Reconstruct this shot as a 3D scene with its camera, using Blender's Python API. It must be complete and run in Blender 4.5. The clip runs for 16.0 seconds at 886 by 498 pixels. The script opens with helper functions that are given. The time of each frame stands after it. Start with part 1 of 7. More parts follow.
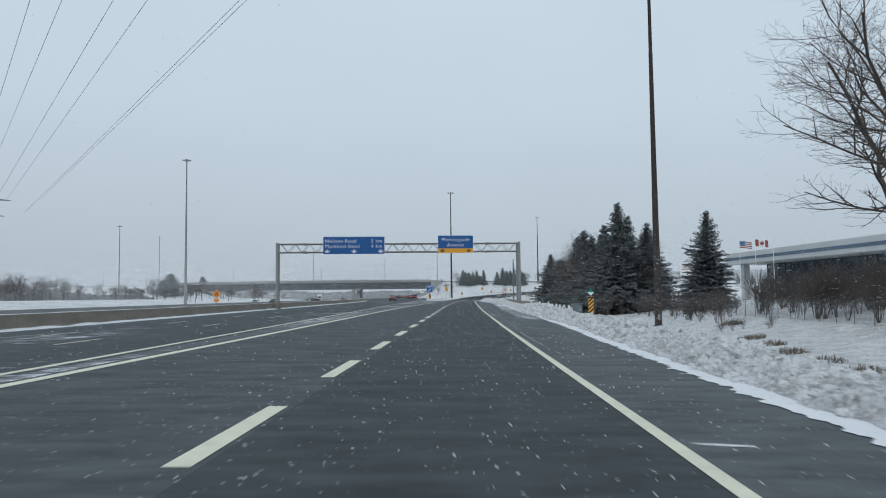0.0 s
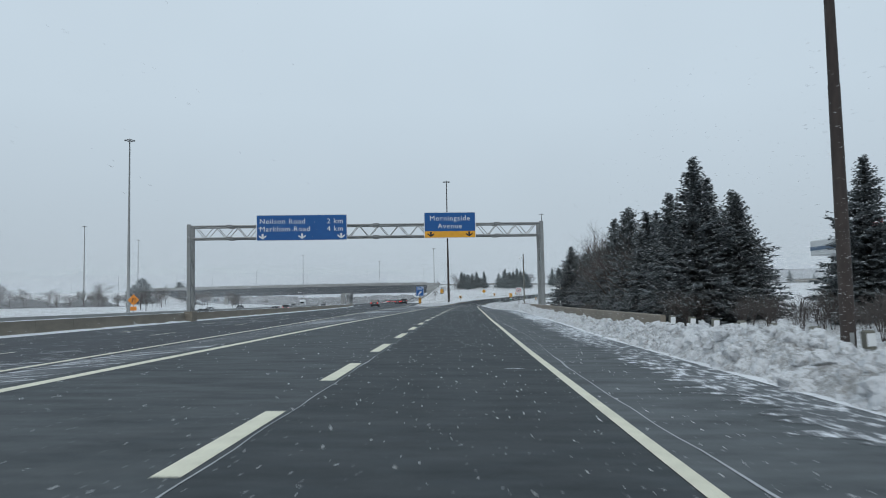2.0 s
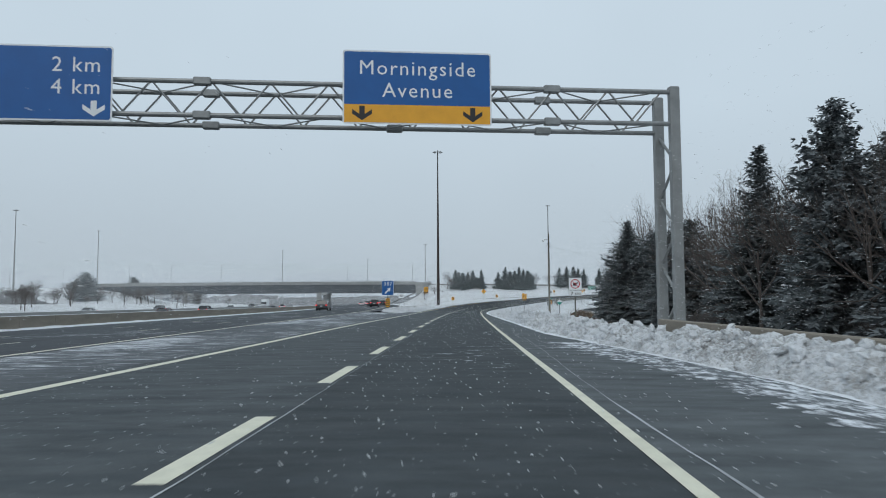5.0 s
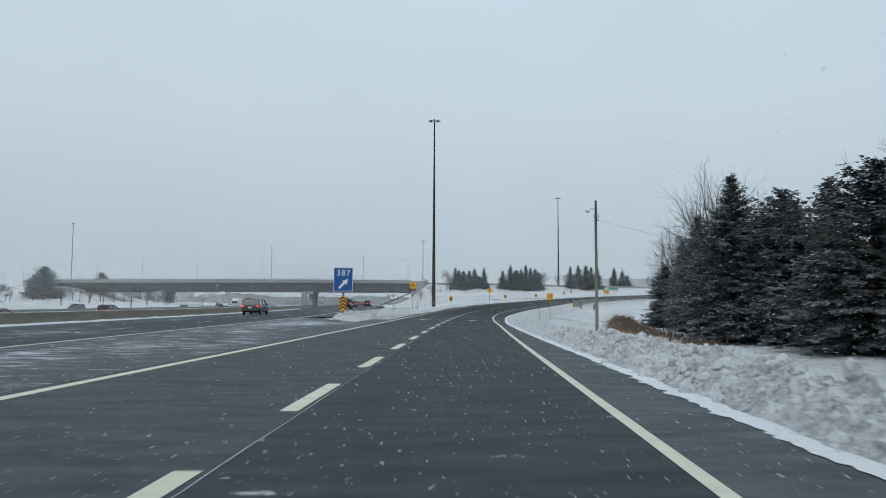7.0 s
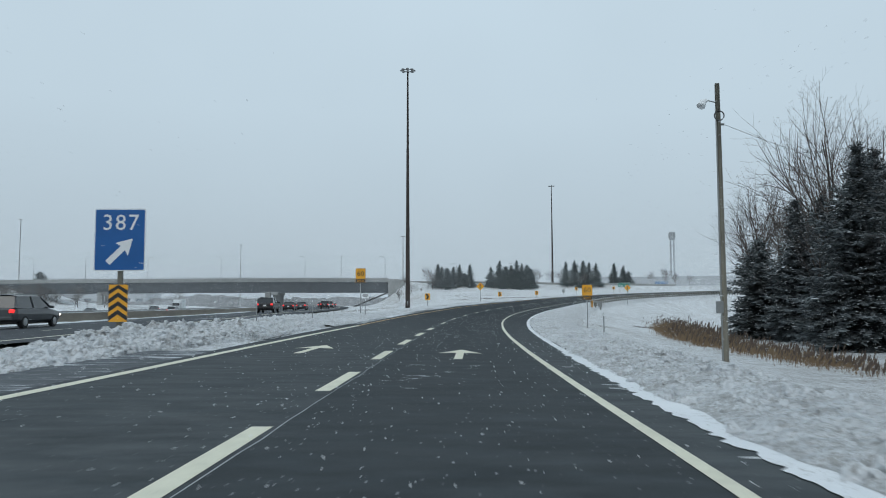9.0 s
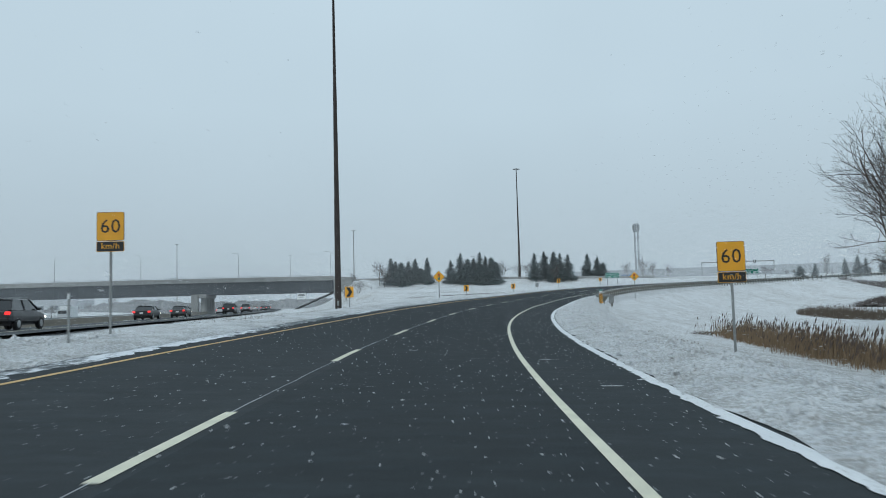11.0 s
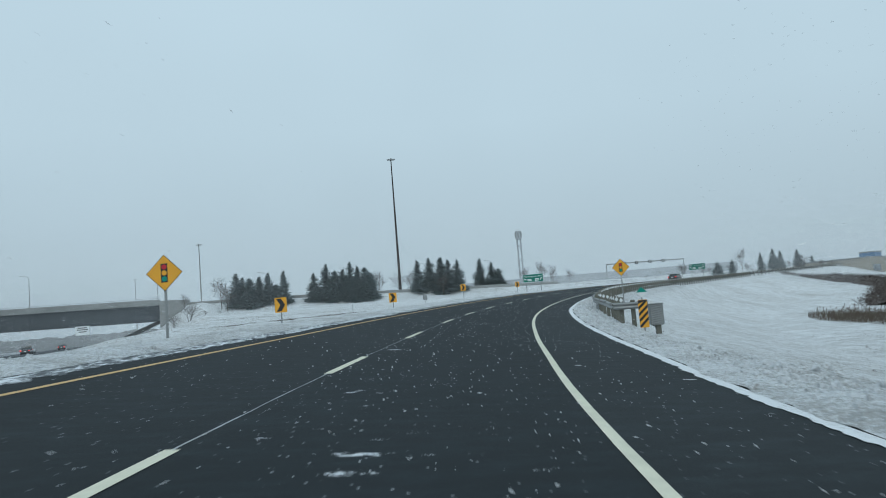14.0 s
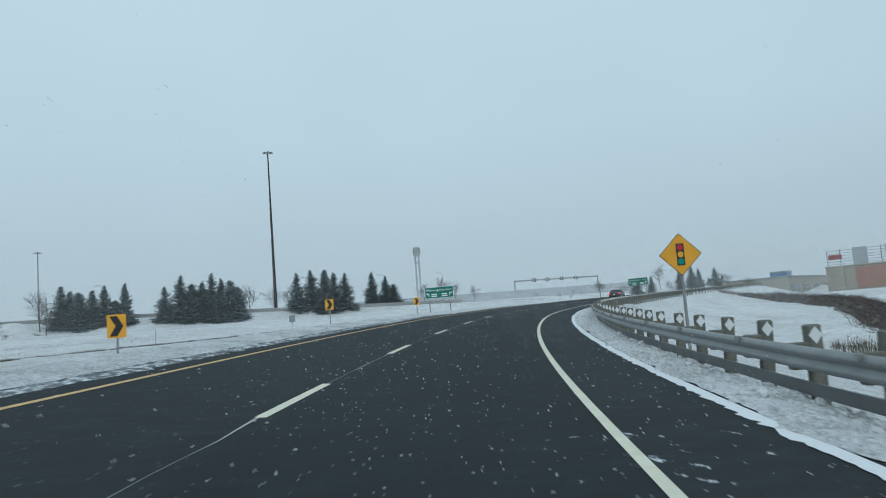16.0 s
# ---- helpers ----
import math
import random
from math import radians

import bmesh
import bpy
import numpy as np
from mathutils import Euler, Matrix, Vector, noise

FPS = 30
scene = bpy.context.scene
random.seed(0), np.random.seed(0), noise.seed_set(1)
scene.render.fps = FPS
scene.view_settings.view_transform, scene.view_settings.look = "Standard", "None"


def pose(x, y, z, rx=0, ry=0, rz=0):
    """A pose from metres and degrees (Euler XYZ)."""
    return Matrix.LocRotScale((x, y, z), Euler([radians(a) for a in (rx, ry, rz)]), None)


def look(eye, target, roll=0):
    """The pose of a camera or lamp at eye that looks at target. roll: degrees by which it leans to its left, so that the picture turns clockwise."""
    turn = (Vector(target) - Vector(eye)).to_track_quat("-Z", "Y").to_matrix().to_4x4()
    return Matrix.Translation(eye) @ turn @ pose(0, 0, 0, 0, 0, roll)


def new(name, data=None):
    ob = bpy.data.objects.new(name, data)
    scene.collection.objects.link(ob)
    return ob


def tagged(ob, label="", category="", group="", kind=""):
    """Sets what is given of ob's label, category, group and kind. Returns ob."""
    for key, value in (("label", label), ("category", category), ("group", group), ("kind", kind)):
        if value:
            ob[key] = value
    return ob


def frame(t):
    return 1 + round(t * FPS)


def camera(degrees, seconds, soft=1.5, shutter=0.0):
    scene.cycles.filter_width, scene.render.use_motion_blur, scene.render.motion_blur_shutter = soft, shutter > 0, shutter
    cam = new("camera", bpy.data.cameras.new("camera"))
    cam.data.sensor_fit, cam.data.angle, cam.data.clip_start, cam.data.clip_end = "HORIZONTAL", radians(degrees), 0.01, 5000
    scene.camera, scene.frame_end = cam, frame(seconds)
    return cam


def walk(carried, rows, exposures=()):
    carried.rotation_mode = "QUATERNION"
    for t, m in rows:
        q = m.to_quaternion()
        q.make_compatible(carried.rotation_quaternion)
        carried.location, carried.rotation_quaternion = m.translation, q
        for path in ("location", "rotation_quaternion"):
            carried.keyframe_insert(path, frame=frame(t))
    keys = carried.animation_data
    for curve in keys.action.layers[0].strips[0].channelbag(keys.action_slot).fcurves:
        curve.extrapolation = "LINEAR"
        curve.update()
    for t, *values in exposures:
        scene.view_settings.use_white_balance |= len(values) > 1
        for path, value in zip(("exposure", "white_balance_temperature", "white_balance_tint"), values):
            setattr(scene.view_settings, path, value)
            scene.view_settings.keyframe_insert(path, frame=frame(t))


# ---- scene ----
# ---- camera and walk ----
cam = camera(61.9, 16.0, soft=1.0, shutter=0.12)
# seconds, place, yaw, pitch, lean to the right
PATH = [
    (0, 0.001, 0.000, 1.229, 1.191, 3.644, 0.653),
    (0.5, 0.052, 10.508, 1.209, 1.113, 3.685, 0.650),
    (1, 0.123, 21.069, 1.200, 1.048, 3.763, 0.806),
    (1.5, 0.207, 31.659, 1.203, 1.058, 3.857, 0.981),
    (2, 0.314, 42.256, 1.218, 1.073, 3.961, 1.155),
    (2.5, 0.417, 52.847, 1.236, 1.097, 4.017, 1.196),
    (3, 0.523, 63.464, 1.260, 1.094, 4.063, 1.148),
    (3.5, 0.628, 73.886, 1.282, 1.047, 4.083, 1.012),
    (4, 0.719, 84.013, 1.289, 0.833, 4.090, 0.804),
    (4.5, 0.837, 93.951, 1.290, 0.680, 4.095, 0.566),
    (5, 0.966, 103.807, 1.289, 0.684, 4.106, 0.320),
    (5.5, 1.083, 113.687, 1.287, 0.831, 4.125, 0.084),
    (6, 1.179, 123.696, 1.286, 0.988, 4.149, -0.111),
    (6.5, 1.295, 133.940, 1.282, 0.895, 4.162, -0.212),
    (7, 1.439, 144.265, 1.274, 0.743, 4.203, -0.231),
    (7.5, 1.621, 154.576, 1.254, 0.551, 4.234, -0.185),
    (8, 1.834, 164.808, 1.223, 0.286, 4.262, -0.156),
    (8.5, 2.089, 174.911, 1.186, -0.062, 4.270, -0.049),
    (9, 2.393, 184.929, 1.153, -0.495, 4.267, 0.199),
    (9.5, 2.781, 194.905, 1.131, -1.167, 4.214, 0.481),
    (10, 3.291, 204.826, 1.115, -1.956, 4.161, 0.801),
    (10.5, 3.940, 214.680, 1.106, -2.812, 4.138, 1.165),
    (11, 4.737, 224.450, 1.109, -3.745, 4.160, 1.577),
    (11.5, 5.696, 234.118, 1.134, -4.832, 4.234, 2.044),
    (12, 6.830, 243.661, 1.193, -6.211, 4.361, 2.569),
    (12.5, 8.167, 253.079, 1.281, -7.749, 4.484, 3.158),
    (13, 9.750, 262.415, 1.410, -9.495, 4.633, 3.726),
    (13.5, 11.587, 271.661, 1.570, -11.361, 4.792, 4.219),
    (14, 13.744, 280.886, 1.754, -13.277, 4.996, 4.590),
    (14.5, 16.226, 290.030, 1.948, -15.361, 5.188, 4.814),
    (15, 19.010, 298.960, 2.166, -17.365, 5.389, 4.971),
    (15.5, 22.104, 307.753, 2.408, -19.301, 5.592, 4.857),
    (16, 25.528, 316.456, 2.675, -21.315, 5.842, 4.452),
]


def eye_pose(x, y, z, yaw, pitch, lean):
    a, b = radians(yaw), radians(pitch)
    way = Vector((-math.sin(a) * math.cos(b), math.cos(a) * math.cos(b), math.sin(b)))
    return look((x, y, z), Vector((x, y, z)) + way * 10, -lean)


walk(cam, [(r[0], eye_pose(*r[1:])) for r in PATH], exposures=[(0, 0.02, 6470, 10), (6.5, 0.02, 6450, 9), (9, 0.0, 6350, 7), (12, -0.02, 6230, 4), (16, -0.04, 6080, 1)])

# ---- overcast winter sky and a weak, wide sun ----
world = bpy.data.worlds.new("winter_sky")
scene.world = world
world.use_nodes = True
wn, wl = world.node_tree.nodes, world.node_tree.links
wn.clear()
sky = wn.new("ShaderNodeTexSky")
sky.sky_type, sky.sun_disc = "NISHITA", False
sky.sun_elevation, sky.sun_rotation = radians(32), radians(200)
sky.air_density, sky.dust_density, sky.ozone_density = 1.0, 4.0, 1.0
sky_b = wn.new("ShaderNodeBackground")
sky_b.inputs[1].default_value = 0.05
wl.new(sky.outputs[0], sky_b.inputs[0])
geo = wn.new("ShaderNodeTexCoord")
sep = wn.new("ShaderNodeSeparateXYZ")
wl.new(geo.outputs["Generated"], sep.inputs[0])
ramp = wn.new("ShaderNodeValToRGB")
e = ramp.color_ramp.elements
e[0].position, e[0].color = 0.0, (0.455, 0.530, 0.595, 1)
e[1].position, e[1].color = 0.6, (0.60, 0.715, 0.81, 1)
mid = ramp.color_ramp.elements.new(0.25)
mid.color = (0.565, 0.67, 0.755, 1)
wl.new(sep.outputs[2], ramp.inputs[0])
cloud = wn.new("ShaderNodeTexNoise")
cloud.inputs["Scale"].default_value, cloud.inputs["Detail"].default_value = 1.7, 4
wl.new(geo.outputs["Generated"], cloud.inputs[0])
cr = wn.new("ShaderNodeMapRange")
cr.inputs[1].default_value, cr.inputs[2].default_value = 0.3, 0.7
cr.inputs[3].default_value, cr.inputs[4].default_value = 0.96, 1.04
wl.new(cloud.outputs[0], cr.inputs[0])
cloud_b = wn.new("ShaderNodeBackground")
wl.new(ramp.outputs[0], cloud_b.inputs[0])
wl.new(cr.outputs[0], cloud_b.inputs[1])
mix = wn.new("ShaderNodeMixShader")
mix.inputs[0].default_value = 0.94
wl.new(sky_b.outputs[0], mix.inputs[1])
wl.new(cloud_b.outputs[0], mix.inputs[2])
wo = wn.new("ShaderNodeOutputWorld")
wl.new(mix.outputs[0], wo.inputs[0])

sun_data = bpy.data.lights.new("sun", "SUN")
sun_data.energy, sun_data.angle, sun_data.color = 0.7, radians(40), (1.0, 0.97, 0.93)
sun = new("sun", sun_data)
sun.matrix_world = look((0, 0, 100), (20, 55, 40))


# ---- materials ----
def shade(name, rough=0.6, metal=0.0):
    m = bpy.data.materials.new(name)
    m.use_nodes = True
    b = m.node_tree.nodes["Principled BSDF"]
    b.inputs["Roughness"].default_value, b.inputs["Metallic"].default_value = rough, metal
    return m, m.node_tree.nodes, m.node_tree.links, b


def noise_node(n, l, scale, detail=3, stretch=(1, 1, 1), rough=0.55):
    c = n.new("ShaderNodeNewGeometry")
    mp = n.new("ShaderNodeMapping")
    mp.inputs["Scale"].default_value = stretch
    l.new(c.outputs["Position"], mp.inputs[0])
    t = n.new("ShaderNodeTexNoise")
    t.inputs["Scale"].default_value, t.inputs["Detail"].default_value, t.inputs["Roughness"].default_value = scale, detail, rough
    l.new(mp.outputs[0], t.inputs[0])
    return t.outputs[0]


def ramp_node(n, l, src, lo, hi, a=(0, 0, 0), b=(1, 1, 1)):
    r = n.new("ShaderNodeValToRGB")
    r.color_ramp.elements[0].position, r.color_ramp.elements[0].color = lo, (*a, 1)
    r.color_ramp.elements[1].position, r.color_ramp.elements[1].color = hi, (*b, 1)
    l.new(src, r.inputs[0])
    return r.outputs[0]


def mix_node(n, l, fac, a, b):
    m = n.new("ShaderNodeMix")
    m.data_type = "RGBA"
    for k, v in ((0, fac), (6, a), (7, b)):
        if isinstance(v, (int, float)):
            m.inputs[k].default_value = v
        elif isinstance(v, tuple):
            m.inputs[k].default_value = (*v, 1)
        else:
            l.new(v, m.inputs[k])
    return m.outputs[2]


def times(n, l, a, b, op="MULTIPLY"):
    m = n.new("ShaderNodeMath")
    m.operation = op
    for k, v in ((0, a), (1, b)):
        if isinstance(v, (int, float)):
            m.inputs[k].default_value = v
        else:
            l.new(v, m.inputs[k])
    return m.outputs[0]


def bump(n, l, b, src, strength=0.3, dist=0.02):
    k = n.new("ShaderNodeBump")
    k.inputs["Strength"].default_value, k.inputs["Distance"].default_value = strength, dist
    l.new(src, k.inputs["Height"])
    l.new(k.outputs[0], b.inputs["Normal"])


def plain(name, col, rough=0.6, metal=0.0, var=0.15, scale=6.0, fine=60.0, bmp=0.1, dist=0.01, stretch=(1, 1, 1), rand=0.0):
    """Colour varied at two scales, with fine relief."""
    m, n, l, b = shade(name, rough, metal)
    big = noise_node(n, l, scale, 4, stretch)
    small = noise_node(n, l, fine, 2, stretch)
    both = times(n, l, times(n, l, big, 0.65), times(n, l, small, 0.35), "ADD")
    dark = tuple(c * (1 - var) for c in col)
    light = tuple(min(1, c * (1 + var)) for c in col)
    c = ramp_node(n, l, both, 0.3, 0.7, dark, light)
    if rand:
        oi = n.new("ShaderNodeObjectInfo")
        f = ramp_node(n, l, oi.outputs["Random"], 0, 1, (1 - rand,) * 3, (1 + rand,) * 3)
        mm = n.new("ShaderNodeMix")
        mm.data_type, mm.blend_type = "RGBA", "MULTIPLY"
        mm.inputs[0].default_value = 1
        l.new(c, mm.inputs[6])
        l.new(f, mm.inputs[7])
        c = mm.outputs[2]
    l.new(c, b.inputs["Base Color"])
    if bmp:
        bump(n, l, b, both, bmp, dist)
    return m


SNOW = (0.80, 0.83, 0.87)


def asphalt(name, col, drift, streak, salt=None):
    """Wet-dark asphalt; drift: how much blown snow lies on it, streak: how the wind has drawn it out."""
    m, n, l, b = shade(name, 0.78)
    b.inputs["Specular IOR Level"].default_value = 0.2
    grain = noise_node(n, l, 90, 2)
    wide = noise_node(n, l, 0.25, 4, (1.6, 0.35, 1))
    tyre = noise_node(n, l, 0.9, 3, (1.0, 0.03, 1))
    c = ramp_node(n, l, wide, 0.3, 0.72, tuple(v * 0.78 for v in col), tuple(v * 1.3 for v in col))
    c = mix_node(n, l, ramp_node(n, l, tyre, 0.45, 0.7, (0, 0, 0), (0.35,) * 3), c, tuple(v * 1.5 for v in col))
    c = mix_node(n, l, times(n, l, grain, 0.4), c, tuple(v * 2.2 for v in col))
    blot = noise_node(n, l, 3.0, 5, (0.45, 1.2, 1), 0.75)
    c = mix_node(n, l, ramp_node(n, l, blot, 0.46, 0.72, (0, 0, 0), (0.8,) * 3), c, tuple(v * 2.6 for v in col))
    if salt:
        # salt film left by traffic, thinning out along the road
        g = n.new("ShaderNodeNewGeometry")
        s = n.new("ShaderNodeSeparateXYZ")
        l.new(g.outputs["Position"], s.inputs[0])
        wob = times(n, l, s.outputs[1], times(n, l, wide, 40.0), "ADD")
        f = n.new("ShaderNodeMapRange")
        f.inputs[1].default_value, f.inputs[2].default_value = salt[0] + 20, salt[1] + 20
        f.inputs[3].default_value, f.inputs[4].default_value = salt[2], 0.0
        l.new(wob, f.inputs[0])
        film = ramp_node(n, l, noise_node(n, l, 1.3, 5, (0.5, 1.4, 1), 0.7), 0.32, 0.68, (0.5,) * 3, (1.5,) * 3)
        c = mix_node(n, l, times(n, l, f.outputs[0], film), c, (0.285, 0.31, 0.325))
    vo = n.new("ShaderNodeTexVoronoi")
    vo.inputs["Scale"].default_value = 7.0
    vg = n.new("ShaderNodeNewGeometry")
    l.new(vg.outputs["Position"], vo.inputs["Vector"])
    fleck = ramp_node(n, l, vo.outputs["Distance"], 0.05, 0.12, (0.75,) * 3, (0, 0, 0))
    fleck = times(n, l, fleck, ramp_node(n, l, wide, 0.36, 0.56))
    c = mix_node(n, l, fleck, c, (0.62, 0.65, 0.68))
    dust = noise_node(n, l, 2.2, 6, streak, 0.72)
    patch = noise_node(n, l, 0.16, 3, (1, 0.4, 1))
    d = times(n, l, dust, times(n, l, patch, 0.55), "ADD")
    k = ramp_node(n, l, d, 0.93 - drift, 1.06 - drift)
    c = mix_node(n, l, times(n, l, k, 0.85), c, SNOW)
    l.new(c, b.inputs["Base Color"])
    h = times(n, l, times(n, l, grain, 0.4), k, "ADD")
    bump(n, l, b, h, 0.35, 0.012)
    return m


M_ROAD = asphalt("asphalt", (0.034, 0.038, 0.043), 0.05, (0.35, 1.6, 1))
M_RAMP = asphalt("ramp_asphalt", (0.0085, 0.0122, 0.0146), -0.085, (0.6, 1.5, 1), (175, 255, 0.19))
M_SHOULDER = asphalt("dusty_shoulder_asphalt", (0.011, 0.0148, 0.0172), -0.06, (1.6, 1.0, 1), (160, 245, 0.26))
M_LANE = asphalt("swept_lane_asphalt", (0.0068, 0.0104, 0.0128), -0.045, (0.6, 1.5, 1), (165, 255, 0.125))
M_GORE = asphalt("blown_asphalt", (0.06, 0.066, 0.072), 0.12, (0.32, 1.6, 1))
M_EDGE = asphalt("icy_asphalt_edge", (0.075, 0.082, 0.088), 0.205, (2.6, 1.0, 1))
M_FAR = asphalt("salted_asphalt", (0.10, 0.105, 0.11), 0.14, (0.3, 1, 1))


def snow(name, dirt, lumps, grass=0.0, tone=1.0, speck=0.0):
    m, n, l, b = shade(name, 0.65)
    b.inputs["Subsurface Weight"].default_value = 0.0
    fine = noise_node(n, l, 7, 5)
    wide = noise_node(n, l, 0.5, 4)
    c = ramp_node(n, l, wide, 0.3, 0.7, tuple(v * tone for v in (0.715, 0.74, 0.77)), tuple(v * tone for v in (0.79, 0.81, 0.83)))
    grit = noise_node(n, l, 2.6, 6, (1, 1, 1.5), 0.7)
    g = ramp_node(n, l, grit, 0.74 - dirt, 0.92 - dirt * 0.6, (0, 0, 0), (0.75,) * 3)
    c = mix_node(n, l, g, c, (0.30, 0.29, 0.28))
    if grass:
        tuft = noise_node(n, l, 5.5, 6, (1, 1, 1), 0.8)
        where = noise_node(n, l, 0.09, 3)
        t = times(n, l, tuft, times(n, l, where, 0.25), "ADD")
        c = mix_node(n, l, ramp_node(n, l, t, 1.03 - grass, 1.15 - grass, (0, 0, 0), (0.7,) * 3), c, (0.20, 0.165, 0.12))
    # small grains, pits and stalks
    pit = noise_node(n, l, 16, 4, (1, 1, 1), 0.8)
    where2 = noise_node(n, l, 0.8, 3)
    pk = times(n, l, pit, times(n, l, where2, 0.35), "ADD")
    c = mix_node(n, l, ramp_node(n, l, pk, 0.76 - dirt * 0.25 - speck, 0.86 - dirt * 0.25 - speck, (0, 0, 0), (0.62,) * 3), c, (0.23, 0.215, 0.19))
    l.new(c, b.inputs["Base Color"])
    h = times(n, l, times(n, l, fine, times(n, l, grit, 0.8), "ADD"), times(n, l, pit, 0.5), "ADD")
    if dirt > 0.15:
        vo = n.new("ShaderNodeTexVoronoi")
        vo.inputs["Scale"].default_value = 6.5
        vg = n.new("ShaderNodeNewGeometry")
        l.new(vg.outputs["Position"], vo.inputs["Vector"])
        h = times(n, l, h, times(n, l, vo.outputs["Distance"], -1.3), "ADD")
    if grass:
        h = times(n, l, h, times(n, l, noise_node(n, l, 1.1, 4, (1.5, 0.7, 1), 0.65), 2.6), "ADD")
    bump(n, l, b, h, lumps, 0.12)
    return m


M_SNOW = snow("field_snow", 0.13, 1.0, 0.40, 1.09, 0.075)
M_VERGE = snow("verge_snow", 0.20, 1.0, 0.30, 1.09, 0.075)
M_BANK = snow("ploughed_snow", 0.30, 1.0, 0.0, 1.0, 0.03)
M_CLOD = snow("snow_clods", 0.2, 0.8, 0.0, 0.96)
M_CAP = snow("clean_snow", 0.0, 0.4)
# near-black that paints the shade below the snow bank
M_FOOTSHADE = plain("foot_shade_black", (0.008, 0.009, 0.010), 0.4, 0, 0.3, 2, 30, 0.1)
M_SEAM = plain("trodden_snow", (0.36, 0.38, 0.40), 0.8, 0, 0.4, 1.2, 14, 0.1)
M_LINE = plain("road_paint", (0.66, 0.64, 0.51), 0.6, 0, 0.16, 3, 40, 0.15, 0.004)
M_YLINE = plain("yellow_road_paint", (0.60, 0.385, 0.15), 0.6, 0, 0.15, 3, 40, 0.15, 0.004)
M_CONC = plain("barrier_concrete", (0.215, 0.19, 0.155), 0.85, 0, 0.25, 0.7, 14, 0.3, 0.01, (1, 0.5, 2.2))
M_BRCONC = plain("bridge_concrete", (0.26, 0.265, 0.26), 0.85, 0, 0.18, 0.2, 3, 0.2, 0.03)
M_SLOPE = plain("stained_slope_concrete", (0.12, 0.125, 0.125), 0.9, 0, 0.3, 0.15, 3, 0.2, 0.03)
M_GIRDER = plain("bridge_steel", (0.040, 0.050, 0.060), 0.6, 0.1, 0.2, 0.25, 4, 0.1, 0.02)
M_GALV = plain("galvanised_steel", (0.26, 0.27, 0.27), 0.5, 0.55, 0.2, 2.5, 30, 0.1, 0.004)
M_GALVD = plain("dull_galvanised_steel", (0.27, 0.28, 0.28), 0.6, 0.4, 0.2, 1.5, 30, 0.1, 0.004)
M_RUB = plain("dark_galvanised_channel", (0.16, 0.168, 0.17), 0.6, 0.3, 0.25, 1.5, 30, 0.1, 0.004)
M_CORTEN = plain("weathered_mast_steel", (0.038, 0.029, 0.026), 0.8, 0.1, 0.45, 0.9, 16, 0.3, 0.01, (3, 3, 1.0))
M_POST = plain("grey_timber", (0.15, 0.148, 0.125), 0.85, 0, 0.3, 5, 40, 0.4, 0.01, (5, 5, 0.6), 0.12)
M_WOOD = plain("pole_timber", (0.17, 0.16, 0.13), 0.85, 0, 0.3, 2, 30, 0.4, 0.01, (6, 6, 0.4))
M_BLUE = plain("sign_blue", (0.004, 0.092, 0.31), 0.45, 0, 0.10, 1.2, 40, 0.05, 0.003)
M_GREEN = plain("sign_green", (0.0, 0.16, 0.115), 0.45, 0, 0.1, 1.5, 40, 0.05, 0.003)
M_WHITE = plain("sign_white", (0.74, 0.76, 0.77), 0.5, 0, 0.08, 2, 40, 0.05, 0.003)
M_YELLOW = plain("sign_yellow", (0.78, 0.37, 0.025), 0.45, 0, 0.08, 2, 40, 0.05, 0.003)
M_ORANGE = plain("sign_orange", (0.75, 0.26, 0.03), 0.45, 0, 0.08, 2, 40, 0.05, 0.003)
M_BLACK = plain("sign_black", (0.018, 0.018, 0.02), 0.5, 0, 0.15, 3, 40, 0.05, 0.003)
M_RED = plain("sign_red", (0.50, 0.015, 0.03), 0.5, 0, 0.1, 3, 40, 0.05, 0.003)
# red greyed down so that far flags and signs carry haze in their colour
M_FLAGRED = plain("haze_dulled_red", (0.28, 0.07, 0.08), 0.8, 0, 0.15, 2, 30, 0.1)
M_TEAL = plain("sign_signal_green", (0.0, 0.26, 0.2), 0.5, 0, 0.1, 3, 40, 0.05, 0.003)
M_PLASTIC = plain("grey_plastic", (0.13, 0.16, 0.18), 0.55, 0, 0.25, 3, 25, 0.15, 0.01)
M_BARK = plain("bark", (0.085, 0.07, 0.062), 0.9, 0, 0.35, 3, 30, 0.5, 0.02, (3, 3, 0.7), 0.15)
M_TWIG = plain("twigs", (0.088, 0.077, 0.072), 0.9, 0, 0.25, 1, 20, 0.0, 0.01, (1, 1, 1), 0.2)
M_REED = plain("dry_reeds", (0.22, 0.155, 0.095), 0.9, 0, 0.35, 1.5, 20, 0.0)
M_STALK = plain("dark_dry_stalks", (0.115, 0.092, 0.068), 0.9, 0, 0.4, 1.5, 20, 0.0)
M_REEDHEAD = plain("reed_heads", (0.10, 0.075, 0.06), 0.9, 0, 0.3, 2, 20, 0.0)
M_RUBBER = plain("tyre_rubber", (0.02, 0.02, 0.021), 0.8, 0, 0.2, 5, 50, 0.1)
M_RIM = plain("wheel_alloy", (0.45, 0.46, 0.47), 0.35, 0.8, 0.1, 5, 50, 0.0)
M_WIRE = plain("cable", (0.05, 0.05, 0.055), 0.6, 0.3, 0.1, 1, 10, 0.0)
M_LAMP = plain("lamp_housing", (0.23, 0.235, 0.24), 0.5, 0.3, 0.1, 3, 20, 0.0)
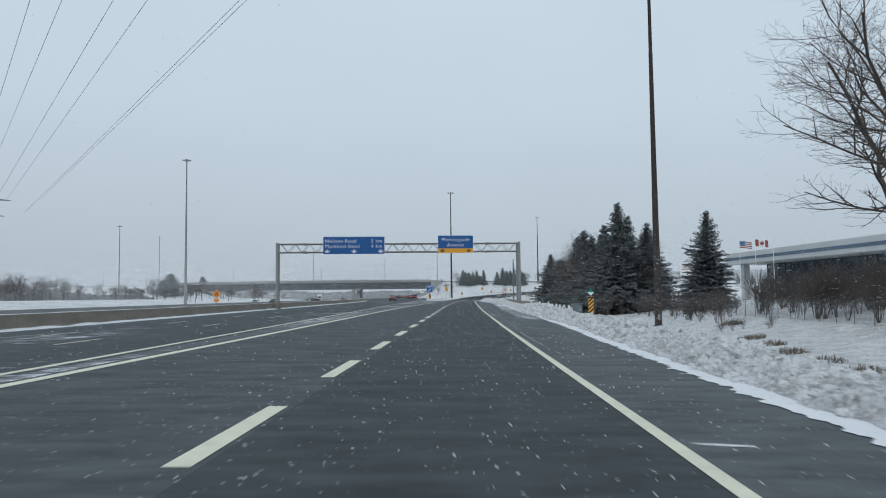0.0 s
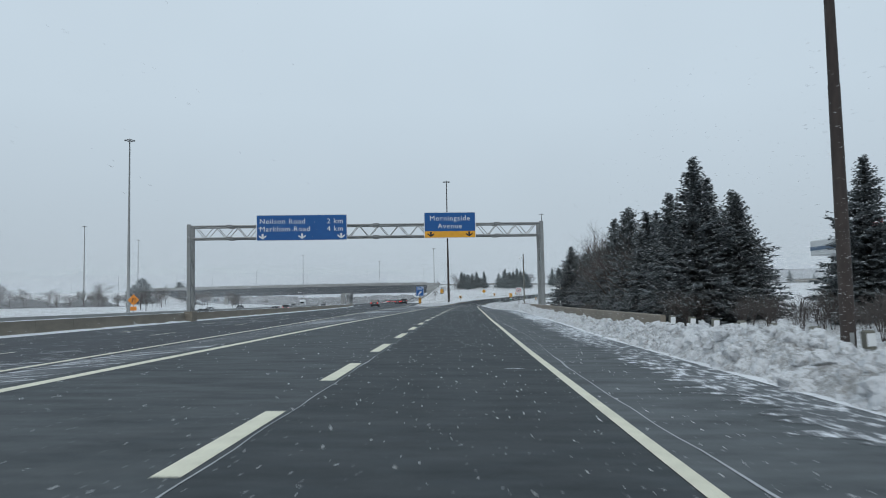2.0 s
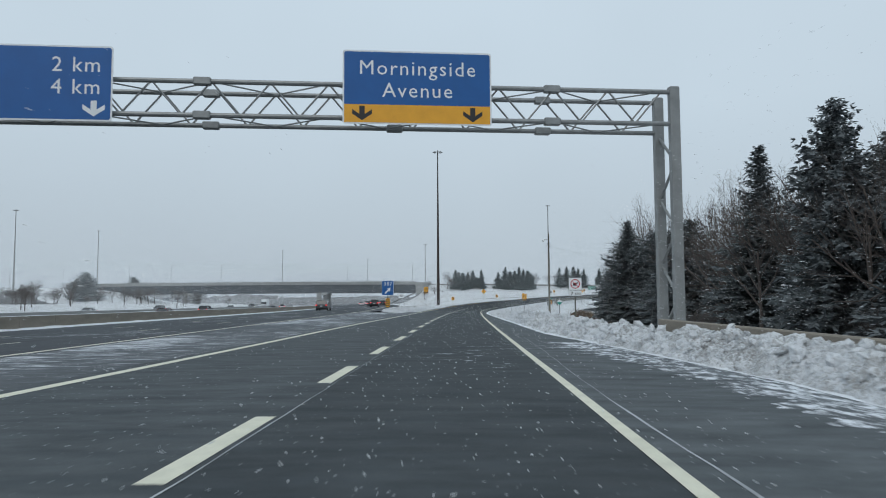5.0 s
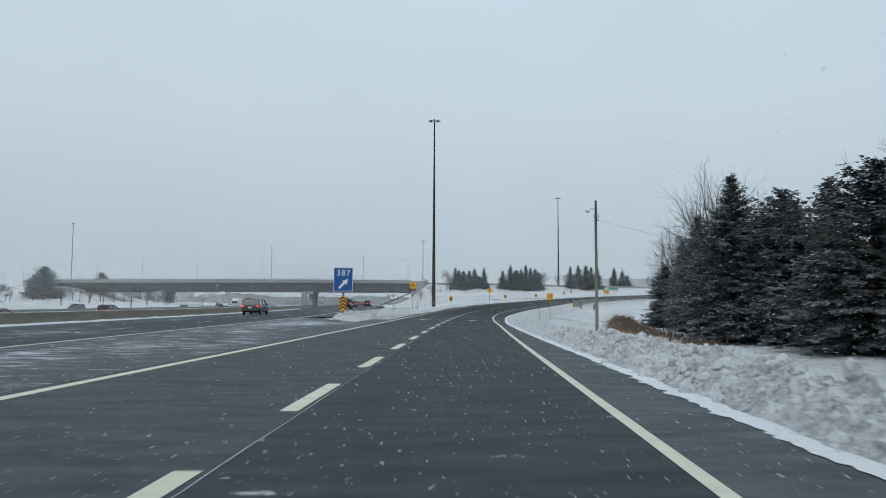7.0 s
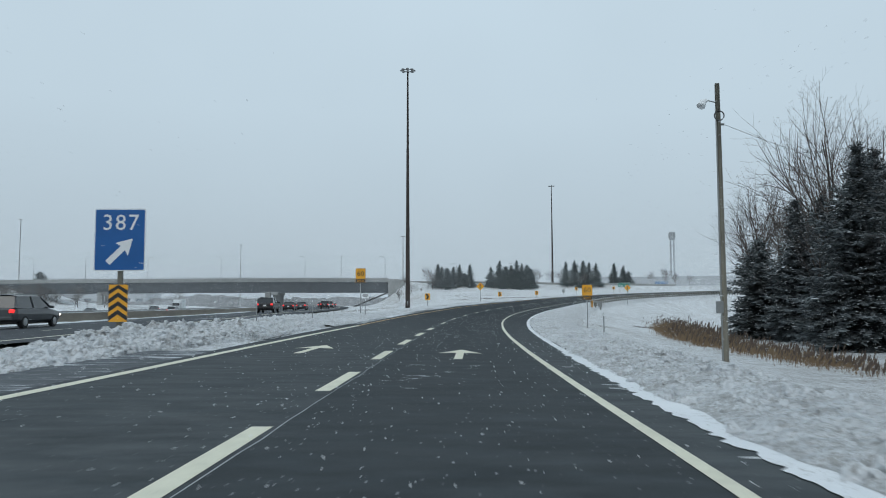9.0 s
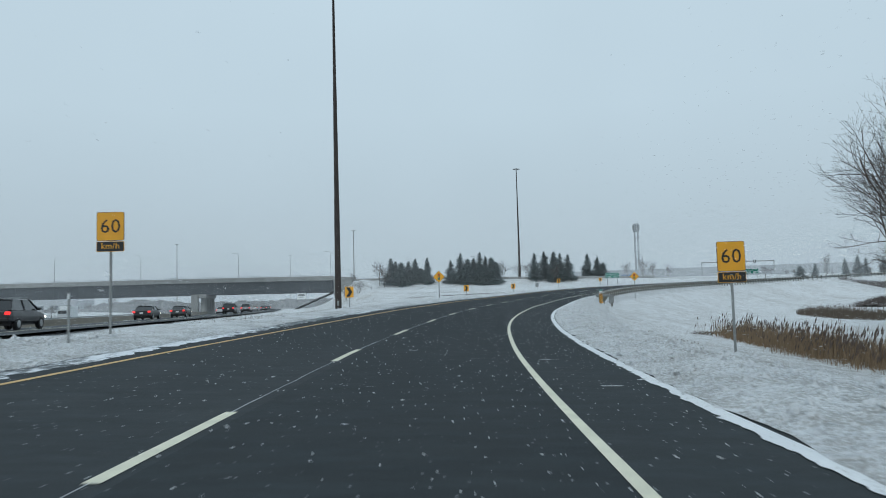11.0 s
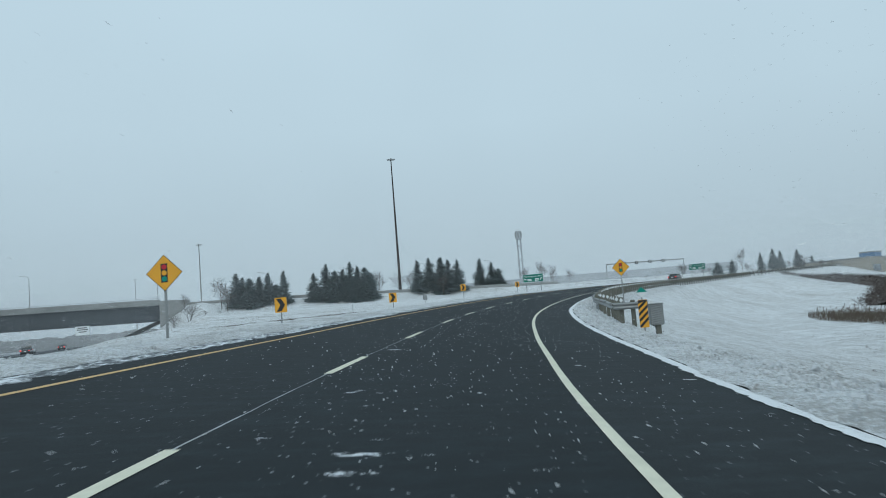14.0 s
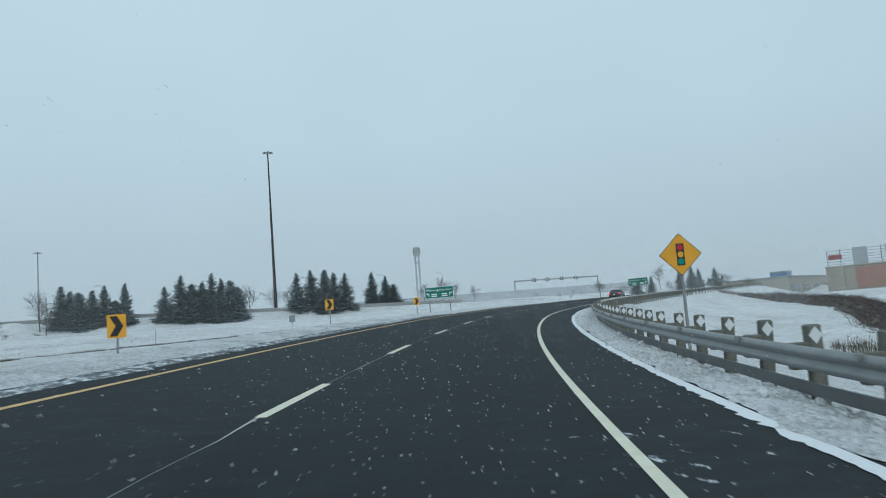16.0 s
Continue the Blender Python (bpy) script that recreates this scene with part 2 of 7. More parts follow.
M_ROOF = plain("roof_fascia", (0.55, 0.57, 0.58), 0.6, 0, 0.1, 0.3, 5, 0.05)
M_BEIGE = plain("beige_cladding", (0.33, 0.30, 0.25), 0.8, 0, 0.12, 0.15, 3, 0.1)
M_PINK = plain("red_brown_cladding", (0.33, 0.17, 0.13), 0.8, 0, 0.12, 0.2, 3, 0.1)
M_GREYW = plain("pale_grey_cladding", (0.36, 0.38, 0.40), 0.7, 0, 0.1, 0.1, 2, 0.05)
M_BLUEB = plain("blue_panel", (0.06, 0.16, 0.32), 0.5, 0, 0.1, 0.3, 4, 0.0)
M_STRIPE = plain("grey_blue_band", (0.10, 0.15, 0.22), 0.5, 0, 0.1, 0.3, 4, 0.0)
M_FENCE = plain("fence_wire", (0.16, 0.165, 0.17), 0.5, 0.5, 0.1, 2, 20, 0.0)
# grey of the far brush, with some distance haze put into the tone
M_WOODS = plain("far_woods", (0.15, 0.152, 0.155), 0.95, 0, 0.2, 0.05, 0.5, 0.1, 0.3)
M_HEDGE = plain("brown_brush", (0.095, 0.078, 0.07), 0.95, 0, 0.35, 0.6, 6, 0.4, 0.1)


def needles(name, col, snowy):
    m, n, l, b = shade(name, 0.75)
    g = n.new("ShaderNodeNewGeometry")
    c = ramp_node(n, l, g.outputs["Random Per Island"], 0, 1, tuple(v * 0.7 for v in col), tuple(v * 1.3 for v in col))
    f = noise_node(n, l, 2.2, 4, (1, 1, 1), 0.7)
    s = n.new("ShaderNodeSeparateXYZ")
    l.new(g.outputs["Normal"], s.inputs[0])
    up = times(n, l, times(n, l, s.outputs[2], 0.35), f, "ADD")
    c = mix_node(n, l, ramp_node(n, l, up, 0.86 - snowy, 1.02 - snowy, (0, 0, 0), (0.30,) * 3), c, (0.55, 0.59, 0.62))
    l.new(c, b.inputs["Base Color"])
    return m


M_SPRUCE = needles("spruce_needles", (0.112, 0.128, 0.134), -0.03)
# paler, bluer needles for far trees: distance haze put into the colour
M_SPRUCEF = needles("snow_dusted_hazed_needles", (0.145, 0.185, 0.190), 0.0)


def glass_dark(name, col, rough=0.06):
    m, n, l, b = shade(name, rough)
    b.inputs["Base Color"].default_value = (*col, 1)
    b.inputs["Coat Weight"].default_value = 0.6
    return m


M_CARGLASS = glass_dark("car_glass", (0.012, 0.014, 0.016))
M_BLDGGLASS = glass_dark("facade_glass", (0.03, 0.055, 0.08), 0.12)


def paint(name, col):
    m = plain(name, col, 0.35, 0.1, 0.12, 2, 30, 0.0)
    m.node_tree.nodes["Principled BSDF"].inputs["Coat Weight"].default_value = 0.5
    return m


def glow(name, col, strength):
    m, n, l, b = shade(name, 0.4)
    b.inputs["Base Color"].default_value = (*col, 1)
    b.inputs["Emission Color"].default_value = (*col, 1)
    b.inputs["Emission Strength"].default_value = strength
    return m


M_TAIL = glow("lit_tail_lamp", (0.9, 0.03, 0.03), 1.2)
M_HEAD = glow("lit_head_lamp", (1.0, 0.93, 0.8), 5.0)


# ---- mesh helpers ----
class Shape:
    """Vertices and faces of one mesh."""

    def __init__(self):
        self.v, self.f = [], []

    def add(self, verts, faces):
        k = len(self.v)
        self.v.extend(tuple(p) for p in verts)
        self.f.extend(tuple(k + i for i in q) for q in faces)
        return self

    def box(self, x, y, z, sx, sy, sz, m=None, ch=0.0):
        """A box about (x, y, z), chamfered on its long edges by ch."""
        c = Vector((x, y, z))
        hx, hy, hz = sx / 2, sy / 2, sz / 2
        if ch <= 0:
            vs = [Vector((a * hx, b * hy, d * hz)) for d in (-1, 1) for b in (-1, 1) for a in (-1, 1)]
            fs = [(0, 2, 3, 1), (4, 5, 7, 6), (0, 1, 5, 4), (2, 6, 7, 3), (0, 4, 6, 2), (1, 3, 7, 5)]
        else:
            vs, fs = [], []
            rings = [(-hz, ch), (-hz + ch, 0), (hz - ch, 0), (hz, ch)]
            for zz, i in rings:
                a, b = hx - i, hy - i
                vs += [Vector(p) for p in ((a - ch, -b, zz), (a, -b + ch, zz), (a, b - ch, zz), (a - ch, b, zz),
                                           (-a + ch, b, zz), (-a, b - ch, zz), (-a, -b + ch, zz), (-a + ch, -b, zz))]
            for r in range(3):
                for i in range(8):
                    j = (i + 1) % 8
                    fs.append((r * 8 + i, r * 8 + j, r * 8 + 8 + j, r * 8 + 8 + i))
            fs += [tuple(range(7, -1, -1)), tuple(range(24, 32))]
        if m is not None:
            vs = [m @ p for p in vs]
        return self.add([p + c for p in vs], fs)

    def tube(self, pts, radii, n=6, caps=True):
        """A tube through pts with the given radii."""
        pts = [Vector(p) for p in pts]
        if isinstance(radii, (int, float)):
            radii = [radii] * len(pts)
        vs = []
        for i, p in enumerate(pts):
            d = (pts[min(i + 1, len(pts) - 1)] - pts[max(i - 1, 0)]).normalized()
            a = d.cross(Vector((0, 0, 1)) if abs(d.z) < 0.9 else Vector((1, 0, 0))).normalized()
            b = d.cross(a)
            vs += [p + (a * math.cos(2 * math.pi * k / n) + b * math.sin(2 * math.pi * k / n)) * radii[i] for k in range(n)]
        fs = []
        for i in range(len(pts) - 1):
            for k in range(n):
                j = (k + 1) % n
                fs.append((i * n + k, i * n + j, i * n + n + j, i * n + n + k))
        if caps:
            fs += [tuple(range(n)), tuple(range(len(vs) - 1, len(vs) - 1 - n, -1))]
        return self.add(vs, fs)

    def prism(self, poly, y0, y1):
        """A polygon of (x, z) drawn out from y0 to y1."""
        n = len(poly)
        vs = [(x, y0, z) for x, z in poly] + [(x, y1, z) for x, z in poly]
        fs = [tuple(range(n)), tuple(range(2 * n - 1, n - 1, -1))]
        fs += [(i, n + i, n + (i + 1) % n, (i + 1) % n) for i in range(n)]
        return self.add(vs, fs)

    def grid(self, rows):
        """Faces between rows of points."""
        n = len(rows[0])
        vs = [p for r in rows for p in r]
        fs = [(i * n + k, i * n + k + 1, i * n + n + k + 1, i * n + n + k) for i in range(len(rows) - 1) for k in range(n - 1)]
        return self.add(vs, fs)

    def mesh(self, name, material, smooth=False):
        me = bpy.data.meshes.new(name)
        me.from_pydata(self.v, [], self.f)
        me.materials.append(material)
        if smooth:
            me.polygons.foreach_set("use_smooth", [True] * len(me.polygons))
        me.update()
        return me


def part(name, shape, material, parent=None, label="", smooth=False, m=None):
    """One mesh object, under its thing or part."""
    ob = new(name, shape if isinstance(shape, bpy.types.Mesh) else shape.mesh(name, material, smooth))
    if parent is not None:
        ob.parent = parent
    if m is not None:
        ob.matrix_basis = m
    if label:
        ob["label"] = label
    return ob


def thing(name, label, category, group="", kind="", m=None):
    """An empty at the base of a thing made of parts."""
    ob = new(name)
    if m is not None:
        ob.matrix_basis = m
    return tagged(ob, label, category, group, kind)


def words(text, size, m=None, spacing=1.0, depth=0.004):
    """Letters as a mesh, standing upright in x and z, facing -y, with the middle of the line at the origin."""
    cu = bpy.data.curves.new("letters", "FONT")
    cu.body, cu.size, cu.extrude, cu.align_x, cu.space_character, cu.resolution_u = text, size, depth, "CENTER", spacing, 2
    ob = new("letters", cu)
    bpy.context.view_layer.update()
    me = bpy.data.meshes.new_from_object(ob.evaluated_get(bpy.context.evaluated_depsgraph_get()))
    bpy.data.objects.remove(ob)
    me.transform(Matrix.Rotation(radians(90), 4, "X"))
    return me


# ---- the ramp's line: stations along the driven lane ----
def smooth_table(s, table):
    xs, ys = [p[0] for p in table], [p[1] for p in table]
    return np.interp(s, xs, ys)


_px = [r[1] for r in PATH]
_py = [r[2] for r in PATH]
_line = [(_px[0] - (_px[1] - _px[0]) * k, -10.0 * k) for k in range(9, 0, -1)] + list(zip(_px, _py))
_head = radians(22.6)
_x, _y = _line[-1]
for _k in range(64):
    _head += radians(0.188 * 6) if _k < 24 else 0.0
    _x, _y = _x + 6 * math.sin(_head), _y + 6 * math.cos(_head)
    _line.append((_x, _y))
_L = np.array(_line)
_arc = np.r_[0, np.cumsum(np.hypot(*np.diff(_L, axis=0).T))]
_arc -= _arc[9]
SS = np.arange(-93, 690, 2.0)
CX, CY = np.interp(SS, _arc, _L[:, 0]), np.interp(SS, _arc, _L[:, 1])
for _ in range(2):
    CX[1:-1], CY[1:-1] = (CX[:-2] + 2 * CX[1:-1] + CX[2:]) / 4, (CY[:-2] + 2 * CY[1:-1] + CY[2:]) / 4
TX, TY = np.gradient(CX), np.gradient(CY)
_n = np.hypot(TX, TY)
TX, TY = TX / _n, TY / _n
_pz = [0.0] * 9 + [r[3] - 1.23 for r in PATH]
CZ = np.interp(SS, list(_arc[:len(_pz)]) + [363, 442, 521, 600, 690], _pz + [2.72, 4.6, 6.5, 8.3, 9.0])
BANK = np.tan(np.radians(smooth_table(SS, [(-93, 0.5), (0, 0.42), (32, 0.75), (53, 0.97), (75, 0.78), (105, 0.2), (125, -0.3), (166, -0.4), (185, -0.05),
                                           (225, 1.3), (254, 2.9), (274, 3.95), (291, 4.5), (319, 4.3), (442, 4.0), (555, 1.5), (690, 0)])))
for _ in range(3):
    CZ[1:-1] = (CZ[:-2] + 2 * CZ[1:-1] + CZ[2:]) / 4
    BANK[1:-1] = (BANK[:-2] + 2 * BANK[1:-1] + BANK[2:]) / 4
U_EDGE = smooth_table(SS, [(-93, 1.74), (8, 1.74), (40, 1.57), (60, 1.45), (85, 1.46), (120, 1.58), (149, 1.69), (190, 1.82), (218, 1.28), (240, 0.93), (258, 0.87), (268, 0.95), (277, 1.09), (287, 1.11), (298, 1.24), (306, 1.21), (315, 1.12), (330, 1.13), (690, 1.1)])
U_DASH = smooth_table(SS, [(-93, -2.1), (55, -2.1), (78, -2.2), (100, -2.15), (135, -2.05), (185, -2.06), (198, -2.08), (218, -2.35), (241, -2.79), (265, -2.76), (282, -2.55), (302, -2.35), (326, -2.42), (690, -2.45)])
U_LEFT = smooth_table(SS, [(-93, -6.45), (11, -6.45), (86, -6.2), (157, -6.17), (198, -6.15), (240, -6.75), (268, -6.5), (285, -6.1), (304, -5.75), (330, -5.6), (690, -5.9)])
U_PAVE = smooth_table(SS, [(-93, 3.7), (11, 3.75), (32, 4.4), (64, 4.2), (97, 4.9), (115, 4.8), (132, 3.3), (154, 3.0), (193, 2.5), (223, 2.6), (260, 3.0), (298, 3.35), (312, 3.0), (324, 2.72), (336, 2.72), (690, 2.8)])
U_PAVEL = smooth_table(SS, [(-93, -6.7), (198, -6.5), (218, -7.1), (240, -7.7), (258, -7.85), (269, -7.7), (287, -7.25), (304, -6.85), (332, -6.65), (690, -7.4)])


def on_ramp(s, u, lift=0.0):
    """A point of the ramp's surface at station s, u metres to the right of the driven line."""
    g = lambda a: float(np.interp(s, SS, a))
    return Vector((g(CX) + u * g(TY), g(CY) - u * g(TX), g(CZ) - u * g(BANK) + lift))


def ramp_turn(s):
    """Degrees about z by which the ramp heads away from +y at s."""
    return -math.degrees(math.atan2(float(np.interp(s, SS, TX)), float(np.interp(s, SS, TY))))


def to_ramp(x, y):
    """Nearest station and offset, for arrays."""
    x, y = np.asarray(x, float), np.asarray(y, float)
    s, u = np.empty(x.shape), np.empty(x.shape)
    fx, fy, fs, fu = x.ravel(), y.ravel(), s.ravel(), u.ravel()
    for i in range(0, fx.size, 20000):
        d = (fx[i:i + 20000, None] - CX) ** 2 + (fy[i:i + 20000, None] - CY) ** 2
        k = d.argmin(1)
        fs[i:i + 20000] = SS[k] + (fx[i:i + 20000] - CX[k]) * TX[k] + (fy[i:i + 20000] - CY[k]) * TY[k]
        fu[i:i + 20000] = (fx[i:i + 20000] - CX[k]) * TY[k] - (fy[i:i + 20000] - CY[k]) * TX[k]
    return fs.reshape(x.shape), fu.reshape(x.shape)


# ---- the highway's line: its right edge line, and heights across it ----
HW_EDGE = [(-90, -5.8), (0, -7.4), (56, -8.5), (100, -9.9), (150, -10.8), (200, -11.5), (250, -12.4), (300, -15.4), (350, -19.9), (420, -28.0), (520, -43.0), (620, -61.5), (800, -105), (1100, -205)]
HW_MED = [(-90, -27.6), (0, -29.0), (60, -30.4), (110, -32.4), (180, -35.2), (250, -37.8), (310, -41.2), (360, -45.6), (420, -53.0), (520, -69.0), (620, -89), (800, -135), (1100, -238)]


_hy = np.arange(-700.0, 1600.0, 5.0)


def eased(table):
    """The table's line with its corners rounded off."""
    v = np.interp(_hy, [p[0] for p in table], [p[1] for p in table])
    for _ in range(60):
        v[1:-1] = (v[:-2] + 2 * v[1:-1] + v[2:]) / 4
    return v


_edge, _med = eased(HW_EDGE), eased(HW_MED)


def hw_edge(y):
    return np.interp(y, _hy, _edge)


def hw_med(y):
    """The median barrier's line."""
    return np.interp(y, _hy, _med)


HW_U = [-2.8, 0.0, 3.9, 7.9, 11.8, 20.9]
HW_Z = [0.02, 0.0, -0.056, -0.11, -0.25, -0.80]


def hw_z(u, y=0.0):
    """Height of the carriageway: it climbs a little past the nose."""
    t = np.clip((np.asarray(y, float) - 205) / 60, 0, 1)
    return np.interp(u, HW_U, HW_Z) + 0.32 * t * t * (3 - 2 * t) * np.interp(u, [0, 12, 20], [1, 0.6, 0.0])


# ---- ground: one sheet of snow ----
def sstep(a, b, x):
    t = np.clip((np.asarray(x, float) - a) / (b - a), 0, 1)
    return t * t * (3 - 2 * t)


def ground_z(x, y):
    x, y = np.asarray(x, float), np.asarray(y, float)
    s, u = to_ramp(x, y)
    zc, bk = np.interp(s, SS, CZ), np.interp(s, SS, BANK)
    pave, pavel = np.interp(s, SS, U_PAVE), np.interp(s, SS, U_PAVEL)
    road = zc - np.clip(u, -12, 8) * bk
    # right of the ramp: shoulder, slope, ditch, field
    ditch = np.interp(s, [-80, 64, 162, 218, 262, 328, 395, 472, 550], [-2.6, -2.9, -2.3, -1.9, -2.4, -2.9, -2.9, -0.5, 3.5])
    field = np.interp(s, [-80, 64, 162, 218, 262, 306, 362, 440, 528], [-1.0, 0.0, -1.4, -1.7, -1.6, 0.4, 1.5, 1.7, 4.0])
    foot = np.interp(s, [-80, 43, 118, 185, 240, 328], [12, 13, 13, 12, 15, 20])
    road_r = road - 0.24 * np.clip(u - pave - 0.3, 0, 1.6) * sstep(285, 305, s)
    fall = 0.7 * np.clip((u - pave - 1.0) / (foot - pave - 1.0), 0, 1) + 0.3 * sstep(pave + 1.0, foot, u)
    slope = road_r + (ditch - road_r) * fall
    rise = np.interp(s, [0, 262, 310], [3.0, 3.0, 17.0])
    right = slope + (field - ditch) * sstep(foot + rise, foot + rise + 28, u)
    # left of the ramp: strip down to the highway, hill below the avenue
    hill = np.interp(y, [0, 250, 318, 350, 375, 430, 484, 526, 541, 575, 615, 770], [0, -0.2, 0.7, 1.6, 2.6, 4.1, 6.0, 7.9, 9.7, 9.7, 6.0, 2.5])
    hx = hw_edge(y) + 3.0
    hu = hx - 3.0 - x
    low = -0.35 + 0.25 * sstep(195, 285, y)
    toe = np.where(y < 470, 20.0, 14.0)
    xs = np.maximum(hx + 2, np.interp(y, [300, 380, 470, 500, 525], [-30, -16, -16, -19, -22]))
    left = low + (np.maximum(hill, low) - low) * sstep(xs, xs + toe, x)
    left = np.maximum(left, 11.2 * np.exp(-((x + 8) / 12.0) ** 2 - ((y - 522) / 16.0) ** 2))
    near = sstep(pavel - np.interp(s, [230, 260], [14, 7]), pavel - 1, u)
    left = left * (1 - near) + (road - 0.02) * near
    z = np.where(u > 0, right, left)
    z = np.where((u > pavel) & (u < pave), road - 0.12, z)
    # the highway and the lanes beyond it lie in a flat trough
    zz = np.where(hu > -3.2, hw_z(hu, y) - 0.14, z)
    med = hw_edge(y) - hw_med(y)
    bank = 9.5 * sstep(-168, -198, x) * np.exp(-((y - (536 - 0.02 * x)) / 34.0) ** 2)
    far_left = -0.95 + 2.2 * sstep(70, 110, hu) * sstep(-40, 60, y) + bank
    zz = np.where(hu > med + 41, far_left, zz)
    zz = np.where(hu > med - 0.3, np.where(hu <= med + 41, -0.95, zz), zz)
    z = np.where((hu > -3.2) & (u < 0), zz, z)
    z = np.where(y > 615, np.where(hu > -3.2, zz, np.minimum(z, 2.5 + 7 * sstep(60, 200, x))), z)
    return z


def rough(x, y, scale, depth=4):
    return noise.fractal(Vector((x * scale, y * scale, 0.37)), 0.8, 2.0, depth)


def axis(pieces):
    out = [pieces[0][0]]
    for a, b, d in pieces:
        n = max(1, round((b - a) / d))
        out += [a + (b - a) * (k + 1) / n for k in range(n)]
    return out


gx = axis([(-3500, -1200, 460), (-1200, -400, 80), (-400, -90, 10), (-90, -25, 2.5), (-25, 70, 1.0), (70, 150, 2.5), (150, 400, 10), (400, 1200, 80), (1200, 3500, 460)])
gy = axis([(-600, -90, 60), (-90, -20, 5), (-20, 350, 1.3), (350, 570, 2.5), (570, 740, 9), (740, 1500, 60), (1500, 4500, 500)])
GX, GY = np.meshgrid(np.array(gx), np.array(gy))
GZ = ground_z(GX, GY)
shape = Shape()
_s, _u = to_ramp(GX, GY)
_off = np.minimum(np.abs(np.where(_u > 0, _u - np.interp(_s, SS, U_PAVE), np.interp(_s, SS, U_PAVEL) - _u)), 4) * (
    (_u > np.interp(_s, SS, U_PAVE)) | (_u < np.interp(_s, SS, U_PAVEL)))
_hu = hw_edge(GY) - GX
rows = []
for j in range(len(gy)):
    row = []
    for i in range(len(gx)):
        x, y, z = gx[i], gy[j], float(GZ[j, i])
        if -60 < x < 200 and -40 < y < 590 and not (-3.4 < _hu[j, i] < 66):
            z += (0.10 * rough(x, y, 0.6) + 0.07 * rough(x, y, 0.07, 3)) * float(_off[j, i]) / 4
        row.append((x, y, z))
    rows.append(row)
shape.grid(rows)
ground = tagged(part("ground", shape, M_SNOW, smooth=True), "snow-covered ground with dry grass showing through", "ground", kind="structure")

# ---- roads ----
shape = Shape()
rows = []
for s in SS:
    a, b = float(np.interp(s, SS, U_PAVEL)), float(np.interp(s, SS, U_PAVE))
    d, e = float(np.interp(s, SS, U_DASH)) + 0.17, float(np.interp(s, SS, U_EDGE))
    rows.append([on_ramp(s, u) for u in (a - 0.1, (2 * a + d) / 3, (a + 2 * d) / 3, d, (d + e) / 2, e, b + 0.3)])
shape.grid([r[::-1] for r in rows][::-1])
ramp_road = tagged(part("road_exit_ramp", shape, M_RAMP, smooth=True), "dark damp asphalt exit ramp dusted with blown snow", "road", kind="structure")
# the driven lane is swept darker by tyres between its joint and the edge line
ramp_road.data.materials.append(M_LANE)
ramp_road.data.materials.append(M_SHOULDER)
for f in ramp_road.data.polygons:
    f.material_index = (2, 1, 1, 0, 0, 0)[f.index % 6]


def ramp_edge_at(y):
    k = int(np.argmin(np.abs(CY - y)))
    return on_ramp(SS[k] + (y - CY[k]), float(np.interp(SS[k], SS, U_PAVEL)))


hy = axis([(-90, 300, 4), (300, 1100, 12)])
shape, gore = Shape(), Shape()
rows, grows = [], []
for y in hy:
    e = float(hw_edge(y))
    rb = 0.35 + 2.3 * float(sstep(201, 218, y))
    rows.append([(e - u, y, float(hw_z(u, y)) + 0.0) for u in (e - float(hw_med(y)) - 0.3, 17, 14.5, 11.8, 9.8, 7.9, 5.9, 3.9, 1.9, 0.0, -rb)])
    if y <= 208:
        p = ramp_edge_at(y)
        grows.append([(e + rb + (p.x - e - rb) * k / 4, y, 0.004 + (p.z - 0.004) * k / 4) for k in range(5)])
shape.grid(rows)
highway = tagged(part("road_highway", shape, M_ROAD, smooth=True), "grey asphalt highway lanes dusted with snow", "road", kind="structure")
gore.grid(grows)
tagged(part("road_gore", gore, M_GORE, smooth=True), "asphalt gore swept with streaks of blown snow", "road", kind="structure")
shape = Shape()
shape.grid([[(float(hw_med(y)) - u, y, -0.80 - 0.002 * u) for u in (18, 12, 7, 0.6)] for y in hy])
tagged(part("road_express_lanes", shape, M_FAR), "pale salted asphalt express lanes behind the barrier", "road", kind="structure")
shape = Shape()
shape.grid([[(float(hw_med(y)) - u, y, -0.84) for u in (39, 31, 23)] for y in hy])
tagged(part("road_opposite_lanes", shape, M_FAR), "pale salted asphalt lanes of the opposite carriageway", "road", kind="structure")


def stripe_ramp(name, s0, s1, table, width, material, parent, step=2.0, shift=0.0):
    shape, rows, s = Shape(), [], s0
    n = max(1, round((s1 - s0) / step))
    for k in range(n + 1):
        s = s0 + (s1 - s0) * k / n
        u = float(np.interp(s, SS, table)) + shift
        rows.append([on_ramp(s, u + width / 2, 0.006), on_ramp(s, u, 0.008), on_ramp(s, u - width / 2, 0.006)])
    shape.grid(rows)
    return part(name, shape, material, parent)


stripe_ramp("edge_line", -88, 228, U_EDGE, 0.14, M_LINE, ramp_road)
stripe_ramp("edge_line", 228, 660, U_EDGE, 0.115, M_LINE, ramp_road)
stripe_ramp("edge_line", -88, 224, U_LEFT, 0.24, M_LINE, ramp_road)
tagged(stripe_ramp("edge_line", 224, 640, U_LEFT, 0.13, M_YLINE, ramp_road), "yellow edge line")

# ---- lane dashes and arrows ----
def dash(name, s0, s1, u, width, parent):
    shape = Shape()
    rows = []
    for k in range(4):
        s = s0 + (s1 - s0) * k / 3
        rows.append([on_ramp(s, u(s) + width / 2, 0.006), on_ramp(s, u(s) - width / 2, 0.006)])
    shape.grid(rows)
    return part(name, shape, M_LINE, parent)


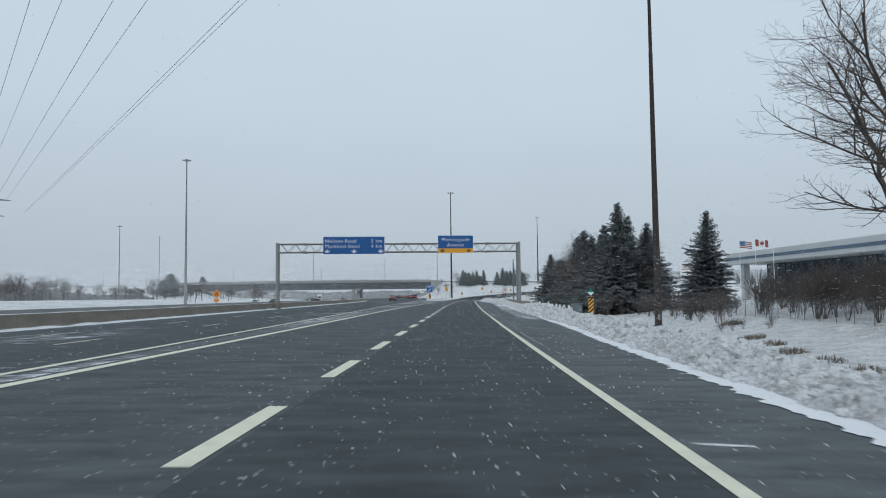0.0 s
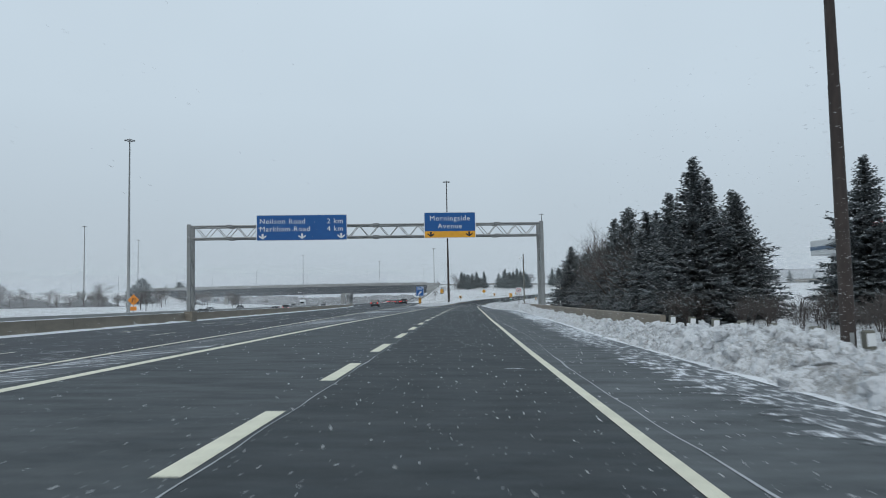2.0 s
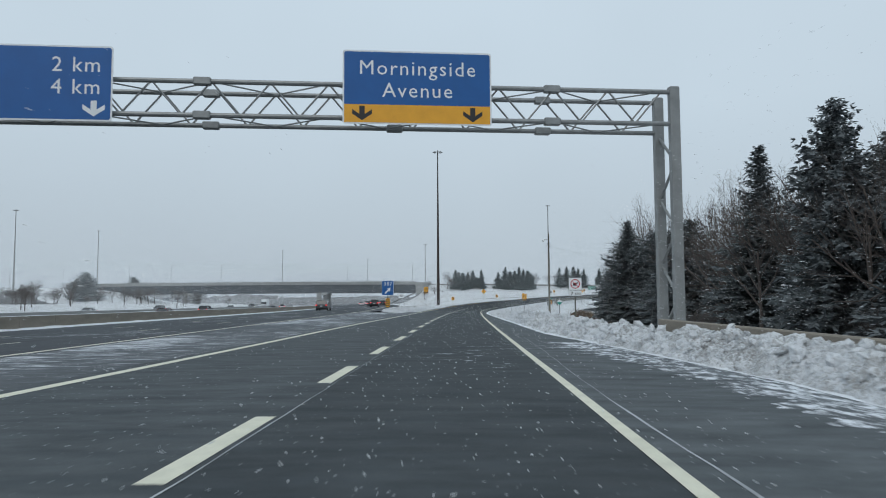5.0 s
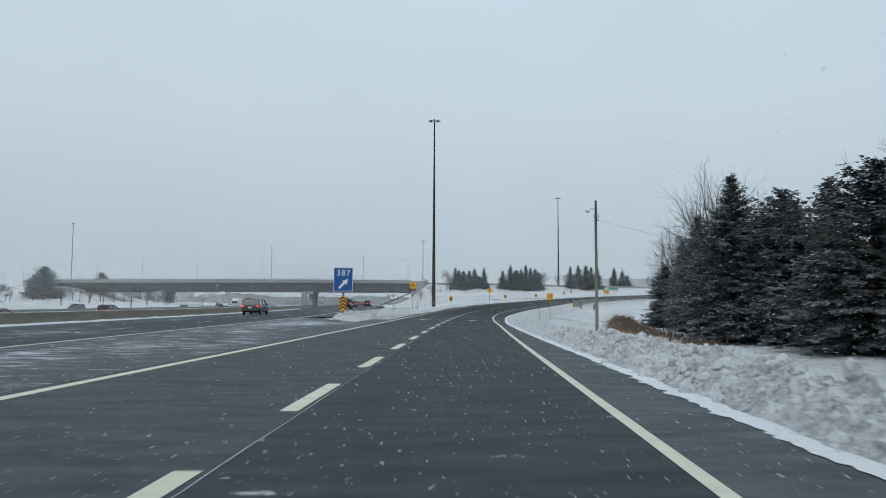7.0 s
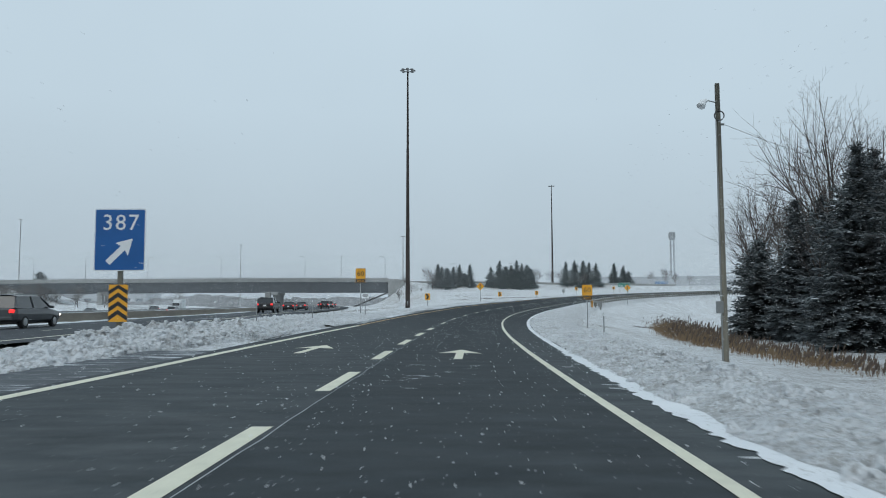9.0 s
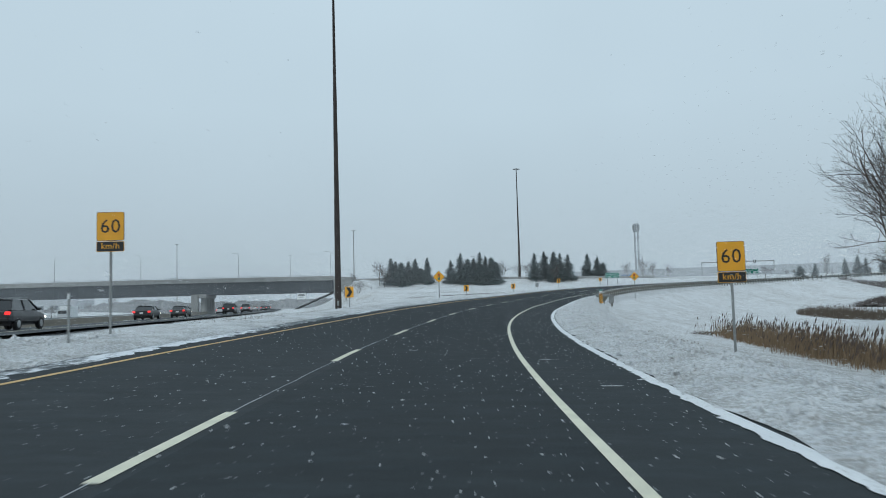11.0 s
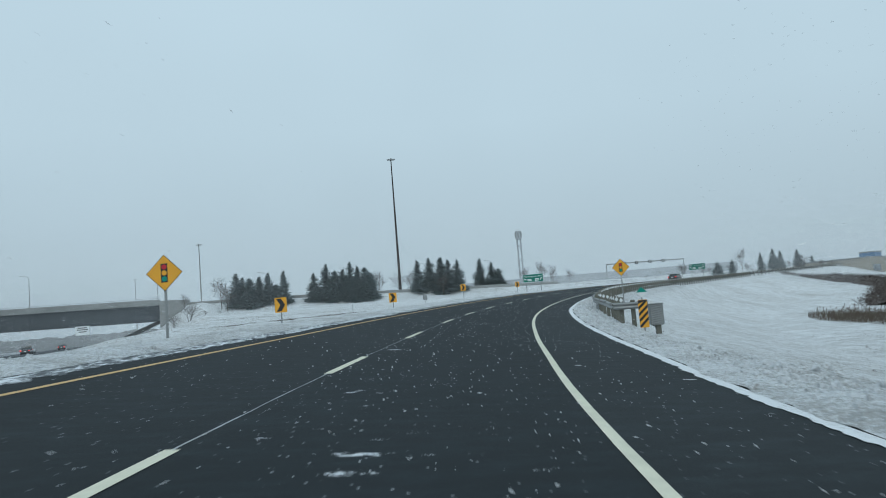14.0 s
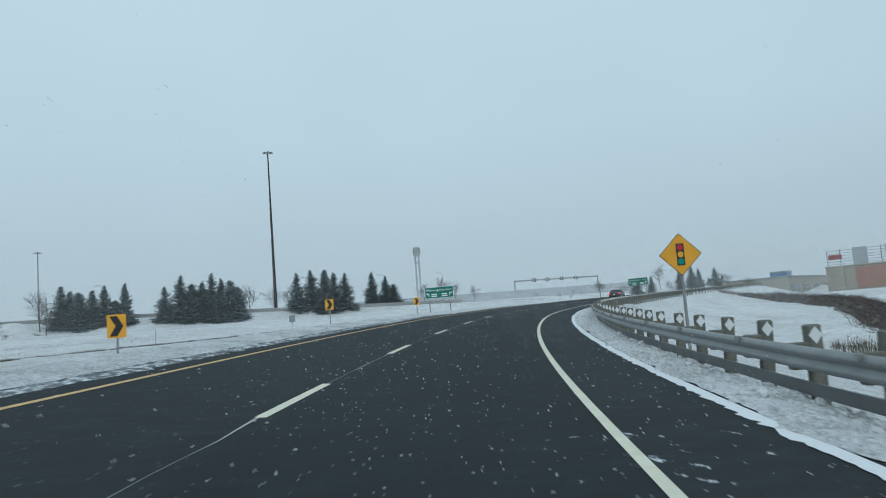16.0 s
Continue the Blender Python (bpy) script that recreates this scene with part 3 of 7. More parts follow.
u_dash = lambda s: float(np.interp(s, SS, U_DASH))
for k in range(-8, 35):
    s0 = float(np.interp(k, [-8, 12, 21, 35], [-36.6, 83.4, 140.7, 226.1]))
    dash("lane_dash", s0, s0 + 3.0, u_dash, 0.22, ramp_road)
for k in range(30):
    s0 = float(np.interp(k, [0, 2, 3, 6, 9, 11, 30], [229.5, 248.2, 257.4, 284.6, 310.8, 327.0, 498.0]))
    dash("lane_dash", s0, s0 + 3.1, u_dash, 0.13, ramp_road)


def thread(name, s0, s1, u, width, material, label, step=0.6, gap=0.0):
    """A thin uneven line: snow caught in a joint, or painted shade along the bank."""
    shape, rows = Shape(), []
    n = round((s1 - s0) / step)
    for k in range(n + 1):
        s = s0 + (s1 - s0) * k / n
        w = max(0.004, width * (0.55 + 1.1 * noise.noise(Vector((s * 0.31, 2.0, width))) - gap * max(0.0, noise.noise(Vector((s * 0.07, 8.0, width))))))
        uu = u(s) + 0.035 * noise.noise(Vector((s * 0.8, 5.0, 1.0)))
        rows.append([on_ramp(s, uu + w, 0.0045), on_ramp(s, uu - w, 0.0045)])
    return part(name, shape.grid(rows), material, ramp_road, label)


thread("snow_seam", 46, 226, lambda s: u_dash(s) + 0.17, 0.013, M_SEAM, "thin line of snow in the paving joint", gap=1.6)
thread("snow_seam", 226, 420, u_dash, 0.016, M_SEAM, "thin line of snow in the paving joint")
thread("snow_seam", 16, 128, lambda s: float(np.interp(s, SS, U_EDGE)) + 0.42 + 0.12 * math.sin(s * 0.21), 0.02, M_SEAM, "thin line of snow in a crack", gap=1.5)
# dark strip drawn in place of the shade under the bank's overhang
thread("wet_gap", 30, 127, lambda s: float(np.interp(s, SS, U_PAVE)) + 0.10, 0.035, M_FOOTSHADE, "dark strip of painted shade at the foot of the snow bank", step=0.4)
for s0, s1, w0 in ((-40, 40, 0.3), (40, 126, 1.35), (-40, 205, 0.25), (205, 420, 0.14)):
    shape, rows = Shape(), []
    n = round((s1 - s0) / 0.12)
    for k in range(n + 1):
        s = s0 + (s1 - s0) * k / n
        b = float(np.interp(s, SS, U_PAVE))
        w = w0 * (0.75 + 0.25 * noise.noise(Vector((s * 0.12, 1.0, 0))) + 0.3 * noise.noise(Vector((s * 0.9, 4.0, 0))) + 0.45 * noise.noise(Vector((s * 2.7, 6.0, 0))) + 0.5 * noise.noise(Vector((s * 6.3, 9.0, 0))))
        w = min(max(w, 0.05), b - float(np.interp(s, SS, U_EDGE)) - 0.4)
        lift = 0.004 if w0 > 0.25 else 0.010
        w *= (1.3 - 0.45 * float(sstep(100, 140, s))) * (1.0 - 0.9 * float(sstep(34, 44, s)) * float(sstep(130, 122, s))) if w0 == 0.25 else 1.0
        rows.append([on_ramp(s, b + (0.5 if w0 > 0.2 else 0.1), lift), on_ramp(s, b - w, lift)])
    part("ice_strip", shape.grid(rows), M_EDGE if w0 > 0.25 else M_CAP, ramp_road, "strip of blown snow on the shoulder")
# grey frost between the yellow line and the snow
shape, rows = Shape(), []
for k in range(901):
    s = 226 + 0.22 * k
    a = float(np.interp(s, SS, U_PAVEL))
    w = 0.42 + 0.22 * noise.noise(Vector((s * 0.3, 3.0, 0))) + 0.28 * noise.noise(Vector((s * 2.1, 7.0, 0)))
    rows.append([on_ramp(s, a + max(w, 0.06), 0.004), on_ramp(s, a - 0.3, 0.004)])
part("frost_strip", shape.grid(rows), M_EDGE, ramp_road, "grey frosted strip of asphalt along the snow")
for k in range(-6, 60):
    y0 = 21.3 + 13.2 * k
    for u, dy in ((3.9, 0.0), (7.9, 6.2)):
        shape = Shape()
        rows = []
        for q in (0, 1.5, 3.0):
            y = y0 + dy + q
            e = float(hw_edge(y))
            rows.append([(e - u + 0.06, y, float(hw_z(u, y)) + 0.008), (e - u - 0.06, y, float(hw_z(u, y)) + 0.008)])
        part("lane_dash", shape.grid(rows), M_LINE, highway)
shape = Shape()
shape.grid([[(float(hw_edge(y)) + 0.1, y, float(hw_z(0, y)) + 0.008), (float(hw_edge(y)) - 0.1, y, float(hw_z(0, y)) + 0.008)] for y in axis([(-85, 420, 4)])])
part("edge_line", shape, M_LINE, highway)
for s, u in ((203.4, -4.35), (202.0, -0.27)):
    shape = Shape()
    out = [(-0.1, 0), (0.1, 0), (0.1, 2.2), (0.55, 2.0), (0, 3.6), (-0.55, 2.0), (-0.1, 2.2)]
    vs = [on_ramp(s + b, u + a, 0.007) for a, b in out]
    shape.add(vs, [tuple(range(7))])
    part("lane_arrow", shape, M_LINE, ramp_road, "worn white arrow")

# ---- ploughed snow banks along the ramp ----
BANK_H = [(-93, 0.36), (10, 0.38), (36, 0.45), (46, 0.66), (59, 0.70), (66, 0.42), (72, 0.28), (80, 0.22), (90, 0.22), (106, 0.28), (118, 0.54), (134, 0.66), (152, 0.54), (174, 0.28), (186, 0.20), (205, 0.15), (240, 0.13), (330, 0.10), (420, 0.10)]
BANK_W = [(-93, 2.2), (40, 2.6), (60, 2.6), (118, 2.7), (134, 2.8), (155, 2.4), (190, 3.0), (215, 5.0), (290, 5.0), (318, 3.4), (400, 3.2)]


def snow_bank(name, s0, s1, step, label, u_table, side, h_table, w_table, lump=1.0, base=0.0):
    shape, rows, s = Shape(), [], s0
    n, nk = round((s1 - s0) / step), 32
    for i in range(n + 1):
        s = s0 + (s1 - s0) * i / n
        h, w = float(smooth_table(s, h_table)), float(smooth_table(s, w_table))
        u0 = float(np.interp(s, SS, u_table))
        row = []
        for k in range(nk + 1):
            q = k / nk
            u = u0 + side * (q * w + 0.12) + 0.16 * side * (noise.noise(Vector((s * 0.55, 3.1, side))) + 0.6 * noise.noise(Vector((s * 2.1, 7.7, side)))) * (1 - q)
            prof = min(1.0, q * 3.2) ** 0.8 * (1 - float(sstep(0.62, 1.0, q)) * 0.85)
            p = on_ramp(s, u, base)
            v = Vector((p.x * 1.0, p.y * 1.0, 0))
            lum = 0.5 * noise.fractal(v * 1.1, 0.7, 2.0, 3)
            clod = max(0.0, 0.62 - noise.voronoi(v * 2.3)[0][0]) * 0.6 + max(0.0, 0.6 - noise.voronoi(v * 4.6 + Vector((3, 1, 0)))[0][0]) * 0.8
            hh = h * (0.50 + 0.45 * noise.noise(v * 0.35) + lump * 0.5 * lum) + lump * min(0.34, 0.12 + h * 0.45) * clod
            edge = min(1.0, q * 9)
            zb = p.z + 0.012 + 0.05 * edge - 0.24 * min(max(abs(u) - abs(u0) - 0.3, 0.0), 1.6) * float(sstep(285, 305, s)) * (side > 0)
            zg = float(GROUND_AT(p.x, p.y))
            f = float(sstep(0.3, 0.95, q)) if side > 0 else 0.0
            zb += (zg - zb) * f
            zg = zg if q > 0.6 else -9
            row.append((p.x, p.y, max(zb + prof * max(hh, 0.02) * edge, zg - 0.02) - 0.13 * max(0.0, q - 0.65) / 0.35))
        rows.append(row)
    shape.grid(rows if side > 0 else [r[::-1] for r in rows])
    return tagged(part(name, shape, M_BANK if name == "snow_bank" else M_VERGE, smooth=True), label, "snow bank", kind="stuff")


_GXA, _GYA = np.array(gx), np.array(gy)


def GROUND_AT(x, y):
    i = min(max(int(np.searchsorted(_GXA, x)) - 1, 0), len(gx) - 2)
    j = min(max(int(np.searchsorted(_GYA, y)) - 1, 0), len(gy) - 2)
    a, b = (x - gx[i]) / (gx[i + 1] - gx[i]), (y - gy[j]) / (gy[j + 1] - gy[j])
    return (GZ[j, i] * (1 - a) + GZ[j, i + 1] * a) * (1 - b) + (GZ[j + 1, i] * (1 - a) + GZ[j + 1, i + 1] * a) * b


snow_bank("snow_bank", -30, 205, 0.13, "rough dirty ploughed snow bank on the road shoulder", U_PAVE, 1, BANK_H, BANK_W)
snow_bank("snow_verge", 205, 420, 0.2, "low crusted snow verge beside the ramp", U_PAVE, 1, BANK_H, BANK_W)
snow_bank("snow_verge", 222, 420, 0.4, "low crusted snow verge beside the yellow line", U_PAVEL, -1, [(222, 0.10), (260, 0.03), (420, 0.02)], [(222, 2.5), (420, 2.2)], 0.35)


def clods(name, label, place, n, rmin, rmax, seed):
    """Loose lumps of ploughed snow, flattened and turned at random, as one mesh."""
    rnd = random.Random(seed)
    t = (1 + 5 ** 0.5) / 2
    ico = [Vector(p).normalized() for p in ((-1, t, 0), (1, t, 0), (-1, -t, 0), (1, -t, 0), (0, -1, t), (0, 1, t), (0, -1, -t), (0, 1, -t), (t, 0, -1), (t, 0, 1), (-t, 0, -1), (-t, 0, 1))]
    tri = [(0, 11, 5), (0, 5, 1), (0, 1, 7), (0, 7, 10), (0, 10, 11), (1, 5, 9), (5, 11, 4), (11, 10, 2), (10, 7, 6), (7, 1, 8), (3, 9, 4), (3, 4, 2), (3, 2, 6), (3, 6, 8), (3, 8, 9), (4, 9, 5), (2, 4, 11), (6, 2, 10), (8, 6, 7), (9, 8, 1)]
    shape = Shape()
    for k in range(n):
        q = place(rnd)
        if q is None:
            continue
        p, big = q
        r = (rmin + (rmax - rmin) * rnd.random() ** 2.6) * big
        m = Euler((rnd.random() * 6, rnd.random() * 6, rnd.random() * 6)).to_matrix() @ Matrix.Diagonal((rnd.uniform(0.7, 1.4), rnd.uniform(0.7, 1.2), rnd.uniform(0.5, 0.9)))
        shape.add([p + (m @ v) * (r * rnd.uniform(0.75, 1.2)) for v in ico], tri)
    return tagged(part(name, shape, M_CLOD, smooth=False), label, "snow clods", kind="stuff")


def bank_top(bank):
    """Looks up points of a bank's own surface."""
    vs = bank.data.vertices
    return vs, 33


def on_bank(bank, s0, s1, q0, q1, size):
    vs, cols = bank_top(bank)
    rows_ = len(vs) // cols

    def place(rnd):
        i = rnd.randrange(rows_)
        k = int(cols * (q0 + (q1 - q0) * rnd.random()))
        s = s0 + (s1 - s0) * i / (rows_ - 1)
        return Vector(vs[i * cols + k].co) + Vector((rnd.uniform(-0.07, 0.07), rnd.uniform(-0.07, 0.07), -0.01)), size(s)
    return place


h_at = lambda s: 0.45 + 1.1 * float(smooth_table(s, BANK_H))
banks = [o for o in scene.objects if o.name.startswith(("snow_bank", "snow_verge"))]
clods("snow_clods", "loose dirty clods on the ploughed snow bank", on_bank(banks[0], -30, 205, 0.02, 0.75, h_at), 9500, 0.05, 0.20, 1)
clods("snow_clods", "crumbled bits of ploughed snow along the bank", on_bank(banks[0], -30, 205, 0.0, 0.8, lambda s: 1.0), 7000, 0.025, 0.07, 9)
clods("snow_clods", "small crusted lumps on the snowy verge", on_bank(banks[1], 205, 420, 0.02, 0.95, lambda s: 1.0), 16000, 0.02, 0.10, 2)
clods("snow_clods", "small crusted lumps beside the yellow line", on_bank(banks[2], 222, 420, 0.05, 0.95, lambda s: 1.0), 2500, 0.02, 0.08, 3)
# stray tongues of blown snow lying across the shoulder
rnd_ = random.Random(12)
shape = Shape()
for k in range(60):
    s = rnd_.uniform(-6, 300)
    e, b = float(np.interp(s, SS, U_EDGE)), float(np.interp(s, SS, U_PAVE))
    u = b - 0.15 - (b - e - 0.5) * rnd_.random() ** 2.2 if rnd_.random() < 0.93 else rnd_.uniform(-6, e)
    L, W = rnd_.uniform(0.05, 0.30), rnd_.uniform(0.02, 0.06)
    skew = rnd_.uniform(-0.25, 0.25)
    ring = []
    for j in range(10):
        a = j * 0.628
        r = rnd_.uniform(0.6, 1.15)
        ring.append(on_ramp(s + W * r * math.sin(a) + skew * L * math.cos(a), u + L * r * math.cos(a), 0.006))
    shape.add(ring, [tuple(range(10))])
tagged(part("snow_patches", shape, M_CAP), "thin scattered patches of blown snow on asphalt", "snow", kind="stuff")
# the pile on the nose between ramp and highway
shape, rows = Shape(), []
for i in range(150):
    y = 196.5 + i * 0.33
    p = ramp_edge_at(y)
    xr, xl = p.x - 0.5 - 1.2 * float(sstep(212, 203, y)), max(float(hw_edge(y)) + 2.2, float(np.interp(y, [196, 203, 214, 240], [-5.9, -8.0, -9.6, -10.4])))
    row = []
    for k in range(40):
        q = k / 39
        x = xl + (xr - xl) * q
        dome = (4 * q * (1 - q)) ** 0.5
        nose = float(sstep(197.5, 209, y)) ** 0.8 * (0.34 + 0.24 * math.exp(-((y - 209) / 6.0) ** 2)) * float(1 - 0.45 * sstep(215, 245, y))
        v = Vector((x, y, 0))
        lum = 0.5 * noise.fractal(v * 0.9, 0.7, 2.0, 3) + max(0.0, 0.62 - noise.voronoi(v * 1.9)[0][0]) * 1.1 + max(0.0, 0.6 - noise.voronoi(v * 4.2)[0][0]) * 0.6
        z0 = (1 - q) * float(hw_z(-2, y)) + q * p.z
        row.append((x + 0.25 * noise.noise(v * 0.7), y + 0.4 * noise.noise(v * 0.6 + Vector((9, 0, 0))), z0 - 0.03 + dome * nose * (0.55 + 0.75 * max(lum, -0.3))))
    rows.append(row)
shape.grid(rows)
tagged(part("snow_pile", shape, M_BANK, smooth=True), "rough ploughed snow pile on the nose between the roads", "snow pile", kind="stuff")


pile = [o for o in scene.objects if o.name == "snow_pile"][0]


def on_pile(rnd):
    i = min(149, int(abs(rnd.gauss(0, 0.45)) * 150))
    k = rnd.randrange(2, 39)
    return Vector(pile.data.vertices[i * 40 + k].co) + Vector((rnd.uniform(-0.1, 0.1), rnd.uniform(-0.1, 0.1), 0)), 1.0


clods("snow_clods", "loose dirty clods on the snow pile", on_pile, 5500, 0.03, 0.15, 4)

# ---- concrete barriers ----
def barrier(name, pts, height, label, foot=0.30, top=0.09, material=None):
    """A safety-shape barrier built of cast lengths."""
    prof = [(-foot, 0), (-foot, 0.08), (-foot + 0.12, 0.26), (-top, height - 0.03), (-top + 0.03, height), (top - 0.03, height), (top, height - 0.03), (foot - 0.12, 0.26), (foot, 0.08), (foot, 0)]
    base = thing(name, label, "barrier", kind="structure")
    pts = [Vector(p) for p in pts]
    for i in range(len(pts) - 1):
        a, b = pts[i], pts[i + 1]
        d = (b - a).normalized()
        r = Vector((d.y, -d.x, 0))
        shape = Shape()
        n = len(prof)
        a2, b2 = a + d * 0.012, b - d * 0.012
        vs = [a2 + r * x + Vector((0, 0, z)) for x, z in prof] + [b2 + r * x + Vector((0, 0, z)) for x, z in prof]
        shape.add(vs, [tuple(range(n)), tuple(range(2 * n - 1, n - 1, -1))] + [(k, n + k, n + (k + 1) % n, (k + 1) % n) for k in range(n)])
        part("barrier_length", shape, material or M_CONC, base)
    return base


barrier("barrier_median", [(float(hw_med(y)), y, -0.84) for y in axis([(-70, 560, 6)])], 1.15, "stained grey concrete median barrier edged with snow")
BX = [on_ramp(s, smooth_table(s, [(64, 6.9), (80, 6.5), (140, 6.5)]), -0.30) for s in axis([(68, 128, 5)])]
barrier("barrier_roadside", BX, 0.92, "stained concrete roadside barrier half buried in ploughed snow", 0.24, 0.09)
barrier("barrier_express", [(float(hw_med(y)) - 20.5, y, -0.86) for y in axis([(-20, 560, 10)])], 1.05, "grey concrete barrier between express and opposite lanes", material=M_BRCONC)
# snow along the median barrier's foot and top
shape, rows = Shape(), []
for i in range(500):
    y = -60 + i * 0.9
    e = float(hw_med(y))
    w = 0.55 + 0.45 * noise.noise(Vector((y * 0.13, 0, 0)))
    h = 0.10 + 0.10 * noise.noise(Vector((y * 0.31, 5, 0)))
    rows.append([(e + 0.22, y, -0.84 + h + 0.1), (e + 0.4, y, -0.84 + h + 0.06), (e + 0.5 + w * 0.6, y, -0.80 + h * 0.5), (e + 0.6 + w, y, -0.80)])
shape.grid(rows)
tagged(part("drift_snow", shape, M_CAP, smooth=True), "thin snow drift along the barrier foot", "snow", kind="stuff")
shape, rows = Shape(), []
for i in range(400):
    y = -60 + i * 1.1
    e = float(hw_med(y))
    h = max(0.0, 0.03 + 0.06 * noise.noise(Vector((y * 0.2, 11, 0))))
    rows.append([(e - 0.9, y, 0.1), (e - 0.08, y, 0.311 + h), (e + 0.07, y, 0.311 + h * 0.6), (e + 0.075, y, 0.306)])
shape.grid(rows)
tagged(part("cap_snow", shape, M_CAP, smooth=True), "strip of snow lying on the barrier top", "snow", kind="stuff")


# ---- signs ----
def board(sign, x0, x1, z0, z1, y, material, rim=None, rim_w=0.05, corner=0.0, name="panel"):
    """A flat sign panel with rounded corners and, if wanted, a border."""
    def outline(a, b, c, d, r):
        if r <= 0:
            return [(a, c), (b, c), (b, d), (a, d)]
        pts = []
        for cx, cz, s in ((b - r, c + r, -90), (b - r, d - r, 0), (a + r, d - r, 90), (a + r, c + r, 180)):
            pts += [(cx + r * math.cos(radians(s + t)), cz + r * math.sin(radians(s + t))) for t in (0, 30, 60, 90)]
        return pts
    shape = Shape().prism(outline(x0, x1, z0, z1, corner), y, y + 0.02)
    p = part(name, shape, rim or material, sign)
    if rim:
        part("face", Shape().prism(outline(x0 + rim_w, x1 - rim_w, z0 + rim_w, z1 - rim_w, max(0, corner - rim_w * 0.5)), y - 0.004, y - 0.0005), material, p)
    return p


def write(sign, text, size, x, z, y, material, spacing=1.0, name="lettering"):
    """A line of writing, each word a part of its own."""
    def span(t):
        me = words(t, size, None, spacing)
        xs = [v.co.x for v in me.vertices]
        return min(xs), max(xs), me
    ws = text.split()
    left = span(text)[0]
    for i in range(len(ws)):
        a, b, _ = span(" ".join(ws[:i + 1]))
        _, wb, me = span(ws[i])
        part(name, _with(me, material), None, sign, m=Matrix.Translation((x + left + (b - a) - wb, y, z)))


def _with(me, material):
    me.materials.clear()
    me.materials.append(material)
    return me


def flat(sign, name, poly, y, material, label=""):
    return part(name, Shape().prism(poly, y - 0.003, y), material, sign, label)


def down_arrow(x, z, k):
    return [(x + a * k, z + b * k) for a, b in ((0, 0), (0.48, 0.33), (0.48, 0.55), (0.13, 0.32), (0.13, 0.72), (-0.13, 0.72), (-0.13, 0.32), (-0.48, 0.55), (-0.48, 0.33))]


# overhead gantry
GA, GB = Vector((-32.9, 133.7, 0)), Vector((11.2, 138.6, 0))
gd = (GB - GA).normalized()
gantry_m = Matrix.Translation(GA) @ Matrix.Rotation(math.atan2(gd.y, gd.x), 4, "Z")
GL = (GB - GA).length
gantry = thing("sign_gantry", "galvanised steel truss gantry spanning the highway lanes", "gantry", m=gantry_m)
ZT, ZB, GD = 10.95, 9.45, 1.9
for x, zb in ((0.0, 0.25), (GL, -0.45)):
    leg = new("leg")
    leg.parent = gantry
    for yy in (-GD / 2, GD / 2):
        part("column", Shape().box(x, yy, (ZT + 0.25 + zb) / 2, 0.46, 0.36, ZT + 0.25 - zb, None, 0.03), M_GALVD, leg)
    n = 6
    for k in range(n):
        z0, z1 = zb + 0.3 + (ZB - zb - 0.5) * k / n, zb + 0.3 + (ZB - zb - 0.5) * (k + 1) / n
        a = -GD / 2 if k % 2 else GD / 2
        part("brace", Shape().tube([(x, a, z0), (x, -a, z1)], 0.07, 8), M_GALVD, leg)
part("plinth", Shape().box(0, 0, -0.2, 1.0, 2.4, 1.3, None, 0.05), M_CONC, gantry, "concrete plinth")
part("plinth", Shape().box(GL, 0, -0.9, 1.1, 2.2, 1.0, None, 0.05), M_CONC, gantry, "concrete plinth")
for yy in (-GD / 2, GD / 2):
    for zz in (ZT, ZB):
        part("chord", Shape().tube([(0.2, yy, zz), (GL - 0.2, yy, zz)], 0.11, 10), M_GALV, gantry)
    n = 34
    for k in range(n):
        x0, x1 = 0.6 + (GL - 1.2) * k / n, 0.6 + (GL - 1.2) * (k + 1) / n
        part("web", Shape().tube([(x0, yy, ZB if k % 2 else ZT), (x1, yy, ZT if k % 2 else ZB)], 0.045, 6), M_GALV, gantry)
for zz in (ZT, ZB):
    n = 17
    for k in range(n):
        x0, x1 = 0.6 + (GL - 1.2) * k / n, 0.6 + (GL - 1.2) * (k + 1) / n
        part("strut", Shape().tube([(x0, -GD / 2 if k % 2 else GD / 2, zz), (x1, GD / 2 if k % 2 else -GD / 2, zz)], 0.035, 6), M_GALV, gantry)
for x in (GL * 0.11, GL * 0.52, GL * 0.71, GL * 0.87):
    for yy in (-GD / 2, GD / 2):
        for zz in (ZT, ZB):
            part("splice", Shape().box(x, yy, zz, 0.75, 0.34, 0.34, None, 0.04), M_GALV, gantry)


def overhead(label, x0, x1, z0, z1):
    s = thing("overhead_sign", label, "road sign", m=gantry_m @ Matrix.Translation((0, -GD / 2 - 0.42, 0)))
    p = board(s, x0, x1, z0, z1, 0, M_BLUE, M_WHITE, 0.07, 0.12)
    for k in range(4):
        x = x0 + (x1 - x0) * (k + 0.5) / 4
        part("bracket", Shape().box(x, 0.16, (z0 + z1) / 2, 0.1, 0.22, z1 - z0 - 0.1), M_GALVD, s)
    return s


sA = overhead("blue overhead sign with white road names and lane arrows", 8.25, 19.45, 9.0, 12.25)
write(sA, "Neilson Road", 0.92, 11.45, 11.13, -0.006, M_WHITE, 1.12)
write(sA, "Markham Road", 0.92, 11.75, 10.17, -0.006, M_WHITE, 1.12)
write(sA, "2 km", 0.92, 17.95, 11.13, -0.006, M_WHITE, 1.12)
write(sA, "4 km", 0.92, 17.95, 10.17, -0.006, M_WHITE, 1.12)
for x in (9.0, 13.85, 18.7):
    flat(sA, "lane_arrow", down_arrow(x, 9.2, 0.95), -0.004, M_WHITE)
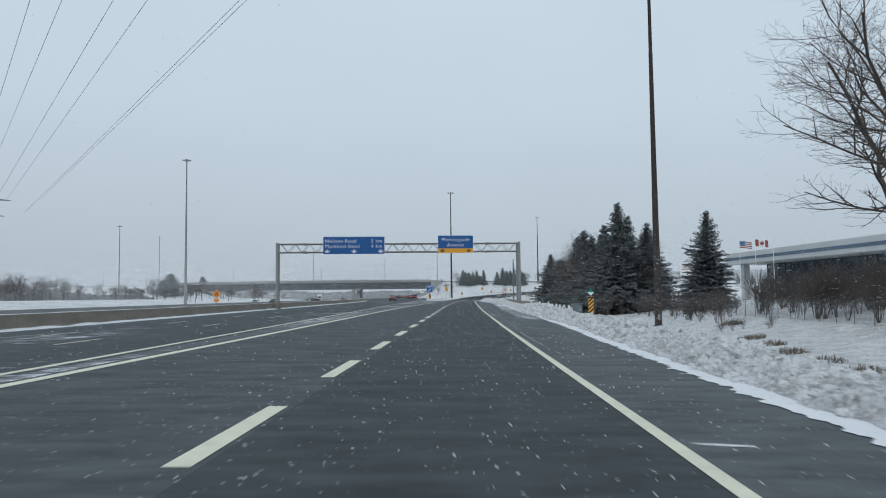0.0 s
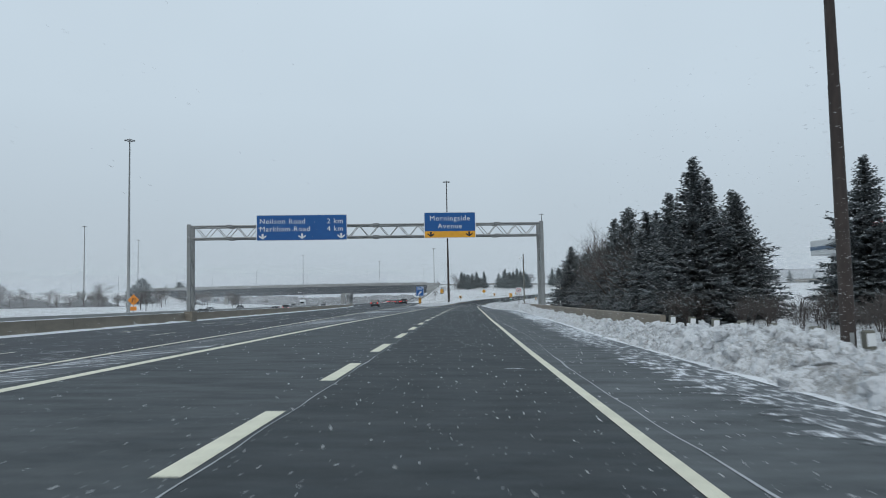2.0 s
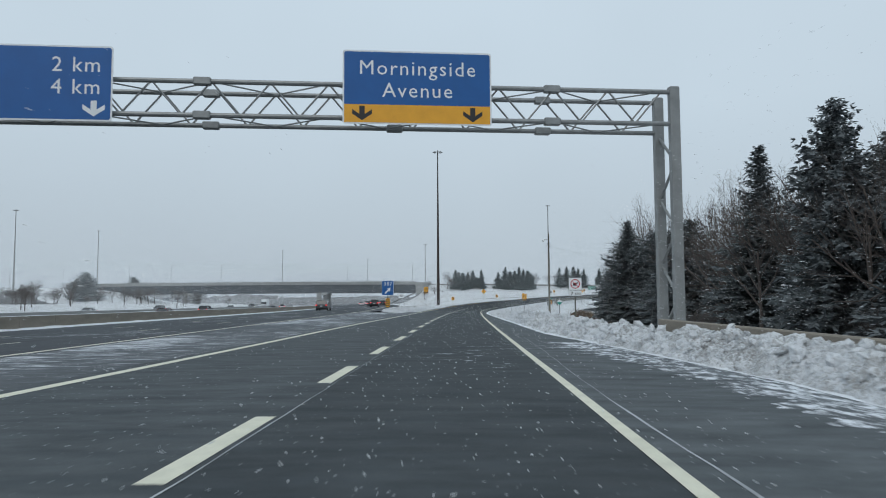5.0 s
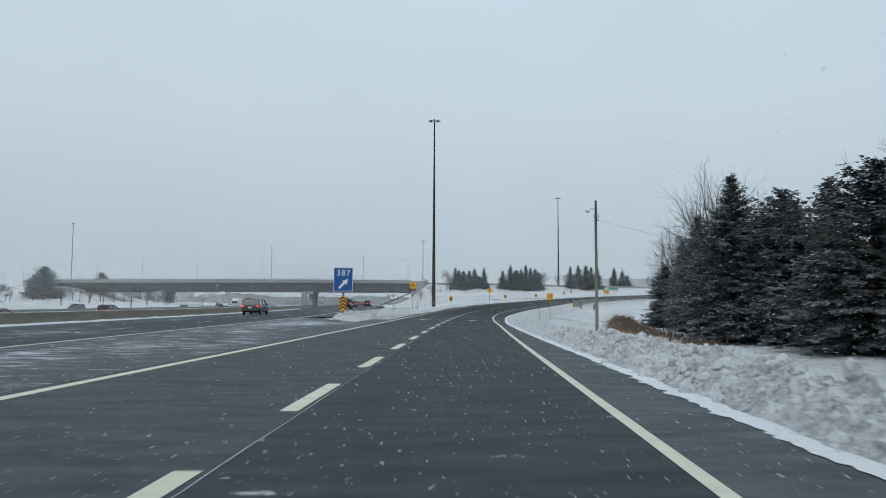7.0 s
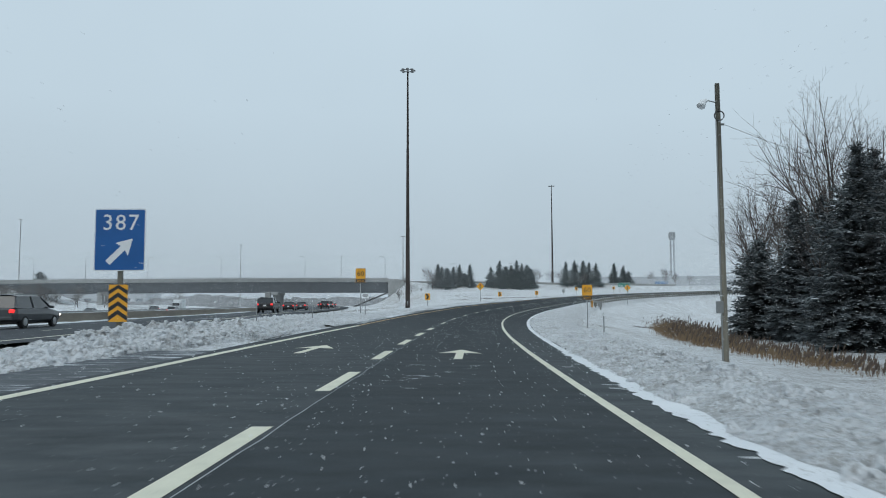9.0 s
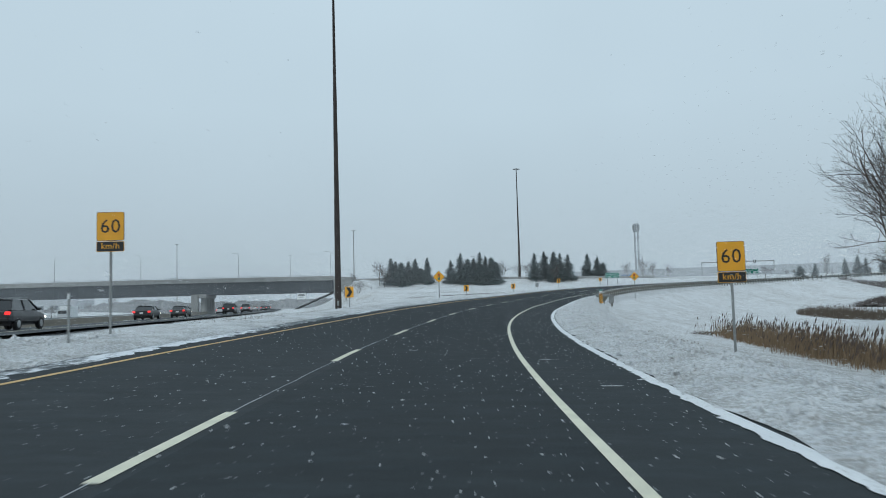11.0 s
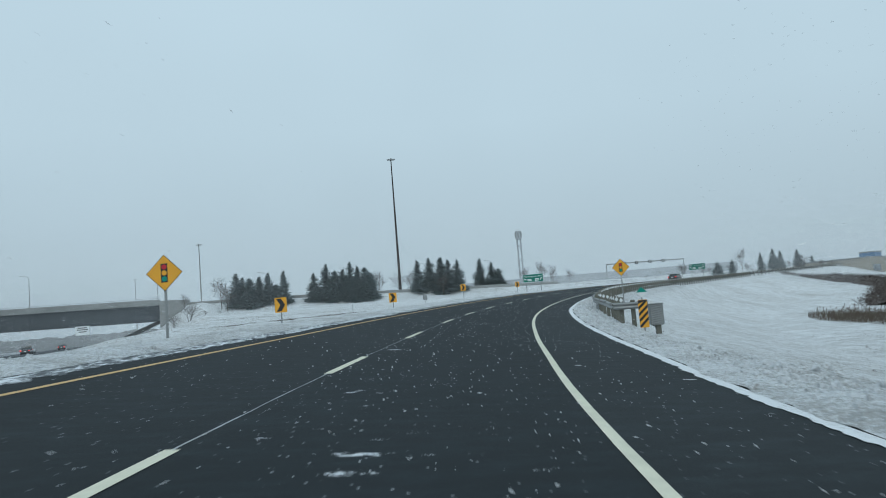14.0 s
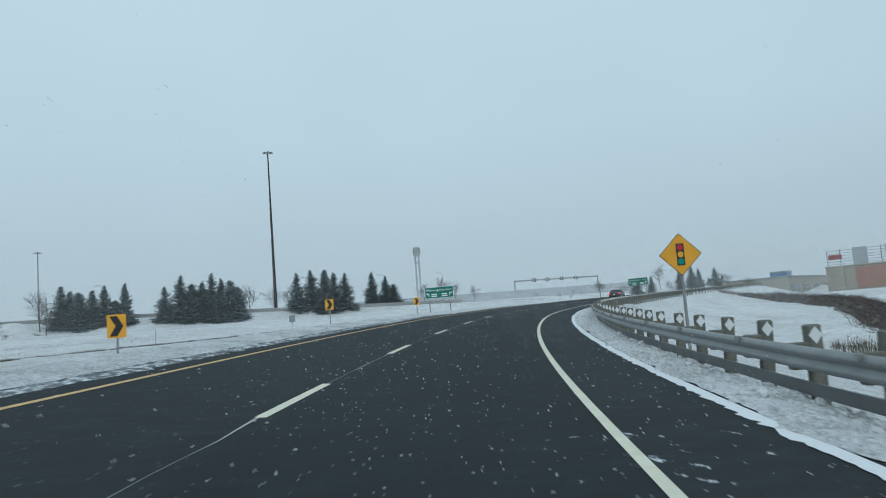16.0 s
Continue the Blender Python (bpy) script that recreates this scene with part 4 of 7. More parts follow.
sB = overhead("blue and yellow overhead exit sign with black lane arrows", 29.15, 35.75, 9.1, 12.4)
part("exit_band", Shape().prism([(29.22, 9.17), (35.68, 9.17), (35.68, 9.97), (29.22, 9.97)], -0.009, -0.005), M_YELLOW, sB, "yellow exit band")
write(sB, "Morningside", 0.92, 32.45, 11.32, -0.006, M_WHITE, 1.14)
write(sB, "Avenue", 0.92, 32.45, 10.32, -0.006, M_WHITE, 1.14)
for x in (30.0, 34.9):
    flat(sB, "lane_arrow", down_arrow(x, 9.25, 0.9), -0.010, M_BLACK)


def post(sign, x, z0, z1, material=M_GALVD, w=0.07):
    return part("post", Shape().box(x, 0.05, (z0 + z1) / 2, w, w * 0.8, z1 - z0, None, w * 0.12), material, sign)


def at(x, y, turn=0.0, z=None):
    return pose(x, y, float(GROUND_AT(x, y)) if z is None else z, 0, 0, turn)


def chevron_poly(x0, z0, w, h, bend=0.5):
    return [(x0, z0), (x0 + w * 0.5, z0), (x0 + w * 0.5 + h * bend * 0.5, z0 + h / 2), (x0 + w * 0.5, z0 + h), (x0, z0 + h), (x0 + h * bend * 0.5, z0 + h / 2)]


# exit number sign on the nose
ex = thing("exit_sign", "blue exit number sign with white arrow above a striped marker", "road sign", m=pose(-8.26, 209.85, 0.1, 0, 0, 1.5))
post(ex, 0, -0.1, 3.0, M_POST, 0.16)
board(ex, -0.85, 0.85, 2.20, 4.30, -0.08, M_BLUE, M_WHITE, 0.035, 0.05)
write(ex, "387", 0.76, 0.02, 3.58, -0.09, M_WHITE, 1.12)
c45 = math.sqrt(0.5)
arrow = [(-0.55, -0.095), (0.12, -0.095), (0.06, -0.29), (0.55, 0), (0.06, 0.29), (0.12, 0.095), (-0.55, 0.095)]
flat(ex, "arrow", [(0.02 + (a - b) * c45 * 1.05, 2.88 + (a + b) * c45 * 1.05) for a, b in arrow], -0.086, M_WHITE)
board(ex, -0.31, 0.31, 0.50, 1.74, -0.09, M_YELLOW, None, 0, 0.03, "marker_plate")
for k in range(4):
    z = 0.55 + 0.29 * k
    flat(ex, "stripe", [(-0.31, z - 0.02), (0, z + 0.20), (0.31, z - 0.02), (0.31, z + 0.13), (0, min(z + 0.35, 1.735)), (-0.31, z + 0.13)], -0.092, M_BLACK)


def advisory(x, y, zc, turn, label):
    s = thing("advisory_speed_sign", label, "road sign", "advisory signs", m=at(x, y, turn))
    g = s.matrix_basis.translation.z
    h = zc - g
    post(s, 0, -0.2, h + 0.5)
    board(s, -0.42, 0.42, h - 0.28, h + 0.62, 0, M_YELLOW, M_BLACK, 0.012, 0.05)
    write(s, "60", 0.62, 0, h - 0.03, -0.006, M_BLACK, 1.05)
    board(s, -0.42, 0.42, h - 0.62, h - 0.30, 0, M_BLACK, M_YELLOW, 0.012, 0.03, "tab")
    write(s, "km/h", 0.27, 0, h - 0.53, -0.006, M_YELLOW, 1.05, "tab_lettering")


advisory(-4.1, 248.0, 3.6, 0, "yellow 60 km/h advisory sign on a steel post")
advisory(14.85, 246.1, 2.1, -6, "yellow 60 km/h advisory sign on the snowy verge")


def chevron_sign(x, y, zc, turn):
    s = thing("chevron_sign", "yellow curve sign with a black chevron", "road sign", "curve chevrons", m=at(x, y, turn))
    h = zc - s.matrix_basis.translation.z
    post(s, 0, -0.2, h + 0.3)
    board(s, -0.34, 0.34, h - 0.42, h + 0.42, 0, M_YELLOW, None, 0, 0.04)
    flat(s, "chevron", chevron_poly(-0.25, h - 0.36, 0.55, 0.72, 0.62), -0.001, M_BLACK)


for q in ((1.16, 281.9, 2.13, -12), (14.2, 323.5, 2.97, -16), (24.1, 345.5, 3.53, -20), (38.4, 375.6, 5.0, -26), (53.2, 397.0, 5.6, -30)):
    chevron_sign(*q)


def signal_sign(x, y, zc, turn):
    s = thing("signals_ahead_sign", "yellow diamond sign with a traffic light symbol", "road sign", "signals ahead signs", m=at(x, y, turn))
    h = zc - s.matrix_basis.translation.z
    post(s, 0, -0.2, h + 0.4, M_GALVD, 0.09)
    d = 0.70
    for nm, r, y0, y1, mt in (("panel", d, 0.0, 0.02, M_BLACK), ("face", d - 0.025, -0.004, -0.0005, M_YELLOW)):
        part(nm, Shape().prism([(0, h - r), (r, h), (0, h + r), (-r, h)], y0, y1), mt, s)
    flat(s, "symbol", [(-0.13, h - 0.36), (0.13, h - 0.36), (0.13, h + 0.36), (-0.13, h + 0.36)], -0.006, M_BLACK)
    for z, mt in ((0.23, M_RED), (0, M_YELLOW), (-0.23, M_TEAL)):
        flat(s, "lamp_disc", [(0.1 * math.cos(t * math.pi / 8), h + z + 0.1 * math.sin(t * math.pi / 8)) for t in range(16)], -0.010, mt)


signal_sign(9.8, 310.7, 4.15, -14)
signal_sign(41.4, 336.0, 4.35, -20)


def object_marker(x, y, zt, turn, label):
    """Striped plate with a green and white diamond above."""
    s = thing("object_marker", label, "road sign", "object markers", m=at(x, y, turn))
    h = zt - s.matrix_basis.translation.z
    post(s, 0, -0.3, h - 0.2, M_GALVD, 0.06)
    w = 0.185
    board(s, -w, w, h - 1.12, h, 0, M_YELLOW, None, 0, 0.03)
    for k in range(5):
        z = h - 1.16 + k * 0.25
        lo, hi = h - 1.10, h - 0.02
        pts = [(-w, z + 0.34), (w, z), (w, z + 0.125), (-w, z + 0.465)]
        if z < lo:
            pts = [(-w, z + 0.34), (-w + 2 * w * min(1, (z + 0.34 - lo) / 0.34), lo), (w, max(lo, z)), (w, z + 0.125), (-w, z + 0.465)]
        if z + 0.465 > hi:
            pts = [(-w, min(hi, z + 0.34)), (w, z), (w, z + 0.125), (max(-w, w - 2 * w * (hi - z - 0.125) / 0.34), hi), (-w, hi)]
        flat(s, "stripe", [(-a, b) for a, b in reversed(pts)], -0.001, M_BLACK)
    post(s, 0, h, h + 0.1, M_GALVD, 0.05)
    flat(s, "diamond_top", [(-0.22, h + 0.30), (0.22, h + 0.30), (0, h + 0.52)], 0.0, M_TEAL)
    flat(s, "diamond_foot", [(-0.22, h + 0.30), (0, h + 0.08), (0.22, h + 0.30)], 0.0, M_WHITE)
    return s


object_marker(8.75, 49.3, 1.07, -2, "striped yellow and black marker with green diamond in snow")
object_marker(28.25, 308.2, 1.68, -16, "striped yellow and black marker before the guide rail")

# no littering sign
lit = thing("no_littering_sign", "white fine sign with a red no-litter ring", "road sign", m=at(9.7, 156.4, 0) @ Matrix.Scale(0.8, 4))
h = (2.28 - lit.matrix_basis.translation.z) / 0.8
post(lit, 0, -0.3, h + 0.3, M_POST, 0.12)
board(lit, -0.58, 0.58, h - 0.25, h + 0.85, -0.05, M_WHITE, M_BLACK, 0.012, 0.05)
ring = [(0.42 * math.cos(t * math.pi / 16), 0.42 * math.sin(t * math.pi / 16)) for t in range(33)]
rs = Shape()
rs.grid([[(a * k, -0.057, h + 0.30 + b * k) for a, b in ring] for k in (0.82, 1.0)])
part("ring", rs, M_RED, lit, "red ring")
flat(lit, "symbol", [(-0.22, h + 0.16), (0.05, h + 0.12), (0.10, h + 0.30), (0.27, h + 0.34), (0.27, h + 0.44), (0.0, h + 0.40), (-0.05, h + 0.34), (-0.19, h + 0.36)], -0.056, M_BLACK)
flat(lit, "slash", [(-0.30, h + 0.54), (-0.25, h + 0.58), (0.30, h + 0.06), (0.25, h + 0.02)], -0.059, M_RED)
board(lit, -0.58, 0.58, h - 0.78, h - 0.28, -0.05, M_WHITE, M_BLACK, 0.012, 0.04, "tab")
flat(lit, "hammer", [(-0.42, h - 0.70), (-0.37, h - 0.72), (-0.24, h - 0.52), (-0.16, h - 0.50), (-0.26, h - 0.38), (-0.36, h - 0.44), (-0.29, h - 0.50)], -0.056, M_BLACK)
write(lit, "$500", 0.26, 0.24, h - 0.66, -0.056, M_BLACK, 1.0, "tab_lettering")


dmk = thing("marker_post", "steel post with a green and white diamond", "marker post", m=at(8.35, 154.8, 0))
post(dmk, 0, -0.2, 1.75, M_GALVD, 0.05)
flat(dmk, "diamond_top", [(-0.2, 1.9), (0.2, 1.9), (0, 2.1)], 0.0, M_WHITE)
flat(dmk, "diamond_foot", [(-0.2, 1.9), (0, 1.7), (0.2, 1.9)], 0.0, M_TEAL)


def green_sign(x, y, zc, turn, text, label, w=3.4, hh=1.3):
    s = thing("direction_sign", label, "road sign", m=at(x, y, turn))
    h = zc - s.matrix_basis.translation.z
    for px in (-w * 0.36, w * 0.36):
        post(s, px, -0.3, h + hh / 2, M_GALVD, 0.11)
    board(s, -w / 2, w / 2, h - hh / 2, h + hh / 2, -0.05, M_GREEN, M_WHITE, 0.03, 0.06)
    write(s, text, 0.42, -0.05, h + 0.17, -0.056, M_WHITE, 1.05)
    for px in (-0.62, 0.62):
        for dz in (-0.12, -0.34):
            flat(s, "text_bar", [(px - 0.34, h + dz - 0.14), (px + 0.34, h + dz - 0.14), (px + 0.34, h + dz), (px - 0.34, h + dz)], -0.056, M_WHITE)
    for k in (-1, 1):
        flat(s, "turn_arrow", [(k * (w / 2 - 0.5 + a), h - 0.42 + b) for a, b in ((0, 0), (0.08, 0), (0.08, 0.26), (0.2, 0.26), (0.2, 0.16), (0.36, 0.31), (0.2, 0.46), (0.2, 0.36), (0, 0.36))], -0.056, M_WHITE)


green_sign(56.4, 397.9, 6.5, -31, "Morningside Ave", "green direction sign with white lettering on two posts")
green_sign(104.9, 426.3, 7.6, -40, "Morningside Ave", "green direction sign with white lettering beside the guide rail")
# construction diamond on the barrier
xs = thing("lane_ends_sign", "orange diamond lane warning sign behind the barrier", "road sign", m=pose(-55.8, 169.3, -0.9))
post(xs, 0, 0, 3.2)
part("panel", Shape().prism([(0, 2.2), (1.0, 3.2), (0, 4.2), (-1.0, 3.2)], -0.02, 0), M_ORANGE, xs)
flat(xs, "symbol", [(-0.3, 2.8), (-0.12, 2.8), (-0.12, 3.1), (0.02, 3.3), (0.02, 3.6), (-0.16, 3.6), (-0.16, 3.35), (-0.3, 3.15)], -0.021, M_BLACK)
flat(xs, "symbol", [(0.2, 2.8), (0.34, 2.8), (0.34, 3.6), (0.2, 3.6)], -0.021, M_BLACK)
board(xs, -0.55, 0.55, 1.4, 2.1, -0.02, M_ORANGE, None, 0, 0.03, "tab")
# white service sign near the highway
ws = thing("service_sign", "white service sign on two thin posts", "road sign", m=at(-21.6, 433.8, -4))
h = 4.0 - ws.matrix_basis.translation.z
for px in (-0.9, 0.9):
    post(ws, px, -0.2, h + 0.9, M_GALVD, 0.1)
board(ws, -1.3, 1.3, h - 0.9, h + 0.9, -0.05, M_WHITE, M_BLACK, 0.03, 0.05)
for z, w in ((0.45, 0.8), (0.1, 1.0), (-0.3, 0.7)):
    flat(ws, "text_bar", [(-w, h + z), (w, h + z), (w, h + z + 0.16), (-w, h + z + 0.16)], -0.057, M_BLACK)
bk = thing("small_sign", "small blank sign back on a thin post", "road sign", m=at(44.6, 431.2, -20))
h = 5.4 - bk.matrix_basis.translation.z
post(bk, 0, -0.2, h + 0.5, M_GALVD, 0.08)
board(bk, -0.45, 0.45, h - 0.5, h + 0.5, 0, M_GALV, None, 0, 0.05)


def delineator(x, y, hgt=1.3):
    s = thing("delineator_post", "thin roadside marker post standing in snow", "marker post", "marker posts", m=at(x, y, -8))
    part("stake", Shape().box(0, 0, hgt / 2 - 0.1, 0.06, 0.03, hgt + 0.2, None, 0.006), M_GALVD, s)
    part("reflector", Shape().box(0, -0.018, hgt - 0.1, 0.05, 0.008, 0.12), M_WHITE, s)


for q in ((-6.6, 222), (-5.5, 232), (-3.2, 243), (10.3, 220), (7.6, 95), (10.6, 62), (11.3, 27), (25.2, 390), (18.5, 335)):
    delineator(*q)


# ---- lighting masts, poles ----
def high_mast(x, y, top, material, label, z=None, r0=0.44, lamps=8, base=0.0):
    z0 = (float(GROUND_AT(x, y)) if z is None else z) - 0.1
    s = thing("high_mast_light", label, "light mast", "high mast lights", m=pose(x, y, z0))
    H = top - z0
    n = 12
    zs = [0, H * 0.33, H * 0.333, H * 0.66, H * 0.663, H - 0.6]
    rs = [r0, r0 * 0.8, r0 * 0.76, r0 * 0.56, r0 * 0.52, r0 * 0.33]
    part("shaft", Shape().tube([(0, 0, q) for q in zs], rs, n), material, s, smooth=True)
    part("base_flange", Shape().tube([(0, 0, 0), (0, 0, 0.18)], r0 * 1.5, n), material, s)
    part("hatch", Shape().box(0, -r0 * 0.97, 1.1, r0 * 0.6, 0.06, 0.7, None, 0.015), M_GALVD, s, "small access hatch")
    part("head_ring", Shape().tube([(0.75 * math.cos(k * math.pi / 8), 0.75 * math.sin(k * math.pi / 8), H - 0.35) for k in range(17)], 0.06, 6, False), M_LAMP, s)
    part("cap", Shape().tube([(0, 0, H - 0.7), (0, 0, H), (0, 0, H + 0.25)], [0.22, 0.26, 0.08], 10), M_LAMP, s)
    lm = Shape().box(0, 0, 0, 0.75, 0.5, 0.22, None, 0.06).mesh("lamp_head", M_LAMP)
    for k in range(lamps):
        a = 2 * math.pi * k / lamps
        lamp = part("lamp_head", lm, None, s, m=Matrix.Translation((1.15 * math.cos(a), 1.15 * math.sin(a), H - 0.35)) @ Matrix.Rotation(a, 4, "Z"))
    return s


high_mast(22.9, 85.8, 46.0, M_CORTEN, "tall dark weathering steel lighting mast by the shoulder", r0=0.42)
high_mast(-3.2, 327.5, 47.4, M_CORTEN, "tall dark weathering steel lighting mast on the ramp island", r0=0.45)
high_mast(-93.7, 251.7, 49.5, M_GALVD, "tall grey lighting mast beyond the express lanes", r0=0.5)
high_mast(57.2, 533.8, 57.4, M_CORTEN, "tall dark lighting mast on the snowy hill", r0=0.5)
high_mast(-18.7, 647.6, 43.9, M_GALVD, "tall grey lighting mast behind the overpass", r0=0.5)
high_mast(-219, 472, 49, M_GALVD, "tall grey lighting mast far along the highway", r0=0.5)
high_mast(-282, 690, 60, M_GALVD, "tall grey lighting mast far along the highway", r0=0.55)
high_mast(-150, 760, 48, M_GALVD, "tall grey lighting mast far along the highway", r0=0.5)
high_mast(-90, 900, 48, M_GALVD, "tall grey lighting mast far along the highway", r0=0.5)


def davit_light(x, y, z, H, turn, label="grey street light on a curved arm"):
    s = thing("street_light", label, "street light", "street lights", m=pose(x, y, z, 0, 0, turn))
    part("pole", Shape().tube([(0, 0, -0.2), (0, 0, H * 0.5), (0, 0, H * 0.92), (0.25, 0, H * 0.97), (0.9, 0, H), (1.9, 0, H + 0.08)], [0.13, 0.11, 0.08, 0.07, 0.06, 0.05], 8), M_GALVD, s, smooth=True)
    part("luminaire", Shape().box(2.25, 0, H + 0.06, 0.85, 0.32, 0.16, None, 0.05), M_LAMP, s)


# timber pole with a floodlight and cable
up = thing("utility_pole", "weathered timber utility pole with a small floodlight", "utility pole", m=at(16.3, 220.7, 0))
zt = 12.0 - up.matrix_basis.translation.z
part("pole", Shape().tube([(0, 0, -0.4), (0, 0, zt * 0.5), (0, 0, zt)], [0.17, 0.145, 0.115], 12), M_WOOD, up, smooth=True)
part("conduit", Shape().tube([(-0.16, -0.1, 0), (-0.14, -0.1, zt * 0.86)], 0.035, 6), M_GALVD, up)
part("meter_box", Shape().box(-0.24, -0.1, 2.6, 0.32, 0.2, 0.6, None, 0.03), M_GALVD, up)
part("lamp_arm", Shape().tube([(-0.1, 0, zt - 0.95), (-0.6, -0.05, zt - 0.85)], 0.03, 6), M_GALVD, up)
part("floodlight", Shape().tube([(-0.55, -0.05, zt - 0.85), (-0.75, -0.1, zt - 0.95), (-0.9, -0.2, zt - 1.2)], [0.08, 0.16, 0.22], 10), M_WHITE, up, "white floodlight")
part("cable_coil", Shape().tube([(0.24 * math.cos(t * math.pi / 8), -0.16, zt - 1.65 + 0.24 * math.sin(t * math.pi / 8)) for t in range(17)], 0.03, 6, False), M_WIRE, up)
part("insulator", Shape().tube([(0.12, 0, zt - 2.05), (0.28, 0, zt - 2.05)], 0.06, 8), M_LAMP, up)


def sagging(a, b, sag, n=24):
    a, b = Vector(a), Vector(b)
    return [a.lerp(b, k / n) - Vector((0, 0, 4 * sag * (k / n) * (1 - k / n))) for k in range(n + 1)]


tagged(part("service_cable", Shape().tube(sagging((16.55, 220.7, 9.95), (52, 238, 7.5), 1.2), 0.010, 5), M_WIRE), "thin black service cable running from the timber pole", "cable")

# transmission line crossing far left
py = thing("transmission_tower", "pale lattice transmission tower with cross arms", "pylon", m=pose(-181, 265, -0.5, 0, 0, 36))
TH = 50
for a in (-1, 1):
    for b in (-1, 1):
        part("leg", Shape().tube([(a * 3.6, b * 3.6, 0), (a * 1.3, b * 1.3, TH * 0.6), (a * 0.6, b * 0.6, TH)], 0.14, 5), M_GALV, py)
w = lambda z: 3.6 - 2.3 * min(1, z / (TH * 0.6)) - 0.7 * max(0, (z - TH * 0.6) / (TH * 0.4))
for k in range(10):
    z0, z1 = TH * k / 10, TH * (k + 1) / 10
    for a in (-1, 1):
        part("lattice_bar", Shape().tube([(a * w(z0), -w(z0), z0), (a * w(z1), w(z1), z1)], 0.07, 4), M_GALV, py)
        part("lattice_bar", Shape().tube([(-w(z0), a * w(z0), z0), (w(z1), a * w(z1), z1)], 0.07, 4), M_GALV, py)
for z, L in ((33.5, 13.0), (39.5, 15.0), (47.0, 9.0)):
    part("cross_arm", Shape().tube([(-L, 0, z), (-1, 0, z + 1.4), (1, 0, z + 1.4), (L, 0, z)], 0.16, 5), M_GALV, py)
    part("cross_arm", Shape().tube([(-L, 0, z), (L, 0, z)], 0.12, 5), M_GALV, py)
wdir = Vector((0.583, -0.813, 0.0))
for x, y, z in ((-33.6, 98.8, 38.0), (-37.4, 96.6, 33.5), (-36, 83, 36), (-40, 83, 36), (-46, 83, 36), (-49, 82, 36)):
    p = Vector((x, y, z))
    a = p - wdir * (205 if x > -38 or x < -45 else 212)
    tagged(part("power_line", Shape().tube(sagging(a, p + wdir * 260, 0.5, 40), 0.03, 5), M_WIRE), "thin overhead power line against the sky", "power line", "power lines")


# ---- steel beam guide rail along the ramp's inside ----
def w_beam(s0, s1, u, zc, n):
    prof = [(0.0, -0.155), (-0.02, -0.145), (-0.08, -0.10), (-0.08, -0.06), (-0.01, -0.015), (-0.01, 0.015), (-0.08, 0.06), (-0.08, 0.10), (-0.02, 0.145), (0.0, 0.155)]
    shape, rows = Shape(), []
    for k in range(n + 1):
        s = s0 + (s1 - s0) * k / n
        p = on_ramp(s, 0)
        g = lambda a: float(np.interp(s, SS, a))
        uu = u(s)
        z = rail_z(s)
        rows.append([(g(CX) + (uu + a) * g(TY), g(CY) - (uu + a) * g(TX), z + zc + b) for a, b in prof])
    front = rows
    back = [[(p[0] + 0.006 * float(np.interp(s0, SS, TY)), p[1], p[2]) for p in r] for r in rows]
    shape.grid(front)
    shape.grid([r[::-1] for r in back])
    return shape


rail_u = lambda s: float(np.interp(s, [300, 312, 316, 322, 328, 345, 420, 640], [5.1, 4.85, 4.66, 4.6, 4.06, 3.86, 4.0, 4.2]))


def rail_z(s):
    return on_ramp(s, rail_u(s)).z - 0.17


S_RAIL = 316.37
rail = thing("guide_rail", "galvanised steel beam guide rail on timber posts", "guard rail")
pm = Shape().box(0, 0, 0.32, 0.19, 0.2, 1.5, None, 0.02).mesh("post", M_POST)
om = Shape().box(0, 0, 0, 0.26, 0.19, 0.36, None, 0.015).mesh("offset_block", M_POST)
dm = Shape().prism([(0, -0.12), (0.09, 0), (0, 0.12), (-0.09, 0)], -0.006, 0).mesh("reflector", M_WHITE)
k = 0
s = S_RAIL
while s < 620:
    u = rail_u(s)
    p = on_ramp(s, u + 0.36)
    turn = ramp_turn(s)
    lean = random.uniform(-2.5, 2.5)
    m = pose(p.x, p.y, rail_z(s) - 0.05, lean, random.uniform(-2, 2), turn)
    po = part("post", pm, None, rail, m=m)
    part("offset_block", om, None, po, m=pose(-0.21, 0, 0.66))
    if s < 480:
        part("reflector", dm, None, po, "white diamond reflector", m=pose(0, -0.106, 0.93))
    s += 1.905 if s < 480 else 3.81
    k += 1
# the first length runs back from the line to the crash box
pa, pb = on_ramp(316.1, rail_u(316.1)), Vector((30.0, 311.0, 0))
pa.z, pb.z = rail_z(316.1) + 0.63, rail_z(316.4) + 0.60
pd = (pb - pa).normalized()
pn = Vector((pd.y, -pd.x, 0)).normalized() * -1
part("beam", Shape().grid([[tuple(pa.lerp(pb, q) + pn * a + Vector((0, 0, b))) for a, b in ((0.0, -0.155), (-0.02, -0.145), (-0.08, -0.10), (-0.08, -0.06), (-0.01, -0.015), (-0.01, 0.015), (-0.08, 0.06), (-0.08, 0.10), (-0.02, 0.145), (0.0, 0.155))] for q in (0, 0.5, 1)]), M_GALV, rail, smooth=True)
pc = pa.lerp(pb, 0.55) - pn * -0.22
part("post", pm, None, rail, m=pose(pc.x, pc.y, rail_z(316.4) - 0.22, 0, 0, ramp_turn(316)))
s = S_RAIL - 0.35
